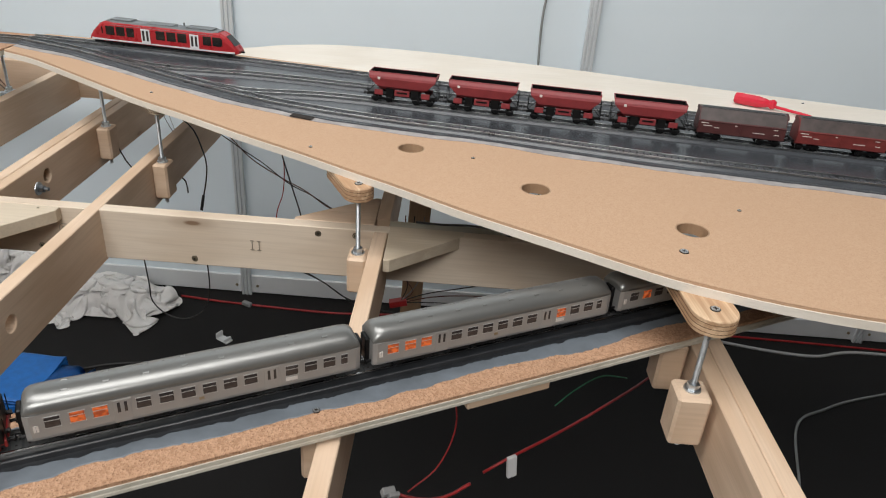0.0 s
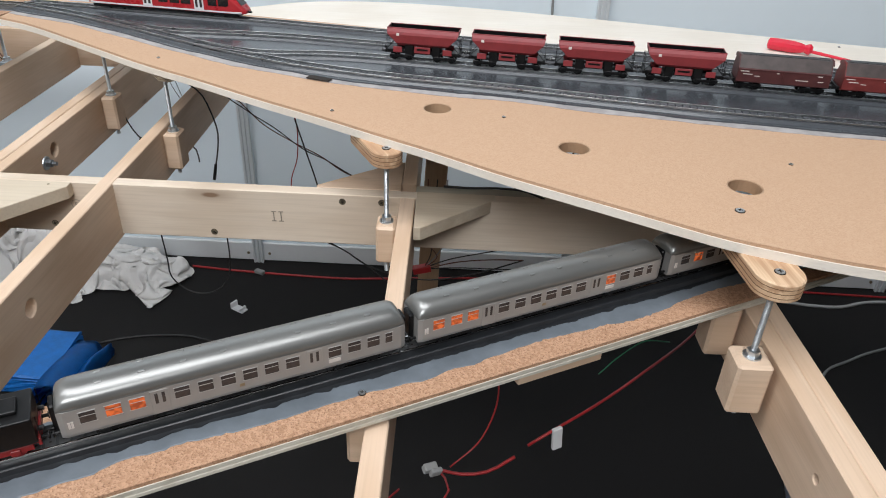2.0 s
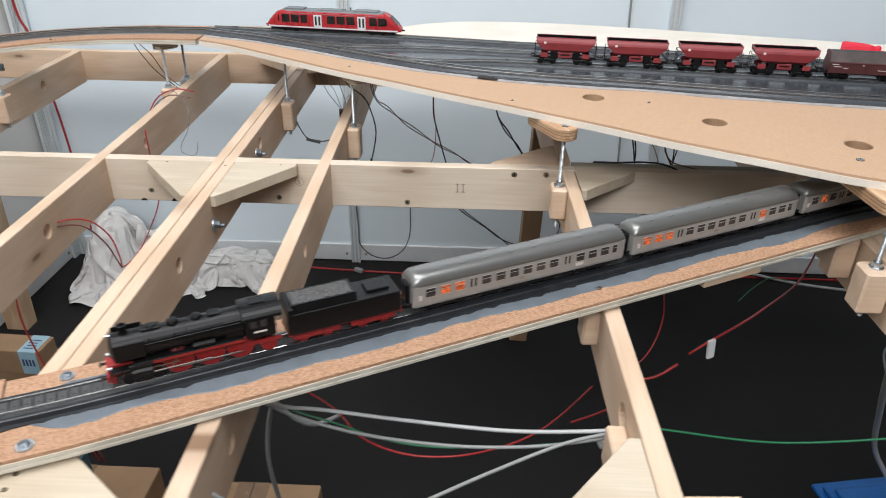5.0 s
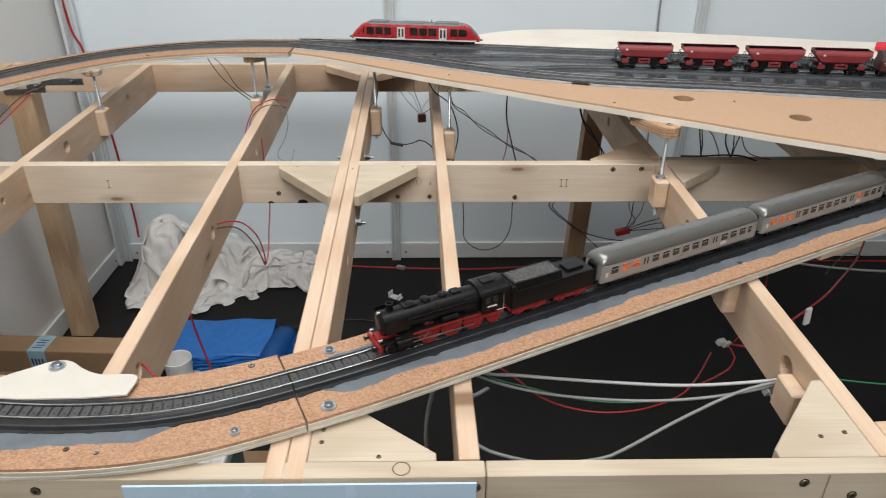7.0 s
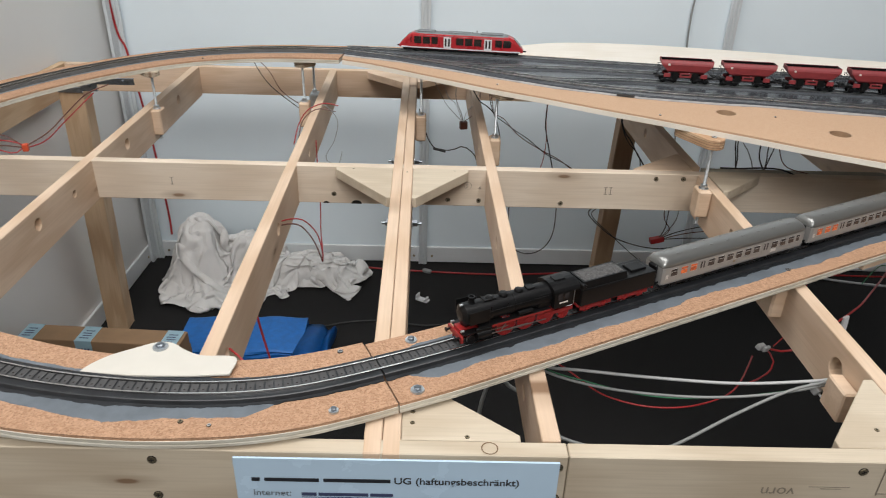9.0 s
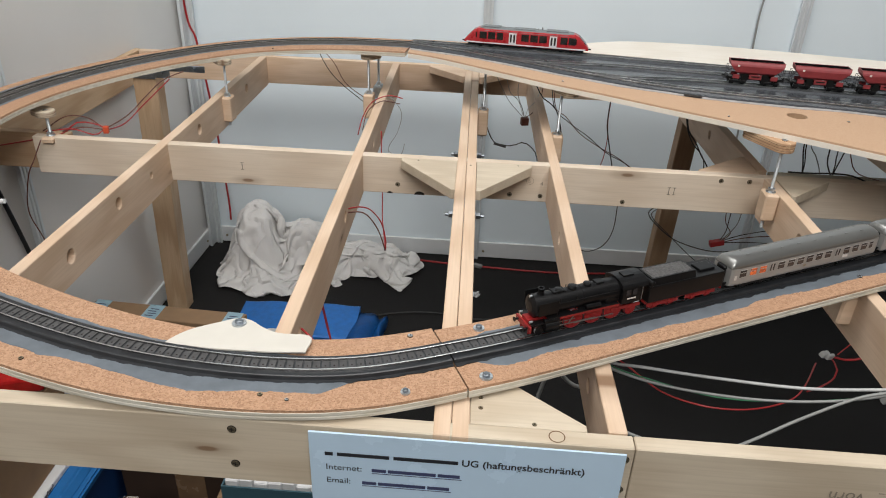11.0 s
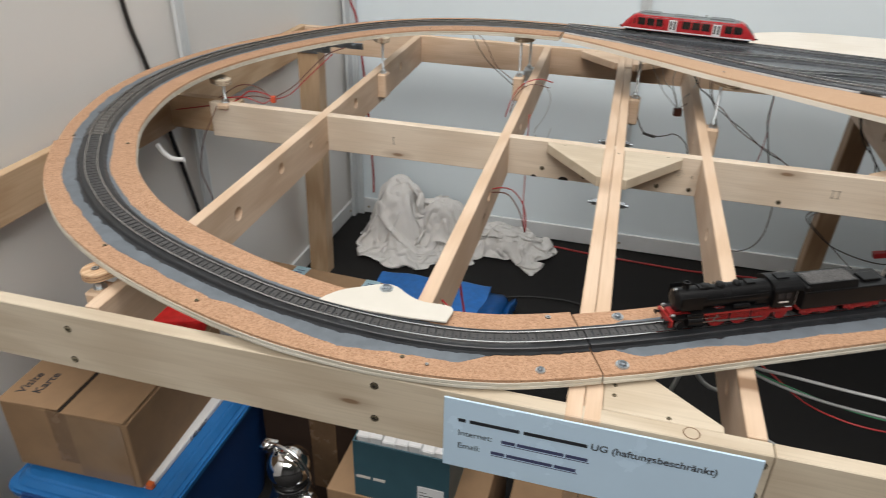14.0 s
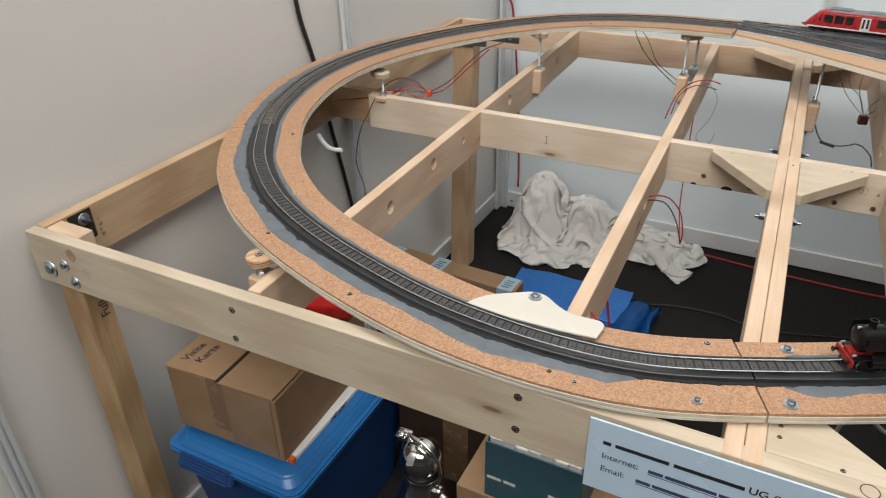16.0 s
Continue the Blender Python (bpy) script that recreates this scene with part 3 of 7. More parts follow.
def track_board(name, line, half, label, gloss=BALLAST_DARK, paint_seed=1.0, inner=None, low=True, bare=(0, 0), ties=SLEEPER, steel=RAIL_STEEL, reach=0):
    """A strip of plywood with cork, painted edges, a track bed and the track; half(i) is its width to the left of the track, inner(i) to the right."""
    inner = inner or half
    thing_ = thing(name, tuple(line[len(line) // 2].xy) + (line[len(line) // 2].z - 0.012,), label, "track board")
    bm = bmesh.new()
    sweep(bm, line, lambda i: [(-inner(i) - 0.001, -0.0115), (half(i) + 0.001, -0.0115), (half(i) + 0.001, -0.0086), (half(i) + 0.0002, -0.0082), (half(i) + 0.0002, -0.0068), (half(i) + 0.001, -0.0064), (half(i) + 0.001, -0.0034), (-inner(i) - 0.001, -0.0034), (-inner(i) - 0.001, -0.0064), (-inner(i) - 0.0002, -0.0068), (-inner(i) - 0.0002, -0.0082), (-inner(i) - 0.001, -0.0086)])
    part("plywood", bm, PLY_EDGE, thing_, "pale plywood strip")
    bm = bmesh.new()
    sweep(bm, line, lambda i: [(-inner(i), -0.0034), (half(i), -0.0034), (half(i), 0.0), (-inner(i), 0.0)])
    part("cork", bm, CORK_COARSE, thing_, "granular brown cork sheet")
    bm = bmesh.new()
    coat = spline(thinned(line[bare[0]:len(line) - bare[1]], 3), 0.004)

    def edge(i, base, amount, seed):
        """How far the paint reaches at step i; it rounds off where the coat stops short of the board's end."""
        far = min(1.0, math.sqrt((i + 0.1) / 9) if bare[0] else 1.0, math.sqrt((len(coat) - i) / 9) if bare[1] else 1.0)
        return math.copysign(0.012 + (abs(brushed(i, base, amount, seed)) - 0.012) * far, base)
    sweep(bm, coat, lambda i: [(edge(i, -0.0265, 0.005, paint_seed), 0.0001), (edge(i, 0.0385, 0.008, paint_seed + 5), 0.0001), (edge(i, 0.0375, 0.008, paint_seed + 5), 0.0006), (edge(i, -0.0255, 0.005, paint_seed), 0.0006)])
    part("grey_paint", bm, GREY_PAINT, thing_, "blue-grey paint with a brushed uneven edge")
    bm = bmesh.new()
    fine = spline(thinned(line, 3), 0.003)

    def ragged(i):
        """How far the dark coat of the bed runs out over the paint."""
        return 0.0222 + 0.0026 * noise.noise(Vector((i * 0.06, paint_seed + 7, 0))) + 0.0050 * max(0.0, noise.noise(Vector((i * 0.21, paint_seed + 17, 0)))) + 0.0012 * noise.noise(Vector((i * 0.9, paint_seed + 27, 0)))
    sweep(bm, fine, lambda i: [(-0.0210 - 0.0012 * noise.noise(Vector((i * 0.3, paint_seed, 0))), 0.0003), (ragged(i), 0.0003), (ragged(i) - 0.0003, 0.0010), (0.0186, 0.0012), (0.0172, 0.0048), (0.0160, 0.0054), (-0.0160, 0.0054), (-0.0172, 0.0048)])
    part("track_bed", bm, gloss, thing_, "dark grey ballast strip")
    # the rails bridge the open joint of the boards
    rails(([line[0] - (line[1] - line[0]) * reach] if reach else []) + line, thing_, 0.0054, low, ties, steel)
    return thing_


ramp_line = lower_line[:split_a + 1]
front_line = lower_line[split_a:split_b + 1]
back_line = lower_line[split_b:]
front_line[0] = front_line[0] + (front_line[1] - front_line[0]) * 0.24
back_line[0] = back_line[0] + (back_line[1] - back_line[0]) * 0.05
ramp_board = track_board("ramp_board", ramp_line, lambda i: 0.0605, "straight cork-topped track board resting on the timber frame", paint_seed=2.0, bare=(0, 3), inner=lambda i: 0.0475)
loop_front = track_board("loop_board", front_line, reach=0.27, half=lambda i: 0.0600 + 0.006 * min(1, i / 40), label="curved cork-topped track board with grey-painted track", paint_seed=12.0, bare=(13, 0), inner=lambda i: 0.0520 + 0.010 * min(1, i / 90))
loop_back = track_board("loop_board", back_line, lambda i: 0.0600, "curved cork-topped track board climbing towards the yard", paint_seed=22.0, low=False, gloss=BALLAST_GREY, ties=SLEEPER_PALE, steel=RAIL_DULL, inner=lambda i: 0.0620 + 0.006 * (i / len(back_line)))

# the yard: a wide plywood board, cork on its front part
edge_front = spline([(-0.425, 1.083, 0), (-0.35, 1.045, 0), (-0.22, 0.955, 0), (-0.105, 0.875, 0), (-0.01, 0.818, 0), (0.085, 0.757, 0), (0.175, 0.703, 0), (0.25, 0.655, 0), (0.316, 0.614, 0), (0.387, 0.566, 0), (0.443, 0.533, 0), (0.496, 0.503, 0), (0.544, 0.475, 0), (0.589, 0.450, 0), (0.635, 0.432, 0), (0.70, 0.412, 0), (0.80, 0.396, 0), (1.05, 0.380, 0), (1.5, 0.380, 0)], 0.02)
edge_back = spline([(1.5, 1.09, 0), (1.2, 1.135, 0), (0.85, 1.212, 0), (0.6, 1.275, 0), (0.33, 1.330, 0), (0.13, 1.336, 0), (0.02, 1.300, 0), (-0.06, 1.245, 0), (-0.2, 1.235, 0), (-0.425, 1.228, 0)], 0.02)
cork_back = spline([(1.5, 0.920, 0), (0.95, 1.000, 0), (0.77, 1.026, 0), (0.5, 1.070, 0), (0.25, 1.116, 0), (0.1, 1.148, 0), (0.0, 1.166, 0), (-0.1, 1.186, 0), (-0.25, 1.212, 0), (-0.425, 1.222, 0)], 0.02)
HOLES = ((0.318, 0.745), (0.475, 0.638), (0.639, 0.557))
yard = thing("yard_board", (0.5, 0.85, ZU - 0.013), "wide plywood yard board covered with tan cork sheet", "track board")


def flat(points):
    return [(p.x, p.y) for p in points]


rings = [(x, y, 0.0175, 0.0175) for x, y in HOLES]
part("plywood", plate(flat(edge_front) + flat(edge_back), rings, 0.009), PLY_FACE, yard, "pale plywood sheet", Matrix.Translation((0, 0, ZU - 0.0035 - 0.0045)))
part("cork", plate(flat([p + Vector((0, 0.0012, 0)) for p in edge_front]) + flat(cork_back), [(x, y, 0.0185, 0.0185) for x, y in HOLES], 0.0034), CORK_FINE, yard, "smooth tan cork sheet", Matrix.Translation((0, 0, ZU - 0.0017)))
for x, y in HOLES:
    bm = bmesh.new()
    lathe(bm, [(0.0174, -0.0125), (0.0174, -0.0006), (0.0184, -0.0005), (0.0184, -0.0002), (0.0168, -0.0003), (0.0168, -0.0125)], 24)
    bm.faces.ensure_lookup_table()
    bmesh.ops.delete(bm, geom=[f for f in bm.faces if len(f.verts) > 4], context="FACES_ONLY")
    part("hole_rim", bm, PINE_DARK, yard, "brown sawn edge of a round hole", Matrix.Translation((x, y, ZU)))
YARD_FRONT = [(-0.425, 1.152, ZU), (-0.30, 1.102, ZU), (-0.2, 1.048, ZU), (-0.09, 0.984, ZU), (0.02, 0.925, ZU), (0.12, 0.882, ZU), (0.25, 0.848, ZU), (0.4, 0.823, ZU), (0.544, 0.793, ZU), (0.685, 0.767, ZU), (0.822, 0.748, ZU), (1.1, 0.711, ZU), (1.5, 0.658, ZU)]


YARD_SLOPE, HOPPER_Y = 0.130, 0.931


def siding(x0, y0, join):
    """A yard track: straight with the hopper track's slope through (0.242, y0), bending into the lead at join."""
    pts = [join, (join[0] + 0.1, join[1] - 0.035, ZU)]
    for x in (x0, x0 + 0.2, 0.8, 1.2, 1.5):
        pts.append((x, y0 - YARD_SLOPE * (x - 0.242), ZU))
    return spline(pts, 0.008)


main_line = spline(YARD_FRONT, 0.008)
hopper_line = siding(0.18, HOPPER_Y, (-0.06, 0.967, ZU))
third_line = siding(0.05, 1.003, (-0.23, 1.066, ZU))
railcar_line = spline([(-0.425, 1.176, ZU), (-0.3, 1.160, ZU), (-0.15, 1.140, ZU), (0.0, 1.118, ZU), (0.242, 1.076, ZU), (0.8, 0.985, ZU), (1.5, 0.885, ZU)], 0.008)


bed_edge_f = spline([(x, y - (0.030 if x > -0.3 else 0.028), 0) for x, y, z in YARD_FRONT], 0.012)
bed_edge_b = spline([(p.x, p.y - 0.018, 0) for p in cork_back], 0.012)


def wavy_edge(points, amount, seed, shift):
    return [(p.x, p.y + shift + brushed(k * 3, 0, amount * 1.4, seed)) for k, p in enumerate(points)]


part("grey_paint", prism(wavy_edge(bed_edge_f, 0.004, 31, -0.012) + wavy_edge(bed_edge_b, 0.003, 32, 0.006), ZU + 0.0001, ZU + 0.0006), PALE_PAINT, yard, "thin grey paint along the tracks")
part("track_bed", prism(wavy_edge(bed_edge_f, 0.0035, 41, 0.002) + wavy_edge(bed_edge_b, 0.002, 42, 0.0), ZU + 0.0004, ZU + 0.0022), BALLAST_GLOSS, yard, "shiny dark grey track bed")
for line in (main_line, hopper_line, third_line, railcar_line):
    bm = bmesh.new()
    sweep(bm, line, [(-0.0205, 0.0015), (0.0205, 0.0015), (0.0165, 0.0050), (-0.0165, 0.0050)])
    part("track_bed", bm, BALLAST_GLOSS, yard, "shiny grey track bed")
    rails(line, yard, 0.0050, True, SLEEPER_GLOSS, RAIL_MID)

# ---- pads on rods under the boards ----
PU = ZU - 0.0125
support(0.2640, 0.642, 1, PU, 118, 0.083, 0.0185, pad_t=0.018, block_h=0.050, block_top=T + 0.002)
support(0.6250, 0.416, 1, PU, 95, 0.10, 0.022, pad_t=0.018, half=0.0165, block_top=T + 0.004)
support(0.6280, 0.505, 1, ZL - 0.012, rod=False, block_h=0.06, block_top=ZL - 0.0125, half=0.0145)
support(0.2720, 0.337, 1, ZL - 0.012, rod=False, block_h=0.062, block_top=ZL - 0.0125, half=0.0105)
support(-0.0880, 0.904, -1, PU, -55, 0.042, 0.0165, pad_mat=PINE_PALE)
support(-0.2460, 1.048, -1, PU, 100, pad_mat=PINE_PALE)
support(-0.5230, 1.128, 1, PU - 0.006, 45, pad_mat=PINE_PALE)
support(-0.5110, 1.205, 1, PU - 0.006, 45, block_mat=STEEL, block_h=0.03, pad_mat=PINE_PALE)
support(-0.8410, 1.045, -1, 0.875, 130, pad_mat=PINE_PALE)
support(-1.0750, 0.719, -1, 0.844, 150, pad_mat=PINE_PALE, block_h=0.012, block_top=T + 0.0005)
support(-0.8600, 0.050, 1, 0.8165, 60)
part("corner_block", box(0.262, 0.2802, 0.120, 0.160, T - 0.072, T - 0.030, 0.002), PINE, table, "small wooden corner block")

# ---- model trains (x forward, z = 0 at the rail head) ----
LOCO_BLACK = plain("satin_black_paint", (0.0055, 0.0055, 0.006), 0.36, vary=0.3, scale=200, Specular_IOR_Level=0.26)
LOCO_RED = plain("signal_red_paint", (0.29, 0.015, 0.015), 0.42, vary=0.15, scale=200)
COAL = plain("model_coal", (0.075, 0.073, 0.072), 0.6, vary=0.6, scale=600, bump=0.0006)
SILVER = plain("silver_coach_side", (0.355, 0.35, 0.338), 0.36, 0.35, vary=0.05, scale=40)
SILVER_ROOF = plain("grey_coach_roof", (0.225, 0.228, 0.22), 0.30, 0.6, vary=0.04, scale=12)
PANE = plain("dark_window_pane", (0.045, 0.040, 0.040), 0.12, vary=0.3, scale=300)
PANE_DARK = plain("black_window_pane", (0.012, 0.011, 0.012), 0.15, vary=0.2, scale=100)
PANE_FRAME = plain("pale_window_bar", (0.50, 0.50, 0.49), 0.4, 0.3, vary=0.1, scale=200)
RED_BODY = plain("traffic_red_paint", (0.37, 0.018, 0.024), 0.28, vary=0.06, scale=60)
HOPPER_RED = plain("oxide_red_paint", (0.235, 0.030, 0.034), 0.48, vary=0.12, scale=90)
BROWN_RED = plain("brown_red_paint", (0.070, 0.018, 0.018), 0.5, vary=0.2, scale=90)
RUST_RED = plain("rust_red_paint", (0.15, 0.022, 0.020), 0.5, vary=0.2, scale=90)
LIGHT_GREY = plain("light_grey_paint", (0.62, 0.64, 0.65), 0.4, vary=0.06, scale=90)
ROOF_GREY = plain("roof_grey_paint", (0.145, 0.16, 0.168), 0.45, vary=0.15, scale=90)
WORN_ROOF = plain("worn_roof_paint", (0.060, 0.045, 0.042), 0.42, vary=0.35, scale=70)
PRINT_WHITE = plain("white_print", (0.66, 0.62, 0.58), 0.6, vary=0.1, scale=300)
lamp_lit = Nodes("lit_window")
LIT = lamp_lit.set(Base_Color=(0.35, 0.07, 0.02), Roughness=0.3, Emission_Color=lamp_lit.mix(lamp_lit.ramp(lamp_lit.noise(lamp_lit.where((1, 1, 1)), 260.0, 1.0), (0.40, grey(0)), (0.62, grey(1))), (0.10, 0.012, 0.008), (1.0, 0.20, 0.04)), Emission_Strength=0.45)
RAIL_TOP_L, RAIL_TOP_U = ZL + 0.0082, ZU + 0.0078


def loft(bm, sections):
    """Skins equal rings of (y, z) placed at x."""
    rings = [[bm.verts.new((x, y, z)) for y, z in ring] for x, ring in sections]
    n = len(rings[0])
    for a, b in zip(rings, rings[1:]):
        for i in range(n):
            bm.faces.new((a[i], a[(i + 1) % n], b[(i + 1) % n], b[i]))
    bm.faces.new(rings[0][::-1])
    bm.faces.new(rings[-1])
    bmesh.ops.recalc_face_normals(bm, faces=bm.faces)


def wheelset(parent, x, r, y=0.0085, mat=LOCO_BLACK, spokes=0, rim=STEEL):
    """A pair of wheels with flanges on an axle."""
    for s in (-1, 1):
        bm = bmesh.new()
        add_cyl(bm, (x, s * (y - 0.0012), r), (x, s * (y + 0.0012), r), r, n=24)
        add_cyl(bm, (x, s * (y - 0.0016), r), (x, s * (y - 0.0010), r), r + 0.0007, n=24)
        add_cyl(bm, (x, s * (y + 0.0010), r), (x, s * (y + 0.0019), r), r * 0.22, n=12)
        for k in range(spokes):
            a = 2 * math.pi * k / spokes
            add_box(bm, 0, r * 0.86, -0.0003, 0.0003, -0.0004, 0.0004, m=Matrix.Translation((x, s * (y + 0.0014), r)) @ Matrix.Rotation(-a, 4, "Y"))
        wheel = part("wheel", bm, mat, parent)
        bm = bmesh.new()
        add_cyl(bm, (x, s * (y - 0.0010), r), (x, s * (y + 0.00125), r), r + 0.0001, n=24, caps=False)
        part("tyre", bm, rim, wheel, "bright steel tyre")


def buffers(parent, x, way, z=0.0122, mat=LOCO_BLACK):
    for s in (-1, 1):
        bm = bmesh.new()
        add_cyl(bm, (x, s * 0.0100, z), (x + way * 0.0045, s * 0.0100, z), 0.0013, n=10)
        add_cyl(bm, (x + way * 0.0045, s * 0.0100, z), (x + way * 0.0053, s * 0.0100, z), 0.0026, n=14)
        part("buffer", bm, mat, parent)


def steam_locomotive():
    loco = thing("steam_locomotive", (0, 0, 0), "black model steam locomotive with red wheels and frame", "locomotive")
    bm = bmesh.new()
    lathe(bm, [(0.0003, 0.0), (0.006, 0.0004), (0.0092, 0.0016), (0.0119, 0.003), (0.0124, 0.0035), (0.0124, 0.026), (0.0119, 0.0262), (0.0119, 0.060), (0.0122, 0.0602), (0.0122, 0.0612), (0.0119, 0.0614), (0.0126, 0.100), (0.0126, 0.106)], 40, pose(-0.009, 0, 0.0325, 0, -90, 0))
    part("boiler", bm, LOCO_BLACK, loco, smooth=False)
    for x, r, h in ((-0.022, 0.0036, 0.0085), (-0.043, 0.0048, 0.0035), (-0.060, 0.0050, 0.0040), (-0.079, 0.0046, 0.0038)):
        bm = bmesh.new()
        m = Matrix.Translation((x, 0, 0.0438))
        if r < 0.004:
            lathe(bm, [(r * 1.3, -0.001), (r * 0.95, 0.002), (r * 0.85, 0.005), (r * 1.08, h * 0.92), (r * 1.05, h), (r * 0.7, h), (r * 0.65, h - 0.002)], 16, m)
        else:
            lathe(bm, [(r, -0.003), (r, h * 0.5), (r * 0.85, h * 0.85), (r * 0.4, h)], 16, m)
        part("chimney" if r < 0.004 else "dome", bm, LOCO_BLACK, loco)
    bm = bmesh.new()
    for x0, x1, z in ((-0.035, -0.050, 0.0438), (-0.088, -0.098, 0.0443)):
        add_box(bm, x1, x0, -0.0045, 0.0045, z, z + 0.0022, 0.0006)
    for s in (-1, 1):
        add_cyl(bm, (-0.02, s * 0.0118, 0.036), (-0.112, s * 0.0121, 0.0365), 0.0004, n=6)
        add_cyl(bm, (-0.04, s * 0.0112, 0.0245), (-0.04, s * 0.0112, 0.0415), 0.0005, n=6)
        add_cyl(bm, (-0.06, s * 0.0112, 0.0245), (-0.06, s * 0.0112, 0.0415), 0.0005, n=6)
        add_cyl(bm, (-0.072, s * 0.0126, 0.0250), (-0.090, s * 0.0126, 0.0250), 0.0026, n=10)
    part("boiler_fittings", bm, LOCO_BLACK, loco)
    bm = bmesh.new()
    add_box(bm, -0.1135, -0.0255, -0.0150, 0.0150, 0.0212, 0.0221, 0.0002)
    add_box(bm, -0.0255, -0.007, -0.0145, 0.0145, 0.0165, 0.0175, 0.0002)
    part("running_board", bm, LOCO_BLACK, loco)
    for s in (-1, 1):
        bm = bmesh.new()
        add_box(bm, -0.036, -0.0125, s * 0.0150 - 0.0003, s * 0.0150 + 0.0003, 0.0275, 0.0425, 0.0002)
        add_box(bm, -0.036, -0.0355, s * 0.0148 - 0.0003, s * 0.0148 + 0.0003, 0.0215, 0.0300)
        part("smoke_deflector", bm, LOCO_BLACK, loco)
        bm = bmesh.new()
        add_cyl(bm, (-0.0225, s * 0.0125, 0.0120), (-0.0385, s * 0.0125, 0.0120), 0.0048, n=18)
        add_cyl(bm, (-0.0215, s * 0.0125, 0.0182), (-0.0395, s * 0.0125, 0.0182), 0.0026, n=14)
        part("cylinder", bm, LOCO_BLACK, loco)
    bm = bmesh.new()
    add_box(bm, -0.140, -0.006, -0.0062, 0.0062, 0.0095, 0.0200, 0.0004)
    add_box(bm, -0.0062, -0.004, -0.0150, 0.0150, 0.0095, 0.0160, 0.0003)
    for s in (-1, 1):
        add_box(bm, -0.1135, -0.040, s * 0.0147 - 0.0003, s * 0.0147 + 0.0003, 0.0188, 0.0212)
        add_box(bm, -0.0102, -0.0062, s * 0.008 - 0.0005, s * 0.008 + 0.0005, 0.0035, 0.0100)
        add_box(bm, -0.146, -0.118, s * 0.0100 - 0.0004, s * 0.0100 + 0.0004, 0.0095, 0.0135)
    part("main_frame", bm, LOCO_RED, loco, "red frame and buffer beam")
    buffers(loco, -0.0042, 1, 0.0125)
    for x in (-0.0195, -0.0415):
        wheelset(loco, x, 0.0056, 0.0082, LOCO_BLACK)
    for x in (-0.0600, -0.0852, -0.1104):
        wheelset(loco, x, 0.0115, 0.0086, LOCO_RED, 14)
    wheelset(loco, -0.1345, 0.0070, 0.0082, LOCO_RED, 8)
    bm = bmesh.new()
    for s in (-1, 1):
        y = s * 0.0120
        add_box(bm, -0.1104, -0.0600, y - 0.0004, y + 0.0004, 0.0068, 0.0082, 0.0002)
        add_box(bm, -0.0852, -0.039, y + s * 0.0012 - 0.0004, y + s * 0.0012 + 0.0004, 0.0088, 0.0102, 0.0002)
        add_box(bm, -0.060, -0.040, y + s * 0.0010 - 0.0003, y + s * 0.0010 + 0.0003, 0.0135, 0.0142)
        add_cyl(bm, (-0.052, y, 0.0075), (-0.058, y, 0.0165), 0.0006, n=6)
    part("rod_gear", bm, plain("dull_rod_steel", (0.28, 0.26, 0.25), 0.35, 0.9), loco, "dull steel side rods")
    bm = bmesh.new()
    arch = [(-0.0165, 0.0205), (0.0165, 0.0205), (0.0165, 0.0395)]
    loft(bm, [(x, arch + [(-0.0165, 0.0395)]) for x in (-0.1155, -0.1405)])
    add_box(bm, -0.1165, -0.098, -0.0118, 0.0118, 0.0205, 0.0400, 0.0030, 3)
    part("cab", bm, LOCO_BLACK, loco)
    bm = bmesh.new()
    curve = [(0.0175 * math.cos(a), 0.0388 + 0.0088 * math.sin(a)) for a in (math.pi * k / 12 for k in range(13))]
    loft(bm, [(x, curve) for x in (-0.1140, -0.1475)])
    add_box(bm, -0.136, -0.122, -0.005, 0.005, 0.0470, 0.0488, 0.0005)
    part("cab_roof", bm, LOCO_BLACK, loco)
    for s in (-1, 1):
        for x in (-0.1225, -0.1310):
            part("cab_window", box(x - 0.0028, x + 0.0028, s * 0.0166 - 0.0002, s * 0.0166 + 0.0002, 0.0305, 0.0375, 0.0001), PANE, loco)
        part("number_plate", box(-0.133, -0.122, s * 0.0166 - 0.0002, s * 0.0166 + 0.0002, 0.0255, 0.0272), PRINT_WHITE, loco, "small pale plate")
        part("handrail", cyl((-0.1415, s * 0.0160, 0.021), (-0.1415, s * 0.0160, 0.038), 0.0004, n=6), STEEL, loco)
    for s in (-1, 0, 1):
        bm = cyl((-0.0052 if s else -0.0088, s * 0.0105, 0.0200 if s else 0.0445), (-0.0088 if s else -0.0120, s * 0.0105, 0.0200 if s else 0.0445), 0.0014, n=12)
        part("headlamp", bm, STEEL, loco, "small pale headlamp")
    # tender
    t0, t1 = -0.1515, -0.2570
    bm = bmesh.new()
    add_box(bm, t1, t0, -0.0165, 0.0165, 0.0135, 0.0340, 0.0010, 2)
    side = [(-0.0148, 0.0340), (0.0148, 0.0340), (0.0125, 0.0418), (-0.0125, 0.0418)]
    loft(bm, [(x, side) for x in (t0 - 0.004, t0 - 0.064)])
    add_box(bm, t1 + 0.008, t1 + 0.030, -0.0080, 0.0080, 0.0338, 0.0368, 0.0010, 2)
    add_box(bm, t0 - 0.006, t0 - 0.0005, -0.0165, 0.0165, 0.0338, 0.0405, 0.0010)
    part("tender_body", bm, LOCO_BLACK, loco)
    bm = bmesh.new()
    nx, ny = 30, 12
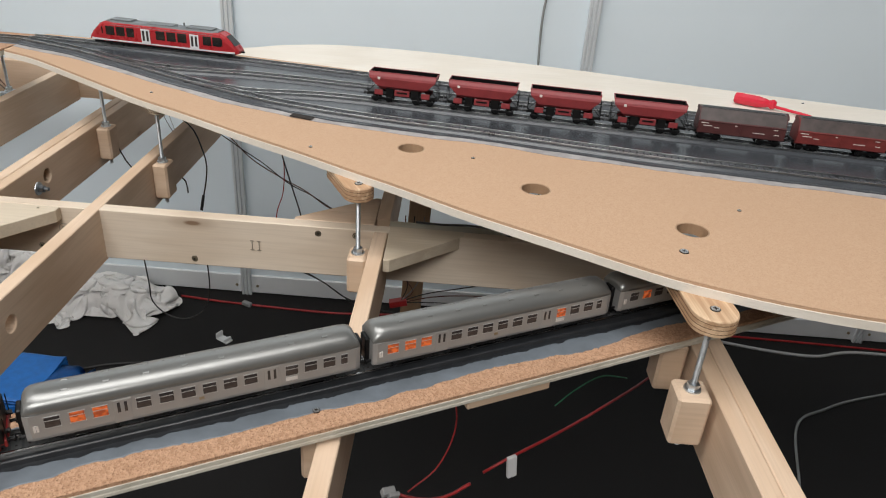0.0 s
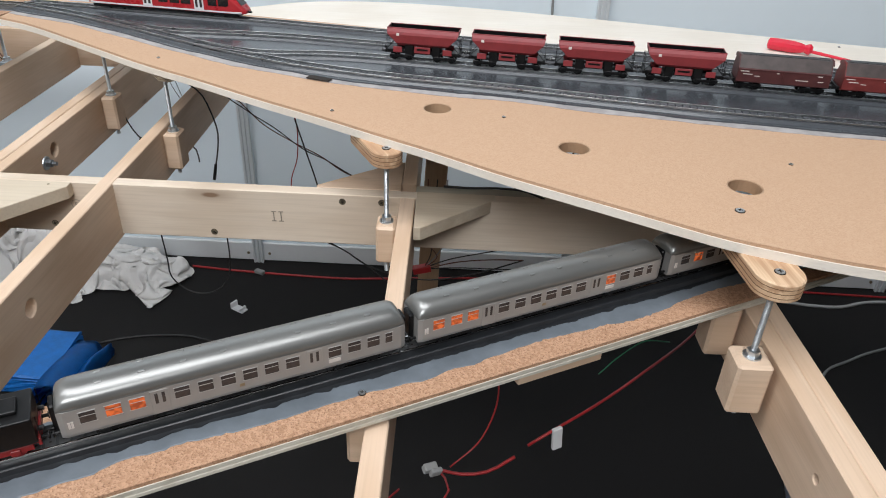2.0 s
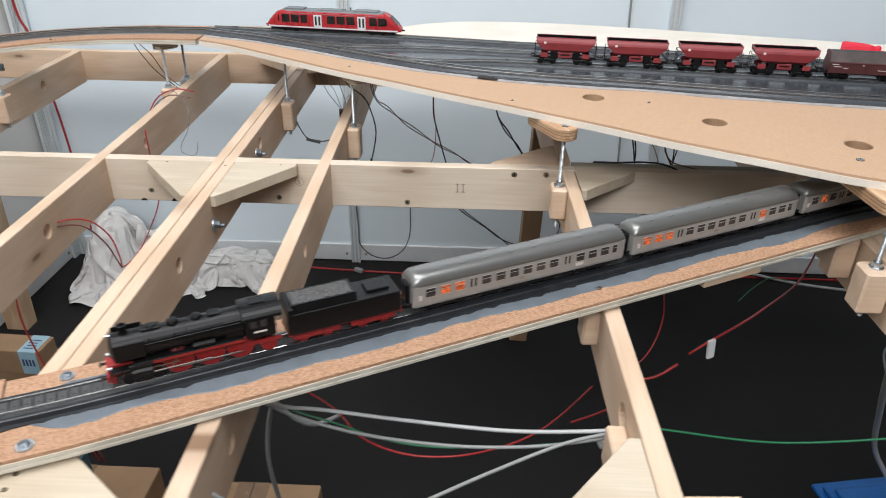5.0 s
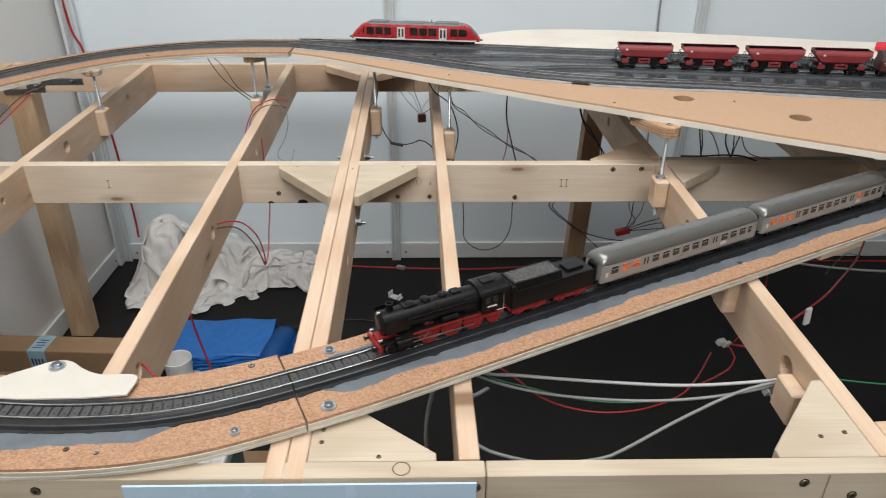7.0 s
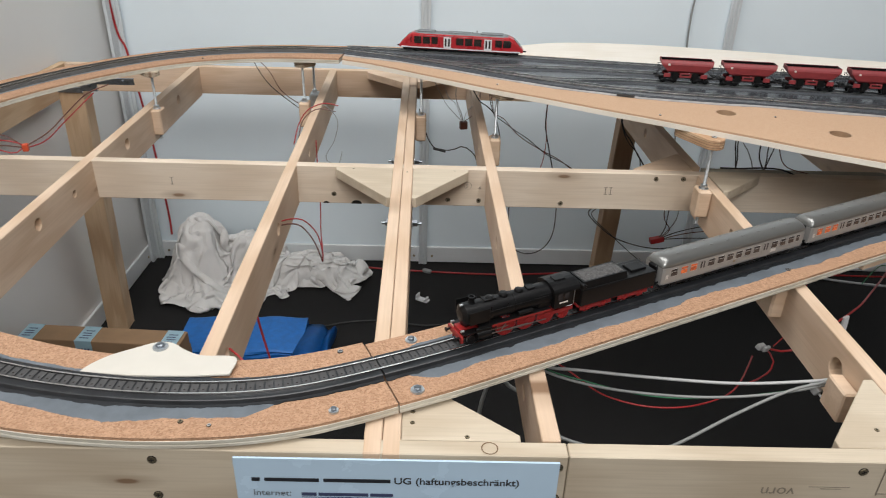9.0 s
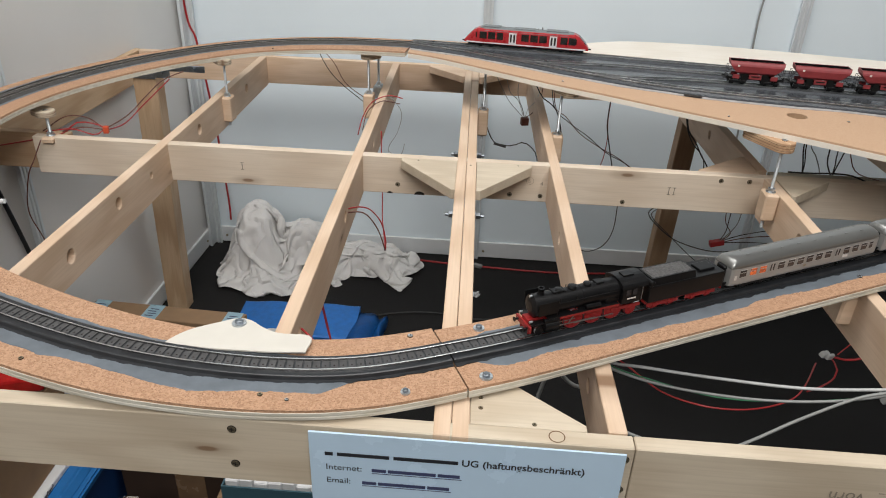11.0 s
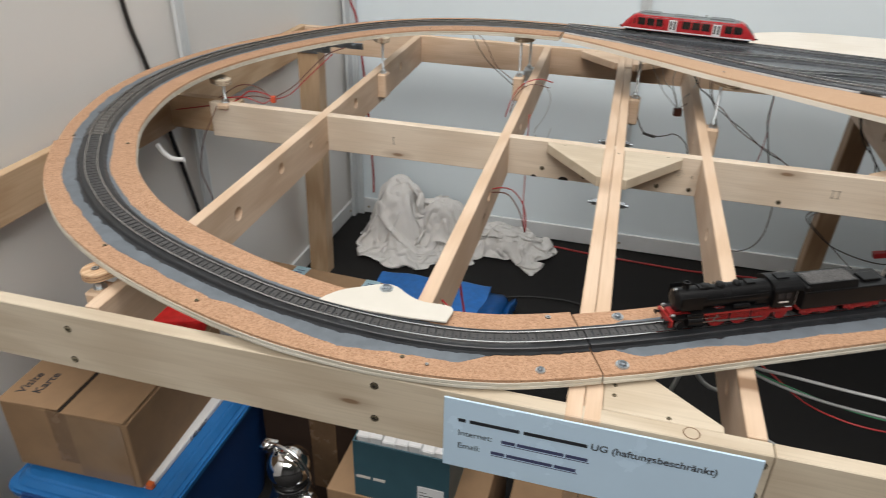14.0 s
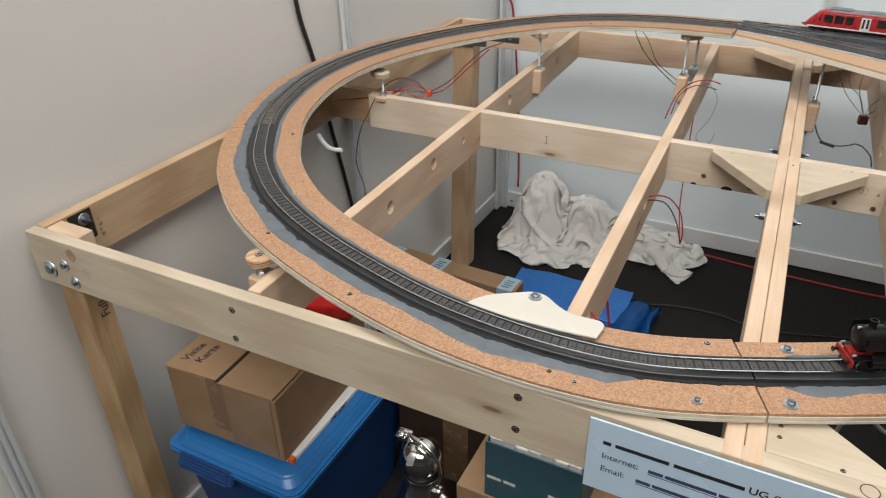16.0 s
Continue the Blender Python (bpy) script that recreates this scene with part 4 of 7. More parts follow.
    grid = [[bm.verts.new((t0 - 0.006 - 0.056 * i / nx, -0.0117 + 0.0234 * j / ny, 0.0415 + (0.0022 * math.sin(math.pi * j / ny) + 0.0011 * noise.noise(Vector((i * 0.9, j * 0.9, 3))) + 0.0006 * noise.noise(Vector((i * 2.3, j * 2.3, 5))) if 0 < i < nx and 0 < j < ny else 0))) for j in range(ny + 1)] for i in range(nx + 1)]
    for i in range(nx):
        for j in range(ny):
            bm.faces.new((grid[i][j], grid[i + 1][j], grid[i + 1][j + 1], grid[i][j + 1]))
    bmesh.ops.recalc_face_normals(bm, faces=bm.faces)
    part("coal", bm, COAL, loco, "heaped grey-black coal load")
    bm = bmesh.new()
    for s in (-1, 1):
        for a, b in ((t1 + 0.004, t1 + 0.048), (t0 - 0.048, t0 - 0.004)):
            add_box(bm, a, b, s * 0.0112 - 0.0006, s * 0.0112 + 0.0006, 0.0045, 0.0095, 0.0004)
            for u in (0.25, 0.75):
                add_box(bm, a + (b - a) * u - 0.003, a + (b - a) * u + 0.003, s * 0.0118 - 0.001, s * 0.0118 + 0.001, 0.0038, 0.0082, 0.0005)
    add_box(bm, t1, t0, -0.0125, 0.0125, 0.0098, 0.0133, 0.0004)
    add_box(bm, t1 - 0.0015, t1 + 0.0005, -0.0145, 0.0145, 0.0095, 0.0155, 0.0003)
    part("tender_frame", bm, LOCO_RED, loco, "red tender frame")
    for x in (t0 - 0.014, t0 - 0.036, t1 + 0.036, t1 + 0.014):
        wheelset(loco, x, 0.0056, 0.0082, LOCO_RED)
    buffers(loco, t1 - 0.001, -1, 0.0125)
    bm = bmesh.new()
    add_cyl(bm, (t1 - 0.0005, 0.010, 0.020), (t1 - 0.0045, 0.010, 0.020), 0.0018, n=10)
    add_cyl(bm, (t1 - 0.0005, -0.010, 0.020), (t1 - 0.0045, -0.010, 0.020), 0.0018, n=10)
    for s in (-1, 1):
        add_cyl(bm, (t1 - 0.002, s * 0.014, 0.012), (t1 - 0.002, s * 0.014, 0.034), 0.0004, n=6)
    part("tender_fittings", bm, LOCO_BLACK, loco)
    part("coupling", box(t1 - 0.011, t1 - 0.001, -0.0022, 0.0022, 0.0075, 0.0105, 0.0006), LOCO_BLACK, loco)
    return loco


COACH = 0.262


def coach_section(k, end):
    """The outline of body and roof, drawn in at an end (end from 0 at the wall to 1 inside)."""
    w = 0.0162 - 0.0016 * (1 - end)
    top = 0.0462 - 0.0085 * (1 - end) ** 2
    eave = 0.0335
    ring = [(w * math.cos(a), eave + (top - eave) * math.sin(a) ** 0.8) for a in (math.pi * i / 16 for i in range(17))]
    return ring


def silver_coach(lit):
    coach = thing("passenger_coach", (0, 0, 0), "silver-grey model passenger coach with some orange-lit windows", "railway coach", "coaches of the train")
    half = COACH / 2
    bm = bmesh.new()
    low = [(-0.0155, 0.0098), (-0.0163, 0.0125), (-0.0163, 0.0335), (0.0163, 0.0335), (0.0163, 0.0125), (0.0155, 0.0098)]
    loft(bm, [(-half, [(y * 0.90, z) for y, z in low]), (-half + 0.004, low), (half - 0.004, low), (half, [(y * 0.90, z) for y, z in low])])
    part("body", bm, SILVER, coach, "silver coach sides")
    bm = bmesh.new()
    xs = ((0.0, 0.0), (0.0025, 0.38), (0.006, 0.70), (0.011, 0.92), (0.017, 1.0))
    loft(bm, [(-half + x, coach_section(0, e)) for x, e in xs] + [(half - x, coach_section(0, e)) for x, e in xs[::-1]])
    roof = part("roof", bm, SILVER_ROOF, coach, "grey rounded roof", smooth=True)
    for i in range(8):
        bm = bmesh.new()
        x = -half + 0.03 + i * (COACH - 0.06) / 7
        add_box(bm, x - 0.0028, x + 0.0028, 0.0045, 0.0072, 0.0440, 0.0460, 0.0006)
        part("roof_vent", bm, SILVER_ROOF, roof)
        part("roof_vent", box(x - 0.0028, x + 0.0028, -0.0072, -0.0045, 0.0440, 0.0460, 0.0006), SILVER_ROOF, roof)
    spots = [0.019, 0.036, 0.052, None, 0.083, 0.100, 0.1165, 0.133, 0.1495, 0.166, None, 0.2005, 0.217, 0.2335, 0.247]
    for s in (-1, 1):
        for k, u in enumerate(spots):
            if u is None:
                continue
            x = half - u
            wide = 0.0105 if k < 14 else 0.0058
            glow = (k in lit)
            pane = part("window", box(x - wide / 2, x + wide / 2, s * 0.0163 - 0.0003, s * 0.0163 + 0.0003, 0.0203, 0.0301, 0.0002), LIT if glow else PANE, coach, "orange-lit window" if glow else "")
            bm = bmesh.new()
            add_box(bm, x - wide / 2, x + wide / 2, s * 0.0166 - 0.0001, s * 0.0166 + 0.0002, 0.0265, 0.0269)
            add_box(bm, x - wide / 2 - 0.0005, x + wide / 2 + 0.0005, s * 0.0165 - 0.0002, s * 0.0165 + 0.0002, 0.0301, 0.0305)
            add_box(bm, x - wide / 2 - 0.0005, x + wide / 2 + 0.0005, s * 0.0165 - 0.0002, s * 0.0165 + 0.0002, 0.0199, 0.0203)
            part("window_bar", bm, PANE_FRAME, pane)
        for u in (0.0675, 0.1835):
            door = part("door", box(half - u - 0.0065, half - u + 0.0065, s * 0.0164 - 0.0002, s * 0.0164 + 0.0002, 0.0108, 0.0325, 0.0002), SILVER, coach)
            for v in (-0.0025, 0.0025):
                part("door_window", box(half - u + v - 0.0011, half - u + v + 0.0011, s * 0.0166 - 0.0003, s * 0.0166 + 0.0002, 0.0205, 0.0300, 0.0001), PANE, door)
        part("class_plate", box(half - 0.205, half - 0.195, s * 0.0164 - 0.0002, s * 0.0164 + 0.0003, 0.0150, 0.0185), PRINT_WHITE, coach, "small pale print plate")
        for u in (0.0065, 0.0085):
            part("class_plate", box(half - u - 0.0008, half - u + 0.0008, s * 0.0162 - 0.0004, s * 0.0162 + 0.0004, 0.0180, 0.0240), PRINT_WHITE, coach)
        part("crest", box(half - 0.128, half - 0.124, s * 0.0164 - 0.0002, s * 0.0164 + 0.0003, 0.0155, 0.0180), DARK_SCREW, coach)
    bm = bmesh.new()
    add_box(bm, -half + 0.006, half - 0.006, -0.0130, 0.0130, 0.0072, 0.0100, 0.0005)
    for a, b in ((-0.04, -0.012), (0.0, 0.022), (0.03, 0.05)):
        add_box(bm, a, b, -0.0120, 0.0120, 0.0035, 0.0085, 0.0006)
    part("underframe", bm, LOCO_BLACK, coach)
    for c in (-half + 0.042, half - 0.042):
        bm = bmesh.new()
        for s in (-1, 1):
            add_box(bm, c - 0.021, c + 0.021, s * 0.0120 - 0.0008, s * 0.0120 + 0.0008, 0.0040, 0.0085, 0.0005)
            for x in (c - 0.0145, c + 0.0145):
                add_box(bm, x - 0.0035, x + 0.0035, s * 0.0126 - 0.001, s * 0.0126 + 0.001, 0.0032, 0.0078, 0.0005)
        add_box(bm, c - 0.006, c + 0.006, -0.0118, 0.0118, 0.0055, 0.0080, 0.0004)
        bogie = part("bogie", bm, LOCO_BLACK, coach)
        for x in (c - 0.0145, c + 0.0145):
            wheelset(coach, x, 0.0055, 0.0082)
    for way in (-1, 1):
        x = way * half
        part("gangway", box(min(x, x + way * 0.0045), max(x, x + way * 0.0045), -0.0070, 0.0070, 0.0100, 0.0345, 0.0012), LOCO_BLACK, coach, "black rubber gangway")
        buffers(coach, x, way)
    return coach


RAMP_ANGLE = math.degrees(math.atan2(-RAMP_SLOPE, -1.0))


def on_ramp(s):
    """A pose on the straight lower line, s metres up the line from the foot at x = -0.265."""
    c = Vector((1.0, RAMP_SLOPE)).normalized()
    return pose(-0.265 + c.x * s, RAMP_Y - RAMP_SLOPE * 0.265 + c.y * s, RAIL_TOP_L, 0, 0, RAMP_ANGLE)


loco = steam_locomotive()
loco.matrix_basis = on_ramp(0.085) @ Matrix.Scale(1.07, 4)
first = silver_coach((1, 2))
s0 = 0.085 + 0.257 * 1.07 + 0.014
first.matrix_basis = on_ramp(s0 + COACH / 2)
second = silver_coach((0, 1, 2, 11))
second.matrix_basis = on_ramp(s0 + COACH * 1.5 + 0.012)
third = silver_coach((1, 13))
third.matrix_basis = on_ramp(s0 + COACH * 2.5 + 0.024)


def railcar():
    car = thing("diesel_railcar", (0, 0, 0), "red model diesel railcar with grey doors and dark windows", "railcar")
    half = 0.1425

    def ring(w, z0, z1, r):
        return [(-w, z0), (-w, z1 - r), (-w * 0.93, z1 - r * 0.4), (-w * 0.68, z1), (w * 0.68, z1), (w * 0.93, z1 - r * 0.4), (w, z1 - r), (w, z0)]
    bm = bmesh.new()
    nose = ((0.0, 0.0110, 0.0135, 0.004), (0.004, 0.0138, 0.0185, 0.005), (0.012, 0.0155, 0.0270, 0.007), (0.022, 0.0165, 0.0365, 0.009), (0.032, 0.0168, 0.0415, 0.009), (0.042, 0.0168, 0.0428, 0.009))
    loft(bm, [(-half + x, ring(w, 0.0085, z, r)) for x, w, z, r in nose] + [(half - x, ring(w, 0.0085, z, r)) for x, w, z, r in nose[::-1]])
    part("body", bm, RED_BODY, car, "bright red body")
    bm = bmesh.new()
    cap = [(-0.0163, 0.0372), (-0.0118, 0.0436), (0.0118, 0.0436), (0.0163, 0.0372)]
    loft(bm, [(-half + 0.036, [(y * 0.9, z) for y, z in cap]), (-half + 0.046, cap), (half - 0.046, cap), (half - 0.036, [(y * 0.9, z) for y, z in cap])])
    for a, b, h in ((-0.10, -0.06, 0.0462), (0.045, 0.095, 0.0462), (-0.03, 0.02, 0.0452)):
        add_box(bm, a, b, -0.0105, 0.0105, 0.0435, h, 0.0006)
    add_cyl(bm, (0.035, 0.004, 0.044), (0.035, 0.004, 0.0495), 0.0014, n=10)
    add_cyl(bm, (0.026, -0.004, 0.044), (0.026, -0.004, 0.0480), 0.0010, n=10)
    part("roof_equipment", bm, ROOF_GREY, car, "grey roof units")
    bm = bmesh.new()
    add_box(bm, -half + 0.006, half - 0.006, -0.0169, 0.0169, 0.0088, 0.0118, 0.0003)
    part("stripe", bm, LIGHT_GREY, car, "pale grey waist stripe at the sill")
    part("skirt", box(-half + 0.010, half - 0.010, -0.0160, 0.0160, 0.0038, 0.0087, 0.0008), LOCO_BLACK, car, "black skirt")
    for s in (-1, 1):
        for a, b in ((0.1125, 0.0970), (0.0945, 0.0790), (0.0480, 0.0310), (0.0275, 0.0105), (0.0070, -0.0100), (-0.0520, -0.0665), (-0.0700, -0.0865), (-0.0900, -0.1065)):
            part("window", box(b, a, s * 0.0168 - 0.0004, s * 0.0168 + 0.0004, 0.0192, 0.0348, 0.0002), PANE_DARK, car)
        for c in (0.0625, -0.030):
            door = part("door", box(c - 0.0085, c + 0.0085, s * 0.0168 - 0.0004, s * 0.0168 + 0.0004, 0.0105, 0.0355, 0.0003), LIGHT_GREY, car, "pale grey double door")
            for v in (-0.0038, 0.0038):
                part("door_window", box(c + v - 0.0022, c + v + 0.0022, s * 0.0170 - 0.0003, s * 0.0170 + 0.0004, 0.0150, 0.0330, 0.0002), PANE, door)
        for way in (-1, 1):
            bm = bmesh.new()
            x = way * half
            tri = [(x - way * 0.0165, 0.0205), (x - way * 0.030, 0.0205), (x - way * 0.030, 0.0340)]
            vs = [bm.verts.new((a, s * (0.0169 - (0.0012 if k == 0 else 0)), z)) for k, (a, z) in enumerate(tri)]
            vb = [bm.verts.new((a, s * 0.0148, z)) for a, z in tri]
            bm.faces.new(vs)
            bm.faces.new(vb[::-1])
            for i in range(3):
                bm.faces.new((vs[i], vs[(i + 1) % 3], vb[(i + 1) % 3], vb[i]))
            bmesh.ops.recalc_face_normals(bm, faces=bm.faces)
            part("cab_side_window", bm, PANE_DARK, car)
    for way in (-1, 1):
        x = way * half
        bm = bmesh.new()
        ring_a = [(-0.0118, 0.0215), (0.0118, 0.0215)]
        q = [(x - way * 0.0065, -0.0112, 0.0218), (x - way * 0.0065, 0.0112, 0.0218), (x - way * 0.0218, 0.0095, 0.0373), (x - way * 0.0218, -0.0095, 0.0373)]
        vs = [bm.verts.new(p) for p in q]
        vb = [bm.verts.new((p[0] - way * 0.004, p[1], p[2] - 0.002)) for p in q]
        bm.faces.new(vs)
        bm.faces.new(vb[::-1])
        for i in range(4):
            bm.faces.new((vs[i], vs[(i + 1) % 4], vb[(i + 1) % 4], vb[i]))
        bmesh.ops.recalc_face_normals(bm, faces=bm.faces)
        part("windscreen", bm, PANE_DARK, car)
        part("coupling", box(min(x, x + way * 0.006), max(x, x + way * 0.006), -0.002, 0.002, 0.0085, 0.0115, 0.0006), LOCO_BLACK, car)
        c = way * (half - 0.050)
        bm = bmesh.new()
        for s in (-1, 1):
            add_box(bm, c - 0.019, c + 0.019, s * 0.0125 - 0.0008, s * 0.0125 + 0.0008, 0.0030, 0.0070, 0.0005)
        part("bogie", bm, LOCO_BLACK, car)
        for u in (-0.012, 0.012):
            wheelset(car, c + u, 0.0050, 0.0082)
    return car


car = railcar()
car.matrix_basis = pose(-0.158, 1.1412, RAIL_TOP_U, 0, 0, -7.8)


def wagon_chassis(wagon, half, mat=LOCO_BLACK):
    bm = bmesh.new()
    for s in (-1, 1):
        add_box(bm, -half, half, s * 0.0110 - 0.0008, s * 0.0110 + 0.0008, 0.0105, 0.0142, 0.0004)
    add_box(bm, -half, -half + 0.003, -0.0135, 0.0135, 0.0105, 0.0148, 0.0003)
    add_box(bm, half - 0.003, half, -0.0135, 0.0135, 0.0105, 0.0148, 0.0003)
    add_box(bm, -half, half, -0.004, 0.004, 0.0100, 0.0130)
    part("chassis", bm, mat, wagon)
    for way in (-1, 1):
        buffers(wagon, way * half, way)
        c = way * (half - 0.023)
        bm = bmesh.new()
        for s in (-1, 1):
            add_box(bm, c - 0.0165, c + 0.0165, s * 0.0115 - 0.0007, s * 0.0115 + 0.0007, 0.0042, 0.0085, 0.0005)
            for u in (-0.0105, 0.0105):
                add_box(bm, c + u - 0.003, c + u + 0.003, s * 0.0120 - 0.001, s * 0.0120 + 0.001, 0.0035, 0.0090, 0.0005)
        part("bogie", bm, LOCO_BLACK, wagon)
        for u in (-0.0105, 0.0105):
            wheelset(wagon, c + u, 0.0054, 0.0082)


def hopper_wagon():
    wagon = thing("hopper_wagon", (0, 0, 0), "red open model hopper wagon with black underframe", "freight wagon", "open hoppers in the yard")
    half = 0.0545
    bm = bmesh.new()
    sections = ((0.0215, 0.034, 0.0105), (0.0255, 0.038, 0.0150), (0.0375, 0.0500, 0.0165), (0.0410, 0.0510, 0.0155), (0.0462, 0.0515, 0.0125))
    rings = [[bm.verts.new(p) for p in ((-a, -w, z), (a, -w, z), (a, w, z), (-a, w, z))] for z, a, w in sections]
    inner = [[bm.verts.new(p) for p in ((-a, -w, z), (a, -w, z), (a, w, z), (-a, w, z))] for z, a, w in ((0.0462, 0.0505, 0.0110), (0.0375, 0.0488, 0.0112), (0.024, 0.030, 0.008))]
    rings += inner[:1]
    for a, b in zip(rings, rings[1:]):
        for i in range(4):
            bm.faces.new((a[i], a[(i + 1) % 4], b[(i + 1) % 4], b[i]))
    bm.faces.new(rings[0][::-1])
    for a, b in zip(inner, inner[1:]):
        for i in range(4):
            bm.faces.new((a[i], a[(i + 1) % 4], b[(i + 1) % 4], b[i])).material_index = 1
    bm.faces.new(inner[-1]).material_index = 1
    bmesh.ops.recalc_face_normals(bm, faces=bm.faces)
    for s in (-1, 1):
        add_box(bm, -0.0518, 0.0518, s * 0.0124 - 0.0006, s * 0.0124 + 0.0006, 0.0446, 0.0466, 0.0002)
    body = part("hopper", bm, [HOPPER_RED, LOCO_BLACK], wagon, "oxide red tapered hopper, black inside")
    for s in (-1, 1):
        bm = bmesh.new()
        add_box(bm, -0.0115, 0.0115, s * 0.0140 - 0.0006, s * 0.0140 + 0.0006, 0.0125, 0.0215, 0.0003)
        for way in (-1, 1):
            add_box(bm, way * 0.036 - 0.0065, way * 0.036 + 0.0065, s * 0.0138 - 0.0005, s * 0.0138 + 0.0005, 0.0120, 0.0200, 0.0003)
        part("slot", box(-0.008, 0.008, s * 0.0147 - 0.0002, s * 0.0147 + 0.0002, 0.0165, 0.0190), LOCO_BLACK, body)
        part("mark", box(-0.0375, -0.0335, s * 0.0164 - 0.0003, s * 0.0164 + 0.0004, 0.0360, 0.0395), PRINT_WHITE, body, "small pale square print")
        part("side_brace", bm, HOPPER_RED, wagon)
    for way in (-1, 1):
        part("chute", box(way * 0.0195 - 0.006, way * 0.0195 + 0.006, -0.0125, 0.0125, 0.0085, 0.0225, 0.0006), LOCO_BLACK, wagon, "black discharge chute")
    wagon_chassis(wagon, half)
    for way in (-1, 1):
        x = way * 0.0532
        part("end_platform", box(min(x, way * 0.042), max(x, way * 0.042), -0.012, 0.012, 0.0146, 0.0153), LOCO_BLACK, wagon, "black end platform")
        bars = [((x, y, 0.0145), (x, y, 0.0345)) for y in (-0.0125, 0.0, 0.0125)] + [((x, -0.0125, z), (x, 0.0125, z)) for z in (0.026, 0.0345)]
        for y in (-0.0125, 0.0125):
            bars += [((x, y, 0.0345), (way * 0.048, y, 0.0345)), ((x, y, 0.0150), (way * 0.040, y, 0.0290))]
        for a, b in bars:
            part("railing_bar", cyl(a, b, 0.00045, n=6), LOCO_BLACK, wagon, "thin black railing bar")
    return wagon


def roof_hopper(mat, label):
    wagon = thing("covered_hopper_wagon", (0, 0, 0), label, "freight wagon", "covered hoppers in the yard")
    half = 0.0620
    bm = bmesh.new()
    ring = [(-0.0120, 0.0095), (-0.0166, 0.0120), (-0.0166, 0.0290), (-0.0150, 0.0305), (-0.0085, 0.0450), (-0.0070, 0.0455), (0.0070, 0.0455), (0.0085, 0.0450), (0.0150, 0.0305), (0.0166, 0.0290), (0.0166, 0.0120), (0.0120, 0.0095)]
    loft(bm, [(x, ring) for x in (-half + 0.002, half - 0.002)])
    body = part("body", bm, mat, wagon)
    bm = bmesh.new()
    cover = [(-0.0154, 0.0303), (-0.0088, 0.0452), (-0.0070, 0.0457), (0.0070, 0.0457), (0.0088, 0.0452), (0.0154, 0.0303)]
    loft(bm, [(x, cover) for x in (-half + 0.0035, half - 0.0035)])
    part("roof", bm, WORN_ROOF, wagon, "worn dark brown-grey roof")
    part("roof_slot", box(-half + 0.006, half - 0.006, -0.0058, 0.0058, 0.0452, 0.0461, 0.0003), LOCO_BLACK, body, "black roof slot")
    bm = bmesh.new()
    for s in (-1, 1):
        add_box(bm, -half + 0.002, half - 0.002, s * 0.0168 - 0.0003, s * 0.0168 + 0.0003, 0.0282, 0.0292)
        for x in (-0.002, 0.0, -half + 0.003, half - 0.003):
            add_box(bm, x - 0.0007, x + 0.0007, s * 0.0169 - 0.0003, s * 0.0169 + 0.0004, 0.0120, 0.0285)
    for way in (-1, 1):
        x = way * (half - 0.0015)
        curve = [(0.0120 * math.cos(a), 0.0400 + 0.0070 * math.sin(a)) for a in (math.pi * k / 10 for k in range(11))]
        loft(bm, [(x - 0.0006, curve), (x + 0.0006, curve)])
    part("ribs", bm, mat, body)
    for s in (-1, 1):
        for x, w, z in ((-0.051, 0.011, 0.0262), (-0.049, 0.008, 0.0225), (-0.043, 0.005, 0.0225), (-0.034, 0.007, 0.0205), (-0.008, 0.003, 0.0260), (0.024, 0.016, 0.0190), (0.048, 0.007, 0.0190), (0.046, 0.006, 0.0262)):
            part("print_bar", box(x - w / 2, x + w / 2, s * 0.0167 - 0.0001, s * 0.0167 + 0.0002, z - 0.0005, z + 0.0005), PRINT_WHITE, body, "tiny pale print")
    wagon_chassis(wagon, half + 0.002)
    return wagon


HOPPER_TURN = math.degrees(math.atan(-YARD_SLOPE))


def on_yard(x, shift=0.0):
    return pose(x, HOPPER_Y - YARD_SLOPE * (x - 0.242) + shift, RAIL_TOP_U, 0, 0, HOPPER_TURN)


hopper = hopper_wagon()
hopper.matrix_basis = on_yard(0.291)
for k in (1, 2, 3):
    copy_thing(hopper, on_yard(0.291 + 0.1205 * k))
brown = roof_hopper(BROWN_RED, "dark brown-red covered model hopper wagon")
brown.matrix_basis = on_yard(0.781)
rusty = roof_hopper(RUST_RED, "rust-red covered model hopper wagon")
rusty.matrix_basis = on_yard(0.9155)
copy_thing(brown, on_yard(1.050))

# ---- things on and under the frame ----
n = Nodes("white_cotton_cloth")
at = n.where((1, 1, 1))
weave = n.noise(at, 900.0, 2.0)
fold = n.ramp(n.noise(n.where((1, 1, 0.55)), 11.0, 2.0, 0.45), (0.30, grey(1)), (0.47, grey(0)), (0.53, grey(0.5)), (0.70, grey(0.1)))
n.bump(n.mix(0.03, fold, weave), 0.9, 0.016)
CLOTH = n.set(Base_Color=n.mix(n.noise(at, 6.0), (0.76, 0.74, 0.72), (0.83, 0.82, 0.80)), Roughness=0.9)
CARD = plain("brown_cardboard", (0.285, 0.178, 0.098), 0.8, vary=0.10, scale=25, bump=0.0001)
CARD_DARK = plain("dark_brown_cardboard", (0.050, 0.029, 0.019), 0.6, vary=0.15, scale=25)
TAPE = plain("brown_parcel_tape", (0.20, 0.125, 0.072), 0.25, vary=0.12, scale=40)
TAPE_CLEAR = plain("glossy_tape_over_card", (0.265, 0.172, 0.10), 0.16, vary=0.08, scale=25)
BLUE_TAPE = plain("pale_blue_printed_tape", (0.30, 0.46, 0.54), 0.3, vary=0.1, scale=40)
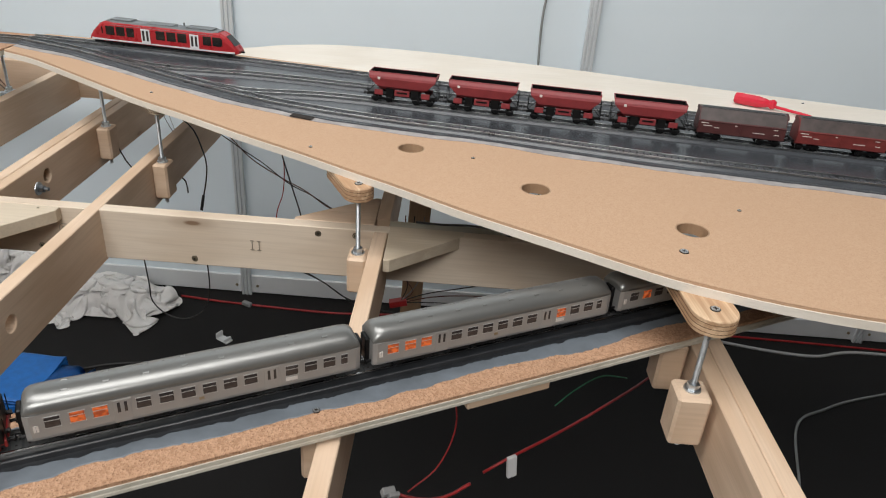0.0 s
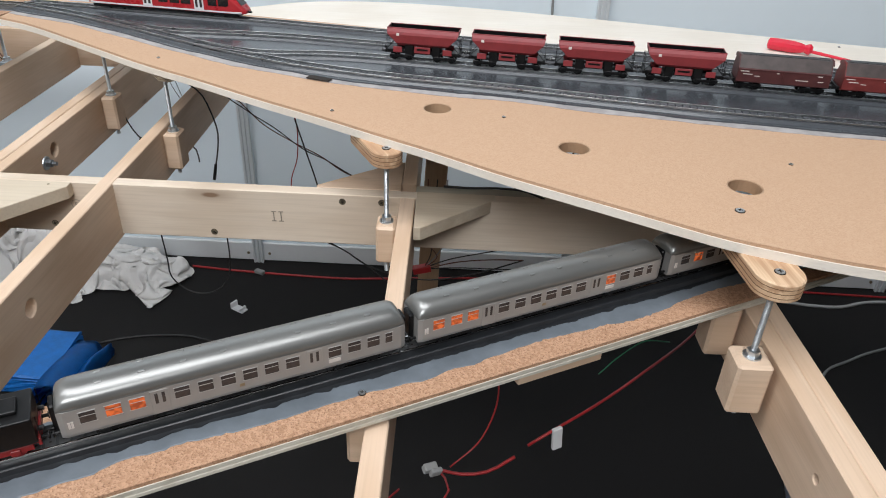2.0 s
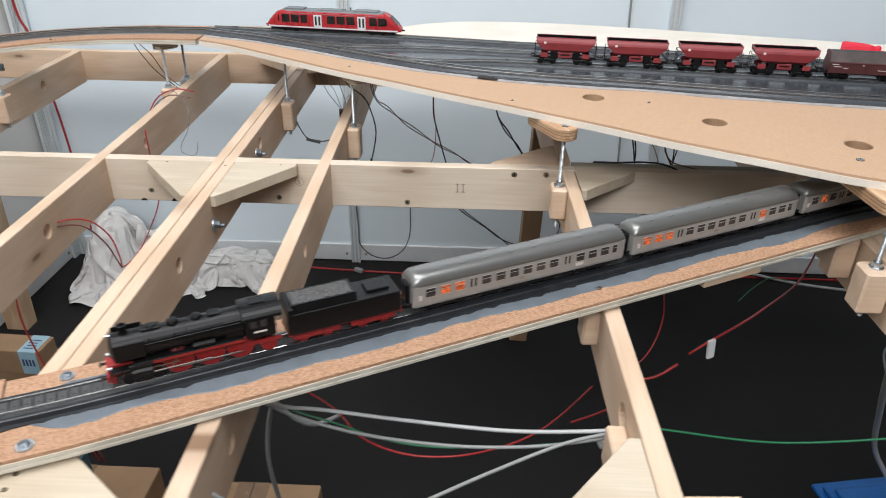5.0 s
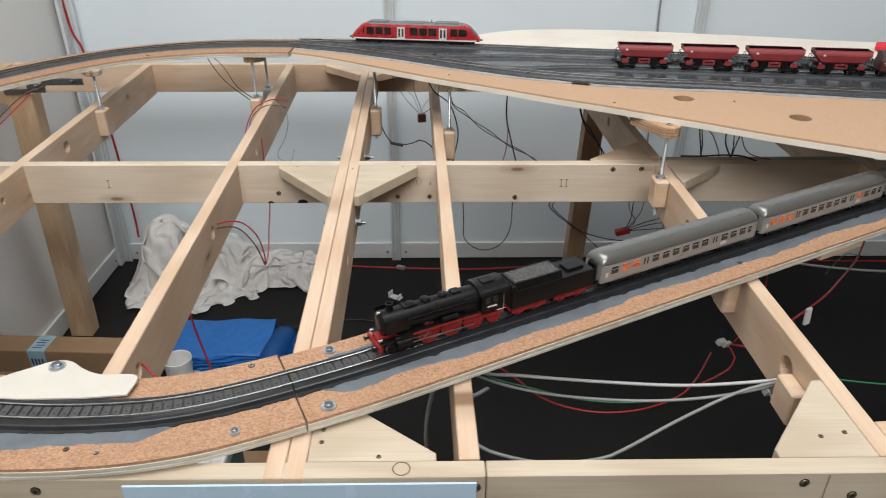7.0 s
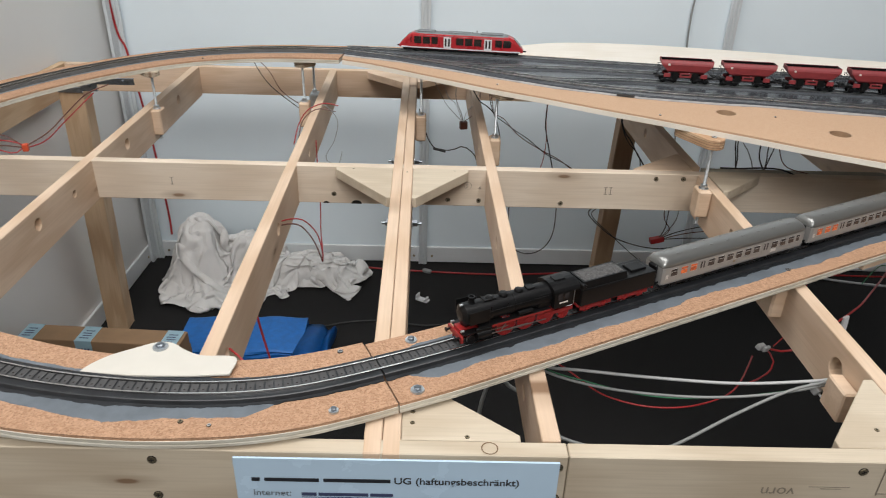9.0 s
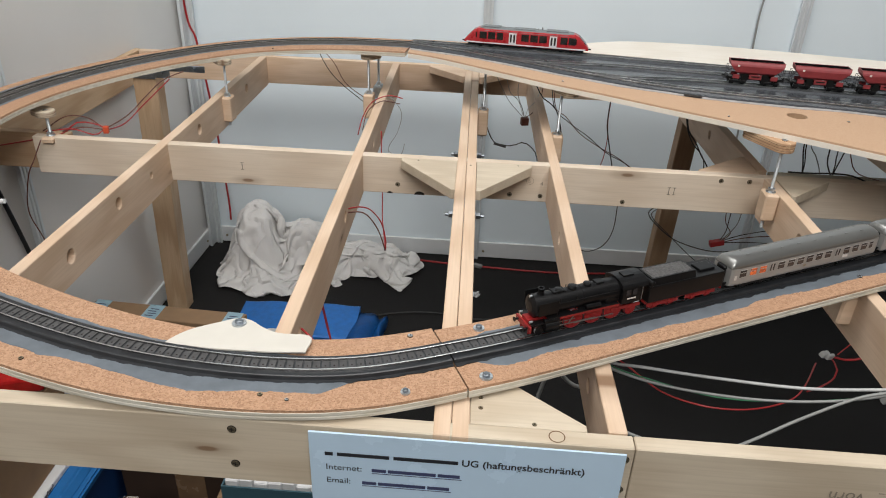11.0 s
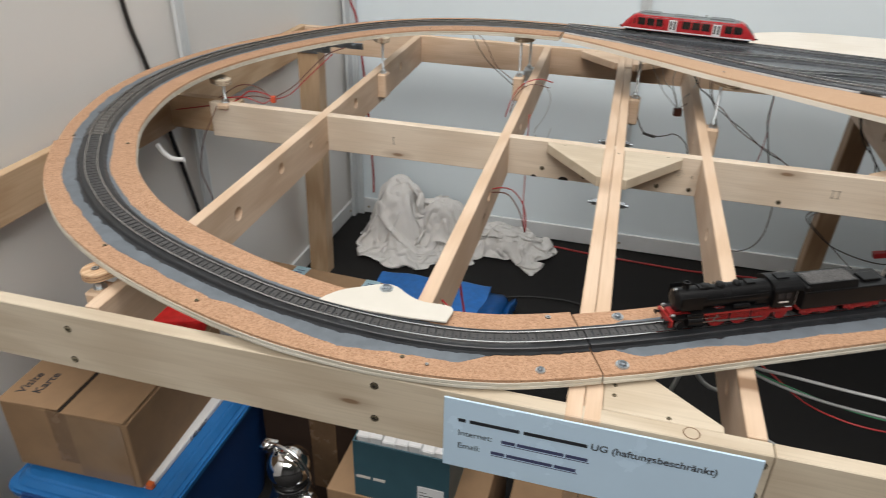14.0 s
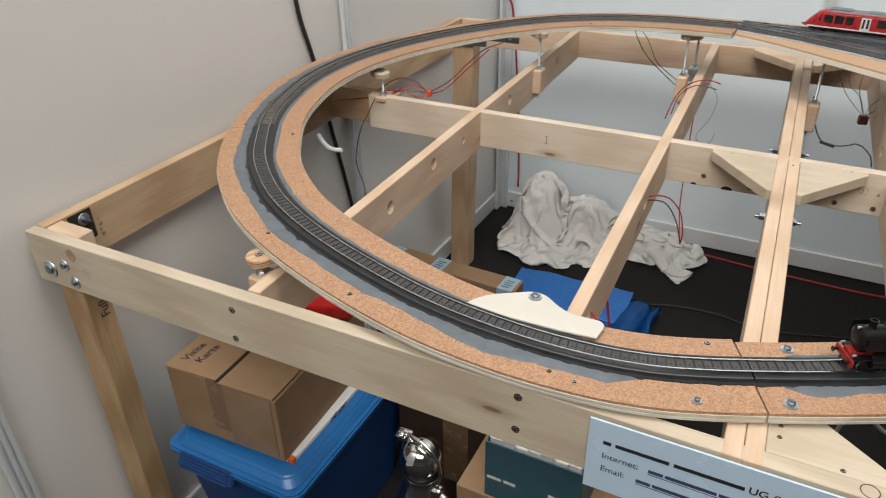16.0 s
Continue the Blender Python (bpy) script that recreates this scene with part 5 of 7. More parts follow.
BLUE_PLASTIC = plain("blue_plastic", (0.020, 0.155, 0.42), 0.32, vary=0.08, scale=20)
BLUE_DEEP = plain("deep_blue_plastic", (0.012, 0.055, 0.19), 0.35, vary=0.1, scale=20)
BLUE_BAG = plain("blue_woven_bag", (0.007, 0.135, 0.46), 0.42, vary=0.15, scale=60, bump=0.0006)
CREAM = plain("cream_card", (0.61, 0.585, 0.525), 0.7, vary=0.03, scale=30)
PAPER = plain("white_paper", (0.74, 0.75, 0.76), 0.6, vary=0.03, scale=40)
SIGN_PAPER = plain("pale_blue_laminated_paper", (0.50, 0.655, 0.80), 0.25, vary=0.02, scale=20)
INK = plain("black_ink", (0.02, 0.022, 0.028), 0.5, vary=0.1)
BLUE_INK = plain("dark_link_ink", (0.05, 0.06, 0.13), 0.5, vary=0.1)
TEAL = plain("teal_printed_card", (0.042, 0.105, 0.135), 0.45, vary=0.08, scale=30)
CERAMIC = plain("white_ceramic", (0.74, 0.74, 0.73), 0.15, vary=0.03)
RED_PLASTIC = plain("translucent_red_plastic", (0.60, 0.020, 0.045), 0.22, vary=0.06, scale=60)
RED_CAP = plain("orange_print", (0.62, 0.13, 0.03), 0.5, vary=0.1)
RED_WRAP = plain("glossy_red_wrap", (0.55, 0.020, 0.020), 0.2, vary=0.2, scale=60)
PENCIL = plain("pencil_mark", (0.24, 0.205, 0.16), 0.7, vary=0.2)
BURNT = plain("brown_ring_stain", (0.13, 0.07, 0.03), 0.7, vary=0.2)


def lettering(name, text, size, m, material, parent, label="", thick=0.00008, bold=0.0):
    """A line of text as a mesh, its left end at the origin of m."""
    data = bpy.data.curves.new(name, "FONT")
    data.body, data.size, data.extrude, data.offset = text, size, thick, bold
    tmp = new(name, data)
    mesh = bpy.data.meshes.new_from_object(tmp.evaluated_get(bpy.context.evaluated_depsgraph_get()))
    bpy.data.objects.remove(tmp)
    wide = max(v.co.x for v in mesh.vertices) - min(v.co.x for v in mesh.vertices)
    return place(name, mesh, material, parent, label, m), wide


# the paper sign on the front beam
SX, SW, SZ, SH = -0.395, 0.308, T - 0.004, 0.094
sign = part("paper_sign", box(SX, SX + SW, FY - 0.0048, FY - 0.0024, SZ - SH, SZ, 0.0), SIGN_PAPER)
tagged(sign, "pale blue paper sign with printed lines on the front beam", "sign")


def bar(x, z, w, h, mat, name="print_bar"):
    part(name, box(SX + x, SX + x + w, FY - 0.0052, FY - 0.0048, SZ - z - h, SZ - z, 0.0), mat, sign)


x = 0.0155
for w in (0.0080, 0.0520, 0.0640):
    bar(x, 0.0243, w, 0.0043, INK)
    x += w + 0.0042
lettering("headline", "UG (haftungsbeschränkt)", 0.0119, upright(SX + x - 0.001, FY - 0.0050, SZ - 0.0298), INK, sign, bold=0.0002)
lettering("line", "Internet:", 0.0106, upright(SX + 0.0155, FY - 0.0050, SZ - 0.0475), INK, sign)
lettering("line", "Email:", 0.0106, upright(SX + 0.0155, FY - 0.0050, SZ - 0.0655), INK, sign)
for x, z, w in ((0.062, 0.0420, 0.096), (0.052, 0.0600, 0.096)):
    u = x
    for piece in (0.17, 0.52, 0.25):
        bar(u, z + 0.0010, w * piece - 0.002, 0.0040, BLUE_INK)
        u += w * piece
    bar(x, z + 0.0066, w * 0.94, 0.0007, BLUE_INK, "underline")

# marks on the timber
for x in (-0.700, 0.109, 0.1185):
    part("pencil_mark", box(x - 0.0006, x + 0.0006, 0.7088, 0.7093, T - 0.0428, T - 0.0290), PENCIL, mid)
    for z in (0.0290, 0.0428):
        part("pencil_mark", box(x - 0.0029, x + 0.0029, 0.7087, 0.7093, T - z - 0.0005, T - z + 0.0005), PENCIL, mid)
lettering("pencil_mark", "4", 0.011, upright(-0.130, 0.7089, T - 0.040), PENCIL, mid)
lettering("pencil_mark", "5", 0.010, upright(-0.153, 0.7089, T - 0.036), PENCIL, mid)
lettering("pencil_mark", "vorn", 0.018, upright(0.146, FY - 0.0004, T - 0.034) @ Matrix.Rotation(math.pi, 4, "Z"), PENCIL, front_right)


for x0, x1, z in ((0.158, 0.198, 0.032), (0.170, 0.190, 0.0345), (0.226, 0.300, 0.040)):
    part("pencil_mark", box(x0, x1, FY - 0.0008, FY - 0.0003, T - z - 0.0003, T - z + 0.0003), PENCIL, front_right)
part("pencil_mark", box(0.2262, 0.2268, FY - 0.0008, FY - 0.0003, T - 0.042, T - 0.002), PENCIL, front_right)


def ring_mark(m, r, w, mat, parent):
    bm = bmesh.new()
    a = [[bm.verts.new((q * math.cos(2 * math.pi * k / 28), q * math.sin(2 * math.pi * k / 28), 0.0001)) for k in range(28)] for q in (r, r - w)]
    for i in range(28):
        bm.faces.new((a[0][i], a[0][(i + 1) % 28], a[1][(i + 1) % 28], a[1][i]))
    part("ring_mark", bm, mat, parent, "", m)


ring_mark(upright(-0.1495, 0.7088, T - 0.032), 0.0072, 0.0006, PENCIL, mid)
ring_mark(upright(-1.127, FY - 0.0003, T - 0.042), 0.0075, 0.0007, PENCIL, front)
ring_mark(upright(-1.127, FY - 0.0003, T - 0.042), 0.0028, 0.0007, PENCIL, front)
bm = prism([(0.0085 * math.cos(k * math.pi / 8) * (1 + 0.1 * math.sin(3 * k)), 0.0100 * math.sin(k * math.pi / 8)) for k in range(16)], -0.0003, 0.0004)
part("knot", bm, PINE_DARK, front, "brown knot in the wood", upright(-1.152, FY - 0.0001, T - 0.018))
for k in range(4):
    part("pencil_bar", box(-1.2262, -1.2257, 0.091, 0.0925 + 0.004 * (k % 2), T - 0.032 - 0.009 * k, T - 0.0265 - 0.009 * k), PENCIL, west)
ring_mark(Matrix.Translation((-0.153, FY + 0.0095, T + 0.0003)), 0.0082, 0.0011, BURNT, front)

lettering("handwriting", "Fuß", 0.022, Matrix(((0, 0, 1, -1.1937), (0, -1, 0, 0.042), (1, 0, 0, 0.622), (0, 0, 0, 1))), INK, table, "black handwriting", bold=0.0002)

# oval cable notches in the lower edge of the middle beam
for x, r in ((-0.358, 0.007), (-0.415, 0.004)):
    part("notch", prism([(x + r * 1.4 * math.cos(math.pi * k / 10), r * math.sin(math.pi * k / 10)) for k in range(11)], -0.0003, 0.0003), DARK_HOLE, mid, "dark cable notch", upright(0, 0.7091, T - 0.074))

# the white card plate screwed to the loop board
patch = part("white_card_plate", prism([(p.x, p.y) for p in spline([(-0.572, 0.070, 0), (-0.566, 0.082, 0), (-0.552, 0.098, 0), (-0.527, 0.114, 0), (-0.516, 0.121, 0), (-0.504, 0.1245, 0), (-0.491, 0.121, 0), (-0.476, 0.110, 0), (-0.455, 0.101, 0), (-0.419, 0.099, 0), (-0.418, 0.070, 0)], 0.006)] + [(-0.46, 0.066), (-0.52, 0.065)], ZL + 0.0042, ZL + 0.0066, 0.0004), CREAM)
tagged(patch, "white card plate with a wavy edge lying on the loop board", "card plate")
bolt((-0.504, 0.1135, ZL + 0.0066), (0, 0, 1), 0.0048, patch, False)

# screws in the cork
for x, y, r, p in ((-0.311, 0.121, 0.0030, loop_front), (0.275, 0.328, 0.0030, ramp_board), (0.262, 0.404, 0.003, ramp_board), (-0.42, 0.000, 0.002, loop_front)):
    screw(x, y, ZL + 0.0006, (0, 0, 1), r, STEEL, p)
for x, y, p in ((-1.130, 0.350, loop_front), (-1.030, 0.352, loop_front), (-0.868, 0.082, loop_front), (-0.700, 0.020, loop_front), (-0.448, 0.004, loop_front), (-1.07, 0.93, loop_back), (-0.74, 1.10, loop_back)):
    screw(x, y, min(lower_line, key=lambda q: (q.x - x) ** 2 + (q.y - y) ** 2).z + 0.0006, (0, 0, 1), 0.0024, DARK_SCREW, p)
for x, y in ((-0.228, 0.044), (-0.228, 0.028), (-0.174, 0.009), (0.265, 0.035), (0.240, 0.030), (-0.262, 0.690), (-0.36, 0.700), (-0.175, 0.700)):
    screw(x, y, T - 0.0003, (0, 0, 1), 0.0022, DARK_SCREW, table)
bolt((-0.224, 0.058, ZL), (0, 0, 1), 0.0043, ramp_board, False)
bolt((-0.305, 0.024, ZL), (0, 0, 1), 0.0030, loop_front, False)
bolt((-0.234, 0.145, ZL), (0, 0, 1), 0.0040, ramp_board, False)
for x, y in ((0.616, 0.503), (0.40, 0.725), (0.19, 0.72), (-0.09, 0.90), (0.71, 0.62), (1.15, 1.10), (1.00, 1.15)):
    screw(x, y, ZU + 0.0005 if y < 1.1 else ZU - 0.003, (0, 0, 1), 0.0045 if y == 0.503 else 0.0022, STEEL, yard)
# cable slots beside the points
for x, y, w, turn in ((-0.014, 0.928, 0.030, -30), (0.154, 0.834, 0.034, -18), (-0.385, 1.190, 0.03, -8)):
    part("cable_slot", box(-w / 2, w / 2, -0.006, 0.006, 0.0, 0.0012, 0.0003), DARK_HOLE, yard, "dark cable slot", pose(x, y, ZU + 0.0018, 0, 0, turn))
part("joint_strip", box(-0.035, 0.035, -0.010, 0.010, 0, 0.003, 0.0008), BALLAST_DARK, loop_back, "dark rail joint strip", pose(-0.452, 1.160, ZU + 0.0005, 0, 0, -6))
# joint plates under the boards
part("joint_plate", box(-0.045, 0.045, -0.025, 0.025, -0.010, 0, 0.001), PINE, ramp_board, "small plywood joint plate", pose(0.435, 0.413, ZL - 0.0118, 0, 0, 27.4))


def carton(name, x0, x1, y0, y1, z0, z1, label, mat=CARD, turn=0.0, tape=True, flaps=False):
    cx, cy = (x0 + x1) / 2, (y0 + y1) / 2
    w, d, h = (x1 - x0) / 2, (y1 - y0) / 2, z1 - z0
    ob = thing(name, (0, 0, 0), label, "carton")
    part("body", box(-w, w, -d, d, 0, h, 0.0025, 2), mat, ob)
    if tape:
        part("tape", box(-0.029, 0.029, -d - 0.0005, d + 0.0005, h * 0.2, h + 0.0005, 0.001), TAPE, ob, "brown parcel tape")
        part("top_seam", box(-0.0009, 0.0009, -d - 0.0004, d, h + 0.0002, h + 0.0009), DARK_HOLE, ob, "dark seam between the flaps")
    if flaps:
        part("flap", box(-0.001, w - 0.0025, -d - 0.002, d, 0.0006, 0.0032, 0.0006), mat, ob, "flap lifted at the seam", pose(-w, 0, h, 0, -2.6, 0))
        part("flap_gap", box(-0.0045, 0.0010, -d - 0.0012, d, h + 0.0002, h + 0.0050), DARK_HOLE, ob, "dark gap under the lifted flap")
        part("flap", box(0.0015, w + 0.001, -d - 0.002, d, h + 0.0006, h + 0.0032, 0.0006), mat, ob, "", pose(0, 0, 0, 0, -1.5, 0))
    ob.matrix_basis = pose(cx, cy, z0, 0, 0, turn)
    return ob


# cartons under the frame that carry the mug, the bag and the parcel
carton("cardboard_box", -1.212, -0.830, 0.890, 0.985, 0.0, 0.188, "flat brown cardboard box standing on the carpet")
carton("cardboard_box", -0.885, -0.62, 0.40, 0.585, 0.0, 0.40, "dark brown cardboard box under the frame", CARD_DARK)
carton("cardboard_box", -0.665, -0.39, 0.225, 0.52, 0.0, 0.30, "brown cardboard box carrying a teal box", CARD)
carton("cardboard_box", -0.36, -0.12, 0.25, 0.55, 0.0, 0.24, "small brown cardboard box under the frame", CARD)

parcel = carton("long_parcel", -1.222, -0.818, 0.894, 0.956, 0.188, 0.251, "long brown cardboard parcel with pale blue tape", tape=False, turn=-2.8)
for x in (-0.200, -0.056, 0.152):
    part("tape", box(x, x + 0.042, -0.0316, 0.0316, 0.0004, 0.0636, 0.001), BLUE_TAPE, parcel, "pale blue printed tape", parcel.matrix_basis)
    for k in range(4):
        part("print_bar", box(x + 0.006 + 0.008 * k, x + 0.0105 + 0.008 * k, -0.0322, -0.0317, 0.024, 0.042), BLUE_INK, parcel, "", parcel.matrix_basis)
        part("print_bar", box(x + 0.008 + 0.003 * (k % 2), x + 0.030 + 0.003 * (k % 2), -0.020 + 0.010 * k, -0.0165 + 0.010 * k, 0.0637, 0.0639), BLUE_INK, parcel, "", parcel.matrix_basis)

box_top = carton("cardboard_box", -1.172, -0.940, 0.098, 0.388, 0.345, 0.484, "brown cardboard box with handwriting, taped shut", turn=2.2, flaps=True)
part("tape", box(0.008, 0.106, -0.1462, -0.1458, 0.006, 0.1385, 0.0), TAPE_CLEAR, box_top, "clear parcel tape", box_top.matrix_basis)
for text, dx, dy in (("Visite", -0.086, -0.124), ("Karte", -0.058, -0.120)):
    lettering("handwriting", text, 0.0225, box_top.matrix_basis @ pose(-0.116, 0, 0.139, 0, -2.6, 0) @ pose(dx + 0.116, dy, 0.0034, 0, 0, 87), INK, box_top, "black handwriting", thick=0.00005, bold=0.0004)
ream = thing("paper_pack", (-1.02, 0.27, 0.333), "white paper pack with a printed edge under the box", "paper pack")
part("pack", box(-1.10, -0.926, 0.112, 0.430, 0.333, 0.3445, 0.002), PAPER, ream)
lettering("print", "140 g/m²", 0.0150, Matrix(((0, 0, 1, -0.9254), (1, 0, 0, 0.225), (0, 1, 0, 0.3340), (0, 0, 0, 1))), INK, ream, bold=0.0003)

part("orange_tip", box(-0.938, -0.9255, 0.1115, 0.122, 0.3335, 0.3450, 0.001), RED_CAP, ream, "orange printed corner")

# blue lidded tote
tote = thing("storage_tote", (-1.03, 0.28, 0.0), "blue plastic storage tote with a lid and side handle", "storage box")


def tub(z0, z1, w0, w1, d0, d1, r, mat, name, label=""):
    bm = bmesh.new()
    rings = []
    for z, w, d in ((z0, w0, d0), (z1, w1, d1)):
        ring = []
        for k in range(32):
            a = 2 * math.pi * k / 32
            ca, sa = math.cos(a), math.sin(a)
            ring.append(bm.verts.new((-1.035 + math.copysign(w - r, ca) + r * ca, 0.275 + math.copysign(d - r, sa) + r * sa, z)))
        rings.append(ring)
    for i in range(32):
        bm.faces.new((rings[0][i], rings[0][(i + 1) % 32], rings[1][(i + 1) % 32], rings[1][i]))
    bm.faces.new(rings[0][::-1])
    bm.faces.new(rings[1])
    bmesh.ops.recalc_face_normals(bm, faces=bm.faces)
    bmesh.ops.bevel(bm, geom=[e for e in bm.edges if abs(e.verts[0].co.z - e.verts[1].co.z) < 1e-6], offset=0.004, segments=2, affect="EDGES")
    return part(name, bm, mat, tote, label)


tub(0.0, 0.300, 0.112, 0.140, 0.17, 0.205, 0.03, BLUE_DEEP, "tub")
lid = tub(0.300, 0.318, 0.150, 0.152, 0.216, 0.218, 0.03, BLUE_PLASTIC, "lid", "mid-blue lid")
tub(0.3175, 0.333, 0.142, 0.128, 0.208, 0.195, 0.03, BLUE_PLASTIC, "lid_top")
bm = bmesh.new()
add_box(bm, -0.065, 0.065, -0.010, 0.010, -0.018, 0.018, 0.008, 3)
for k in range(5):
    add_box(bm, -0.055, 0.055, -0.0135, -0.009, -0.014 + k * 0.0065, -0.0105 + k * 0.0065, 0.001)
part("handle", bm, BLUE_DEEP, tote, "ribbed deep blue handle", pose(-1.085, 0.062, 0.300, -25, 0, 0))

# steel vacuum jug
jug = thing("vacuum_jug", (-0.738, 0.235, -0.014), "polished steel vacuum jug with chrome lid and handle", "vacuum jug")
bm = bmesh.new()
lathe(bm, [(0.052, 0.014), (0.054, 0.018), (0.054, 0.19), (0.050, 0.23), (0.040, 0.265), (0.033, 0.285), (0.032, 0.298), (0.034, 0.302)], 40)
part("body", bm, plain("brushed_steel", (0.62, 0.63, 0.64), 0.22, 1.0, vary=0.05, scale=30), jug, "brushed steel body", jug.matrix_basis, True)
bm = bmesh.new()
lathe(bm, [(0.030, 0.3085)] + [(0.0385 * math.cos(a), 0.336 + 0.0385 * math.sin(a)) for a in (math.radians(-42 + 132 * k / 17) for k in range(17))] + [(0.0012, 0.3765)], 40)
part("lid", bm, CHROME, jug, "polished chrome ball-shaped lid", jug.matrix_basis, True)
bm = bmesh.new()
lathe(bm, [(0.031, 0.3022), (0.0335, 0.303), (0.0335, 0.3075), (0.031, 0.3083)], 36)
part("collar", bm, LOCO_BLACK, jug, "black collar under the lid", jug.matrix_basis, True)
bm = bmesh.new()
tube(bm, [(-0.044, 0.010, 0.350), (-0.040, 0.004, 0.372), (-0.016, -0.004, 0.384), (0.014, -0.012, 0.3835), (0.038, -0.016, 0.366), (0.047, -0.018, 0.335), (0.041, -0.020, 0.308)], 0.0034, 10, 0.006)
add_box(bm, -0.052, -0.022, 0.000, 0.020, 0.352, 0.376, 0.006, 3)
add_cyl(bm, (-0.046, -0.006, 0.372), (-0.030, -0.006, 0.384), 0.0062, n=14)
part("bail", bm, CHROME, jug, "chrome bail with its hinge over the lid", jug.matrix_basis, True)
bm = bmesh.new()
add_box(bm, 0.030, 0.052, -0.030, -0.010, 0.255, 0.300, 0.006, 3)
tube(bm, [(0.045, -0.020, 0.285), (0.070, -0.030, 0.275), (0.084, -0.036, 0.23), (0.082, -0.035, 0.14), (0.060, -0.026, 0.08)], 0.008, 10, 0.01)
part("handle", bm, CHROME, jug, "chrome handle", jug.matrix_basis, True)

# flat teal box with white things in it
teal = thing("teal_box", (-0.53, 0.33, 0.30), "open dark teal printed box holding white packets", "box")
bm = bmesh.new()
for a in ((-0.612, -0.446, 0.228, 0.2305, 0.300, 0.426), (-0.612, -0.446, 0.4275, 0.430, 0.300, 0.426), (-0.612, -0.6095, 0.2305, 0.4275, 0.300, 0.426), (-0.4485, -0.446, 0.2305, 0.4275, 0.300, 0.426), (-0.6095, -0.4485, 0.2305, 0.4275, 0.300, 0.3025)):
    add_box(bm, *a)
part("sides", bm, TEAL, teal, "dark teal card sides")
for k in range(7):
    x = -0.606 + k * 0.0222
    part("packet", box(x, x + 0.0218, 0.231, 0.42, 0.303, 0.437 + 0.003 * math.sin(k * 2.1), 0.002), PAPER, teal, "white packet", None)
for x, w in ((-0.608, 0.025), (-0.578, 0.021)):
    part("print_bar", box(x, x + w, 0.2274, 0.2279, 0.344, 0.350), PRINT_WHITE, teal, "pale print")
part("label", box(-0.500, -0.455, 0.2272, 0.2279, 0.322, 0.355), PAPER, teal, "white paper label")
for k in range(4):
    part("print_bar", box(-0.497, -0.497 + 0.012 + 0.022 * ((k * 7) % 3) / 2, 0.2268, 0.2271, 0.342 - k * 0.007, 0.3435 - k * 0.007), INK, teal)

# red packet on the box
red = part("red_packet", box(-0.045, 0.045, -0.035, 0.035, 0, 0.03, 0.006, 2), RED_WRAP, m=pose(-0.985, 0.345, 0.500, 0, 0, 20))
tagged(red, "glossy red wrapped packet on the cardboard box", "packet")

# mug on its saucer
mug = thing("mug", (-0.812, 1.082, 0.006), "white ceramic mug standing on a saucer", "mug")
bm = bmesh.new()
lathe(bm, [(0.026, 0.0), (0.029, 0.002), (0.034, 0.03), (0.038, 0.078), (0.0378, 0.080), (0.0355, 0.080), (0.035, 0.077), (0.031, 0.03), (0.026, 0.006)], 36)
part("cup", bm, CERAMIC, mug, "", mug.matrix_basis, True)
bm = bmesh.new()
tube(bm, [(-0.034, -0.012, 0.066), (-0.048, -0.018, 0.066), (-0.057, -0.021, 0.054), (-0.055, -0.020, 0.036), (-0.045, -0.016, 0.024), (-0.032, -0.011, 0.022)], 0.0042, 10, 0.005)
part("handle", bm, CERAMIC, mug, "", mug.matrix_basis, True)
bm = bmesh.new()
lathe(bm, [(0.030, 0.0), (0.034, 0.001), (0.058, 0.009), (0.062, 0.012), (0.060, 0.013), (0.034, 0.0045), (0.026, 0.0040)], 40, Matrix.Translation((-0.795, 1.062, 0.0)))
saucer = part("saucer", bm, CERAMIC, smooth=True)
tagged(saucer, "white ceramic saucer lying on the carpet under a mug", "saucer")

# folded blue bag, rolled at one end
bag = thing("blue_bag", (-0.70, 1.17, 0.0), "folded blue plastic carrier bag lying on the carpet", "bag")
bm = bmesh.new()
for k in range(5):
    z = 0.001 + k * 0.0105
    line = [Vector((-0.95 + 0.018 * i, 1.222 + 0.0006 * i, z + 0.003 * math.sin(i * 0.7 + k) * (1 if k else 0) + 0.001)) for i in range(21)]
    sweep(bm, line, lambda i, k=k: [(-0.095 + 0.004 * math.sin(i * 0.6 + k), 0.0), (0.085 + 0.004 * math.cos(i * 0.8 + k), 0.0), (0.087, 0.006), (0.080, 0.0096), (-0.088, 0.0096), (-0.095, 0.006)])
part("folds", bm, BLUE_BAG, bag, "stacked folds", smooth=False)
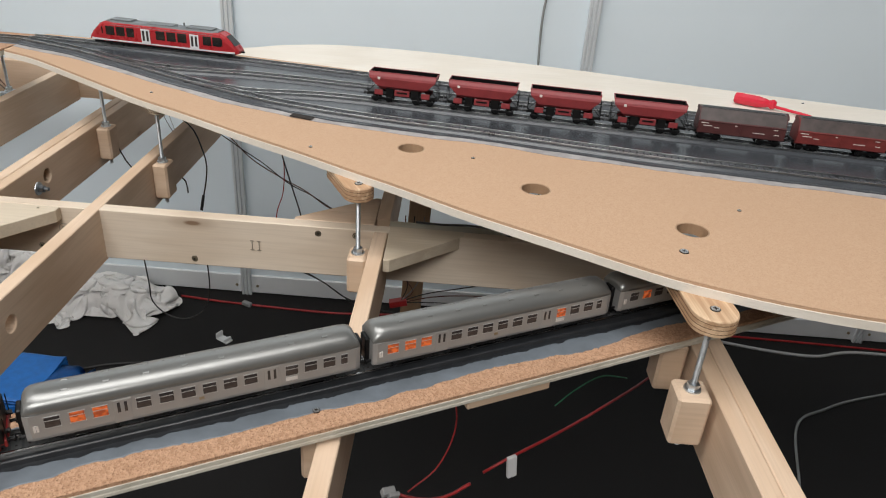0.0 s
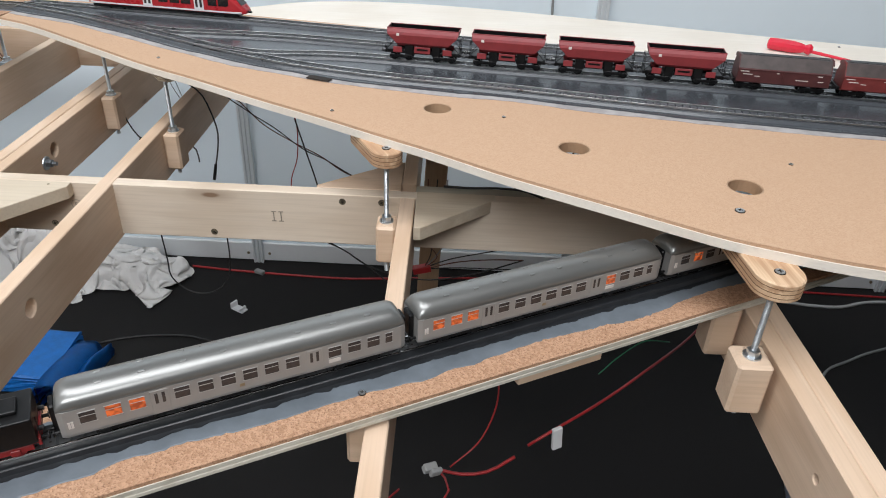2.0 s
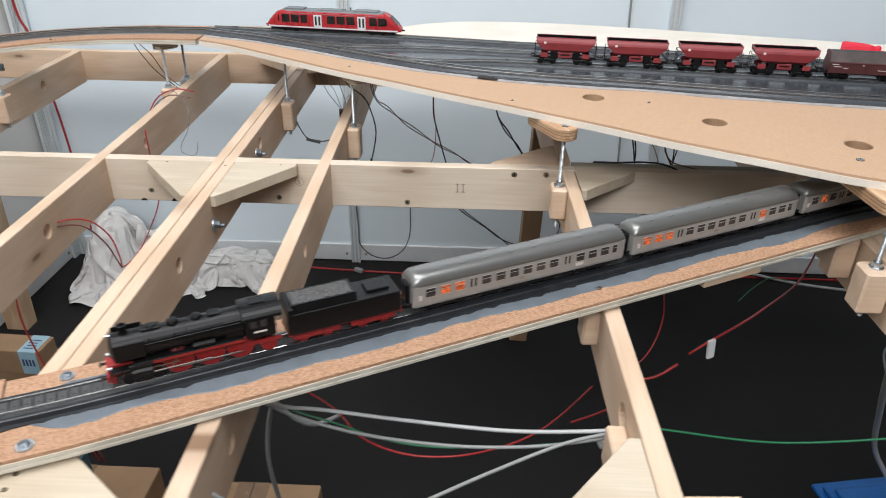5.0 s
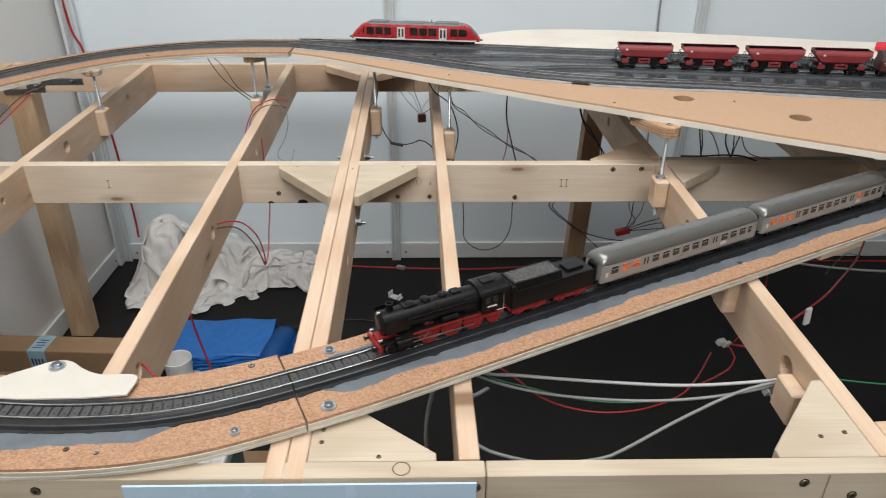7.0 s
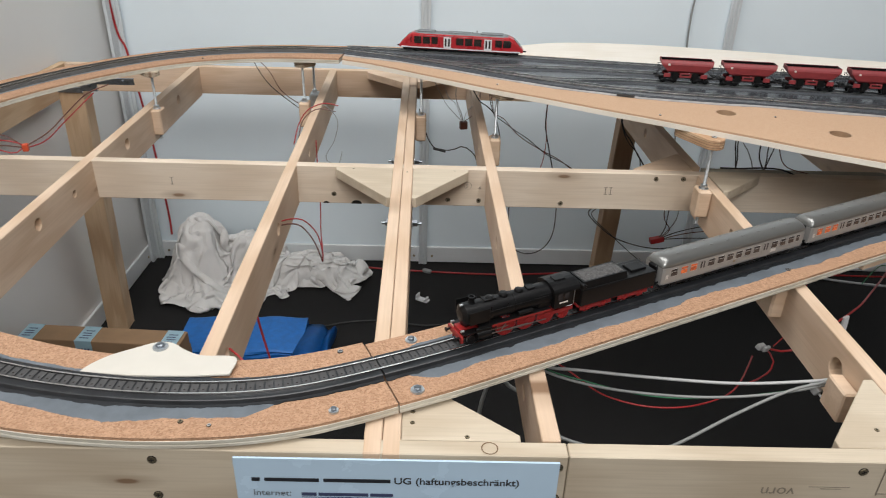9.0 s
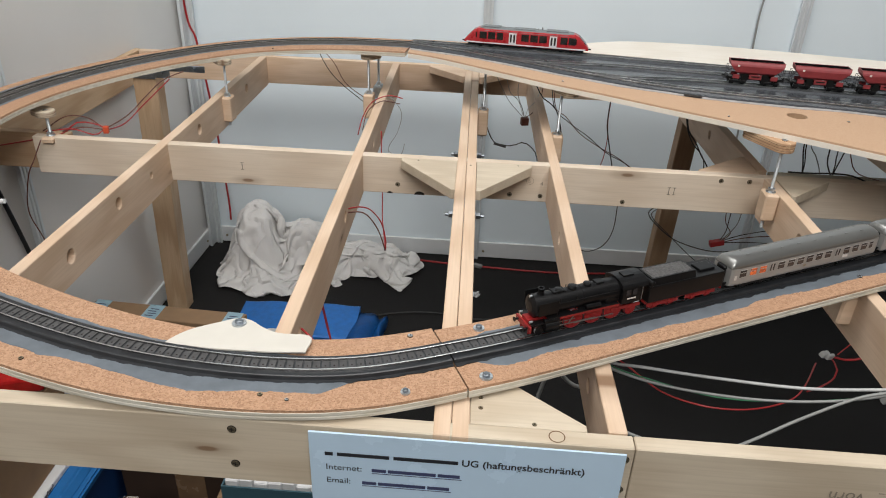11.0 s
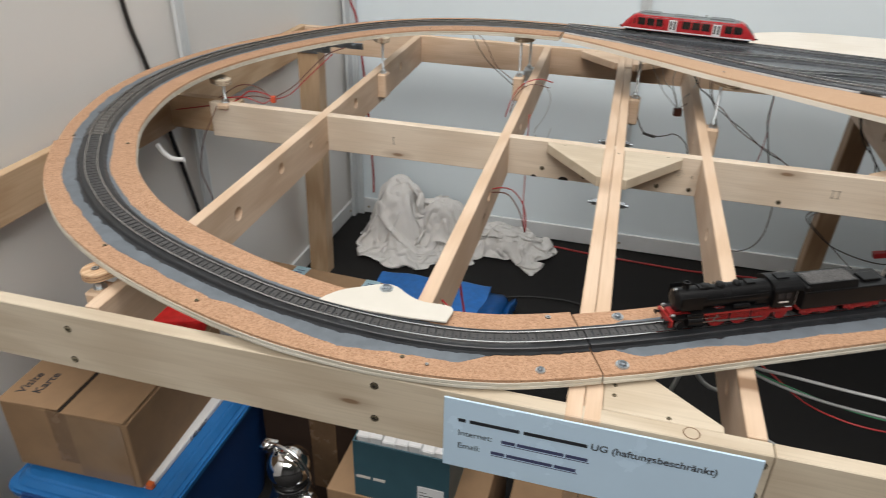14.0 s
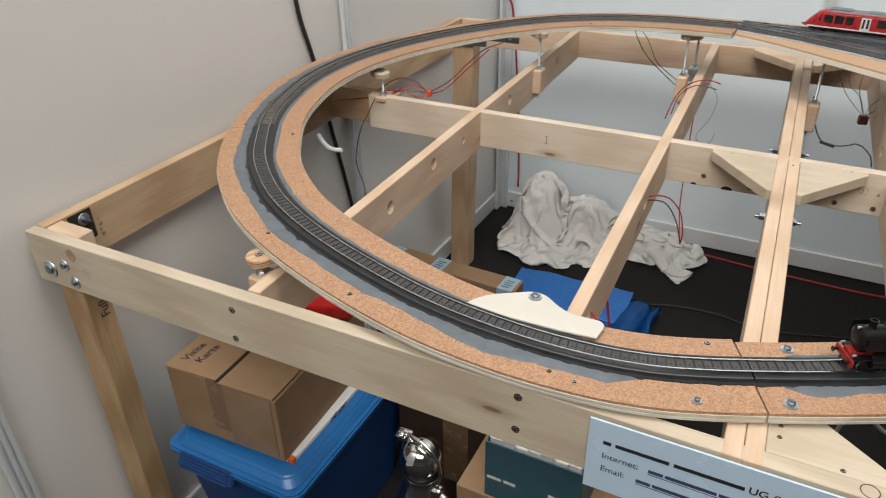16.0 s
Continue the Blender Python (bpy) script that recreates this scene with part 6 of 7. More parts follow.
for c, w, h, lean in ((-0.572, 0.100, 0.072, 0.010), (-0.566, 0.074, 0.062, 0.014), (-0.560, 0.050, 0.050, 0.012), (-0.553, 0.026, 0.036, 0.008), (-0.528, 0.036, 0.058, 0.016)):
    bm = bmesh.new()
    prof = []
    for i in range(25):
        a = math.pi * i / 24
        prof.append((c - 0.5 * w * math.cos(a) * (1 - 0.25 * math.sin(a)) + lean * math.sin(a), 0.0015 + h * math.sin(a) ** 0.7))
    rows = []
    for y in (1.085, 1.10, 1.14, 1.18, 1.22, 1.26, 1.29):
        low = 1 - 0.35 * max(0, (y - 1.20) / 0.09)
        rows.append([bm.verts.new((x + 0.005 * math.sin(y * 33 + c * 90), y + 0.004 * math.sin(i * 0.6 + c * 70), max(0.0015, z * low))) for i, (x, z) in enumerate(prof)])
    for a, b in zip(rows, rows[1:]):
        for i in range(len(prof) - 1):
            bm.faces.new((a[i], a[i + 1], b[i + 1], b[i]))
    bmesh.ops.solidify(bm, geom=bm.faces, thickness=0.0014)
    part("fold", bm, BLUE_BAG, bag, "upright fold of the bag", smooth=True)

# crumpled cloth on the carpet: a square of cotton let fall over a heap
def heap(x, y):
    """The hidden core of the heap: a tall lump, a lower saddle and a long flat tail."""
    tall = 0.200 * np.exp(-((x + 1.005) / 0.090) ** 4 - ((y - 1.645) / 0.10) ** 4)
    saddle = 0.135 * np.exp(-((x + 0.845) / 0.095) ** 4 - ((y - 1.675) / 0.075) ** 4)
    tail = 0.075 * np.exp(-((x + 0.645) / 0.165) ** 4 - ((y - 1.655) / 0.070) ** 4)
    tongue = 0.045 * np.exp(-((x + 0.965) / 0.045) ** 2 - ((y - 1.50) / 0.07) ** 2)
    core = np.maximum(np.maximum(tall, saddle), np.maximum(tail, tongue))
    warp = 0.03 * np.sin(23 * x + 31 * y) + 0.02 * np.sin(41 * y - 17 * x)
    ridge = 0.6 * np.abs(np.sin(38 * (x + 0.5 * y + warp))) + 0.5 * np.abs(np.sin(46 * (0.3 * x - y + warp) + 1.0)) - 0.55
    return core + 0.030 * ridge * np.minimum(1, core / 0.05) * (x < -0.60) + 0.004 * ridge * np.minimum(1, core / 0.05)


def drape(nu, nv, step, fall):
    rng = np.random.RandomState(11)
    u, v = np.meshgrid(np.linspace(0, 1, nu), np.linspace(0, 1, nv), indexing="ij")
    x = -1.135 + 0.675 * u
    y = 1.515 + 0.07 * np.minimum(1, np.maximum(0, (x + 0.84) / 0.14)) * (1 - v) + 0.225 * v - 0.135 * np.exp(-((x + 0.965) / 0.075) ** 2) * (1 - v)
    p = np.stack([x, y, heap(x, y) + 0.02], -1)
    for k in range(34):
        f = rng.uniform(10, 60, 2) * rng.choice([-1, 1], 2)
        p += 0.0070 * rng.normal(size=3) * np.sin(x * f[0] + y * f[1] + rng.uniform(0, 7))[..., None]
    old = p.copy()
    links = []
    for du, dv, stiff in ((1, 0, 0.5), (0, 1, 0.5), (1, 1, 0.25), (1, -1, 0.25), (3, 0, 0.09), (0, 3, 0.09), (6, 0, 0.03), (0, 6, 0.03)):
        one = (slice(0, nu - du), slice(max(0, -dv), nv - max(0, dv)))
        two = (slice(du, nu), slice(max(0, dv), nv - max(0, -dv)))
        links.append((one, two, math.hypot(du, dv) * step, stiff))
    for i in range(fall):
        speed = (p - old) * 0.9
        old = p.copy()
        p = p + speed
        p[..., 2] -= 0.0006
        for one, two, rest, stiff in links * 2:
            d = p[two] - p[one]
            n = np.sqrt((d * d).sum(-1, keepdims=True)) + 1e-9
            c = d * (0.5 * stiff * (n - rest) / n)
            p[one] += c
            p[two] -= c
        g = heap(p[..., 0], p[..., 1]) + 0.004
        low = p[..., 2] < g
        p[..., 2] = np.maximum(p[..., 2], g)
        p[..., 1] = np.minimum(p[..., 1], 1.756)
        p[..., 0] = np.maximum(p[..., 0], -1.165)
        p[low, :2] += (old[low, :2] - p[low, :2]) * 0.85
        old[low, 2] = p[low, 2]
    return p


sheet = drape(124, 86, 0.0086, 130)
for i in range(2):
    sheet[1:-1, 1:-1] = 0.5 * sheet[1:-1, 1:-1] + 0.125 * (sheet[:-2, 1:-1] + sheet[2:, 1:-1] + sheet[1:-1, :-2] + sheet[1:-1, 2:])
# sharp crumple folds pressed into the cloth, along its normals
along, across = np.gradient(sheet, axis=0), np.gradient(sheet, axis=1)
out = np.cross(along, across)
out /= np.sqrt((out * out).sum(-1, keepdims=True)) + 1e-9
cu, cv = np.meshgrid(np.arange(124) * 0.0086, np.arange(86) * 0.0086, indexing="ij")
rng = np.random.RandomState(5)
crush = np.zeros_like(cu)
for k in range(9):
    a, long, bend = rng.uniform(0, math.pi), rng.uniform(0.10, 0.26), rng.uniform(2, 9, 2)
    d = cu * math.cos(a) + cv * math.sin(a) + 0.020 * np.sin(bend[0] * cu + bend[1] * cv + k)
    patch = 0.5 + 0.5 * np.sin(bend[1] * cu - bend[0] * cv + 2.1 * k)
    crush += 0.040 * long * patch * (1 - 0.75 * np.clip((cu - 0.50) / 0.2, 0, 1)) * (2 * np.abs((d / long + rng.uniform()) % 1.0 - 0.5) - 0.5)
sheet = sheet + out * crush[..., None]
sheet[..., 2] = np.maximum(sheet[..., 2], 0.004)
sheet[..., 1] = np.minimum(sheet[..., 1], 1.757)
cloth = bmesh.new()
grid = [[cloth.verts.new(sheet[i, j]) for j in range(sheet.shape[1])] for i in range(sheet.shape[0])]
for i in range(len(grid) - 1):
    for j in range(len(grid[0]) - 1):
        cloth.faces.new((grid[i][j], grid[i + 1][j], grid[i + 1][j + 1], grid[i][j + 1]))
bmesh.ops.recalc_face_normals(cloth, faces=cloth.faces)
cloth_ob = part("crumpled_cloth", cloth, CLOTH, smooth=True)
tagged(cloth_ob, "crumpled white cotton cloth heaped on the black carpet", "cloth")

# small white clip on the carpet
clip = bmesh.new()
add_box(clip, -0.022, 0.022, -0.012, 0.012, 0.0, 0.004, 0.001)
add_box(clip, -0.022, -0.017, -0.012, 0.012, 0.003, 0.020, 0.001)
add_box(clip, 0.010, 0.016, -0.012, 0.012, 0.003, 0.013, 0.001)
clip_ob = part("cable_clip", clip, PAPER, m=pose(-0.243, 1.512, 0.0, 0, 0, -30))
tagged(clip_ob, "small white plastic cable clip lying on the carpet", "cable clip")

# red screwdriver on the bare plywood
driver = thing("screwdriver", (0.925, 1.08, ZU - 0.0035), "red mains tester screwdriver lying on bare plywood", "screwdriver")
m = pose(0.862, 1.116, ZU - 0.0035 + 0.0105, 0, 90, -29)
bm = bmesh.new()
lathe(bm, [(0.006, 0.0), (0.0092, 0.002), (0.0100, 0.010), (0.0098, 0.040), (0.0080, 0.052), (0.0062, 0.058), (0.0086, 0.063), (0.0086, 0.066), (0.0050, 0.070)], 12, m)
part("handle", bm, RED_PLASTIC, driver, "translucent red handle")
bm = bmesh.new()
add_cyl(bm, m @ Vector((0.003, 0, 0.069)), m @ Vector((0.0075, 0, 0.128)), 0.0027, 0.0024, 12)
part("sleeve", bm, RED_PLASTIC, driver, "red insulated shaft")
bm = bmesh.new()
add_cyl(bm, m @ Vector((0.0075, 0, 0.127)), m @ Vector((0.0082, 0, 0.150)), 0.0016, 0.0012, 10)
part("blade", bm, STEEL, driver, "steel blade tip")

# ---- cables and wires ----
RED_WIRE = plain("red_wire", (0.36, 0.020, 0.022), 0.4, vary=0.15, scale=60)
BLACK_WIRE = plain("black_wire", (0.018, 0.017, 0.017), 0.45, vary=0.2, scale=60)
BROWN_WIRE = plain("brown_wire", (0.13, 0.045, 0.030), 0.45, vary=0.2, scale=60)
GREY_WIRE = plain("grey_cable", (0.25, 0.26, 0.255), 0.5, vary=0.08, scale=60)
WHITE_WIRE = plain("white_cable", (0.43, 0.44, 0.44), 0.5, vary=0.06, scale=60)
GREEN_WIRE = plain("green_wire", (0.020, 0.16, 0.070), 0.45, vary=0.1, scale=60)


def cable(points, r, mat, label, name="cable", category="cable", group=""):
    bm = bmesh.new()
    tube(bm, points, r, 8 if r > 0.0012 else 6, 0.014 if r > 0.0012 else 0.010)
    ob = part(name, bm, mat, smooth=True)
    return tagged(ob, label, category, group)


# along the walls and the floor
cable([(-0.444, 1.72, 0.003), (-0.3, 1.705, 0.003), (0, 1.69, 0.003), (0.153, 1.7, 0.003), (0.431, 1.725, 0.003), (0.861, 1.735, 0.003), (1.435, 1.735, 0.003), (2.488, 1.7, 0.003)], 0.0035, RED_WIRE, "red cable lying on the carpet along the wall")
cable([(-1.222, 1.755, 1.9), (-1.220, 1.757, 0.93), (-1.193, 1.757, 0.75), (-1.176, 1.757, 0.60), (-1.162, 1.757, 0.44), (-1.145, 1.745, 0.20), (-1.135, 1.72, 0.12)], 0.0035, RED_WIRE, "red cable hanging down the wall corner")
cable([(-1.246, 0.60, 1.7), (-1.246, 0.65, 1.15), (-1.246, 0.672, 1.01), (-1.246, 0.684, 0.94), (-1.246, 0.713, 0.848), (-1.245, 0.750, 0.68), (-1.244, 0.801, 0.462), (-1.24, 0.84, 0.20)], 0.0048, BLACK_WIRE, "black power cable hanging down the side wall")
cable([(0.700, 0.430, 0.76), (0.752, 0.500, 0.58), (0.865, 0.640, 0.38), (0.990, 0.780, 0.16), (1.060, 0.800, 0.055)], 0.0055, WHITE_WIRE, "flat white cable hanging behind a cross beam")
cable([(1.244, 1.1, 0.003), (1.33, 1.332, 0.003), (1.435, 1.41, 0.003), (1.589, 1.48, 0.003), (2.01, 1.62, 0.003)], 0.0035, GREY_WIRE, "grey cable lying on the black carpet")
cable([(1.053, 1.75, 0.02), (1.244, 1.7, 0.004), (1.493, 1.66, 0.004), (1.675, 1.7, 0.004), (2.105, 1.68, 0.004)], 0.005, WHITE_WIRE, "white cable along the foot of the wall")
cable([(0.574, 1.772, 1.6), (0.589, 1.77, 1.1), (0.574, 1.77, 0.9), (0.589, 1.768, 0.62), (0.603, 1.765, 0.3)], 0.003, GREY_WIRE, "thin grey cable hanging on the wall")
cable([(-0.62, 1.3, 0.003), (-0.5, 1.36, 0.003), (-0.36, 1.38, 0.003), (-0.2, 1.36, 0.003), (0.1, 1.45, 0.003), (0.383, 1.52, 0.003)], 0.003, BLACK_WIRE, "black cable on the black carpet")

tagged(part("cable_clip", box(-0.016, 0.016, -0.008, 0.008, 0.0, 0.012, 0.002), GREY_WIRE, m=pose(-0.232, 1.700, 0.0, 0, 0, -25)), "small grey plastic clip on the red floor cable", "cable clip")

# cables slung through the holes of the cross beams
for pts, r, mat, label in (
    ([(-0.098, 0.215, 0.745), (-0.064, 0.209, 0.727), (-0.02, 0.215, 0.718), (0.068, 0.207, 0.715), (0.173, 0.193, 0.719), (0.258, 0.18, 0.735), (0.297, 0.176, 0.745)], 0.0021, WHITE_WIRE, "white cable slung between two cross beams"),
    ([(-0.098, 0.215, 0.735), (-0.055, 0.213, 0.712), (0.003, 0.205, 0.7), (0.066, 0.194, 0.699), (0.137, 0.188, 0.7), (0.209, 0.184, 0.709), (0.27, 0.177, 0.73), (0.297, 0.175, 0.743)], 0.0019, GREY_WIRE, "grey cable slung between two cross beams"),
    ([(-0.09, 0.07, 0.755), (-0.062, 0.07, 0.735), (-0.006, 0.075, 0.715), (0.05, 0.086, 0.709), (0.08, 0.098, 0.71), (0.155, 0.14, 0.715), (0.23, 0.17, 0.728), (0.28, 0.174, 0.74), (0.297, 0.174, 0.742)], 0.0019, GREY_WIRE, "grey cable slung low between two cross beams"),
    ([(-0.1, 0.22, 0.735), (-0.05, 0.222, 0.708), (-0.007, 0.217, 0.698), (0.047, 0.197, 0.697), (0.102, 0.189, 0.697), (0.175, 0.188, 0.702), (0.254, 0.182, 0.722), (0.297, 0.178, 0.744), (0.45, 0.19, 0.72), (0.645, 0.2, 0.735)], 0.001, GREEN_WIRE, "thin green wire slung between cross beams"),
    ([(-0.1, 0.262, 0.735), (-0.025, 0.266, 0.68), (0.014, 0.23, 0.67), (0.054, 0.208, 0.67), (0.097, 0.203, 0.669), (0.144, 0.213, 0.667), (0.198, 0.25, 0.655), (0.244, 0.31, 0.635), (0.3, 0.4, 0.61)], 0.0012, RED_WIRE, "thin red wire under the ramp board"),
    ([(0.339, 0.438, 0.6), (0.367, 0.439, 0.593), (0.396, 0.439, 0.6), (0.423, 0.444, 0.619)], 0.0019, RED_WIRE, "pair of red wires with a connector"),
    ([(0.339, 0.44, 0.599), (0.353, 0.43, 0.583), (0.343, 0.413, 0.573), (0.305, 0.373, 0.587), (0.266, 0.338, 0.602)], 0.0014, RED_WIRE, "red wire hanging from a connector"),
    ([(0.353, 0.441, 0.601), (0.386, 0.46, 0.627), (0.402, 0.478, 0.677), (0.388, 0.478, 0.75)], 0.0010, RED_WIRE, "thin red wire hanging under the yard board"),
    ([(0.436, 0.447, 0.634), (0.466, 0.459, 0.649), (0.52, 0.508, 0.642), (0.592, 0.593, 0.617), (0.703, 0.723, 0.592), (0.774, 0.818, 0.617)], 0.0017, RED_WIRE, "bundle of red wires under the yard board"),
    ([(0.518, 0.52, 0.677), (0.544, 0.543, 0.685), (0.582, 0.578, 0.682), (0.62, 0.598, 0.667)], 0.0008, GREEN_WIRE, "short green wire under the yard board"),
    ([(-0.085, 0.3, 0.72), (-0.1, 0.33, 0.66), (-0.125, 0.345, 0.58), (-0.135, 0.35, 0.5), (-0.13, 0.36, 0.4)], 0.0032, GREY_WIRE, "grey cable hanging under the ramp board"),
    ([(-0.105, 0.3, 0.71), (-0.115, 0.32, 0.66), (-0.1, 0.34, 0.6), (-0.07, 0.35, 0.57), (-0.04, 0.38, 0.56)], 0.0032, GREY_WIRE, "grey cable looped under the ramp board"),
):
    cable(pts, r, mat, label)
tag_ob = part("cable_tag", box(-0.0058, 0.0058, -0.0024, 0.0024, -0.027, 0.004, 0.0008), PAPER, m=pose(0.467, 0.456, 0.649, 0, -6, 25))
tagged(tag_ob, "white paper cable tag on a red wire bundle", "cable tag")
bm = bmesh.new()
add_box(bm, -0.008, 0.008, -0.0045, 0.0045, -0.0045, 0.0045, 0.001)
add_box(bm, -0.003, 0.010, -0.010, -0.0045, -0.003, 0.008, 0.001)
tagged(part("wire_connector", bm, WHITE_WIRE, m=pose(0.331, 0.438, 0.602, 20, 10, 30)), "white plastic wire connector with red wires", "connector")

bm = bmesh.new()
add_box(bm, -0.005, 0.005, -0.004, 0.004, -0.005, 0.005, 0.0012)
add_box(bm, -0.0015, 0.0015, -0.014, 0.012, -0.0012, 0.0012, 0.0004)
tagged(part("cable_tie", bm, WHITE_WIRE, m=pose(0.268, 0.178, 0.722, 25, 10, 30)), "white cable tie round grey cables", "cable tie")

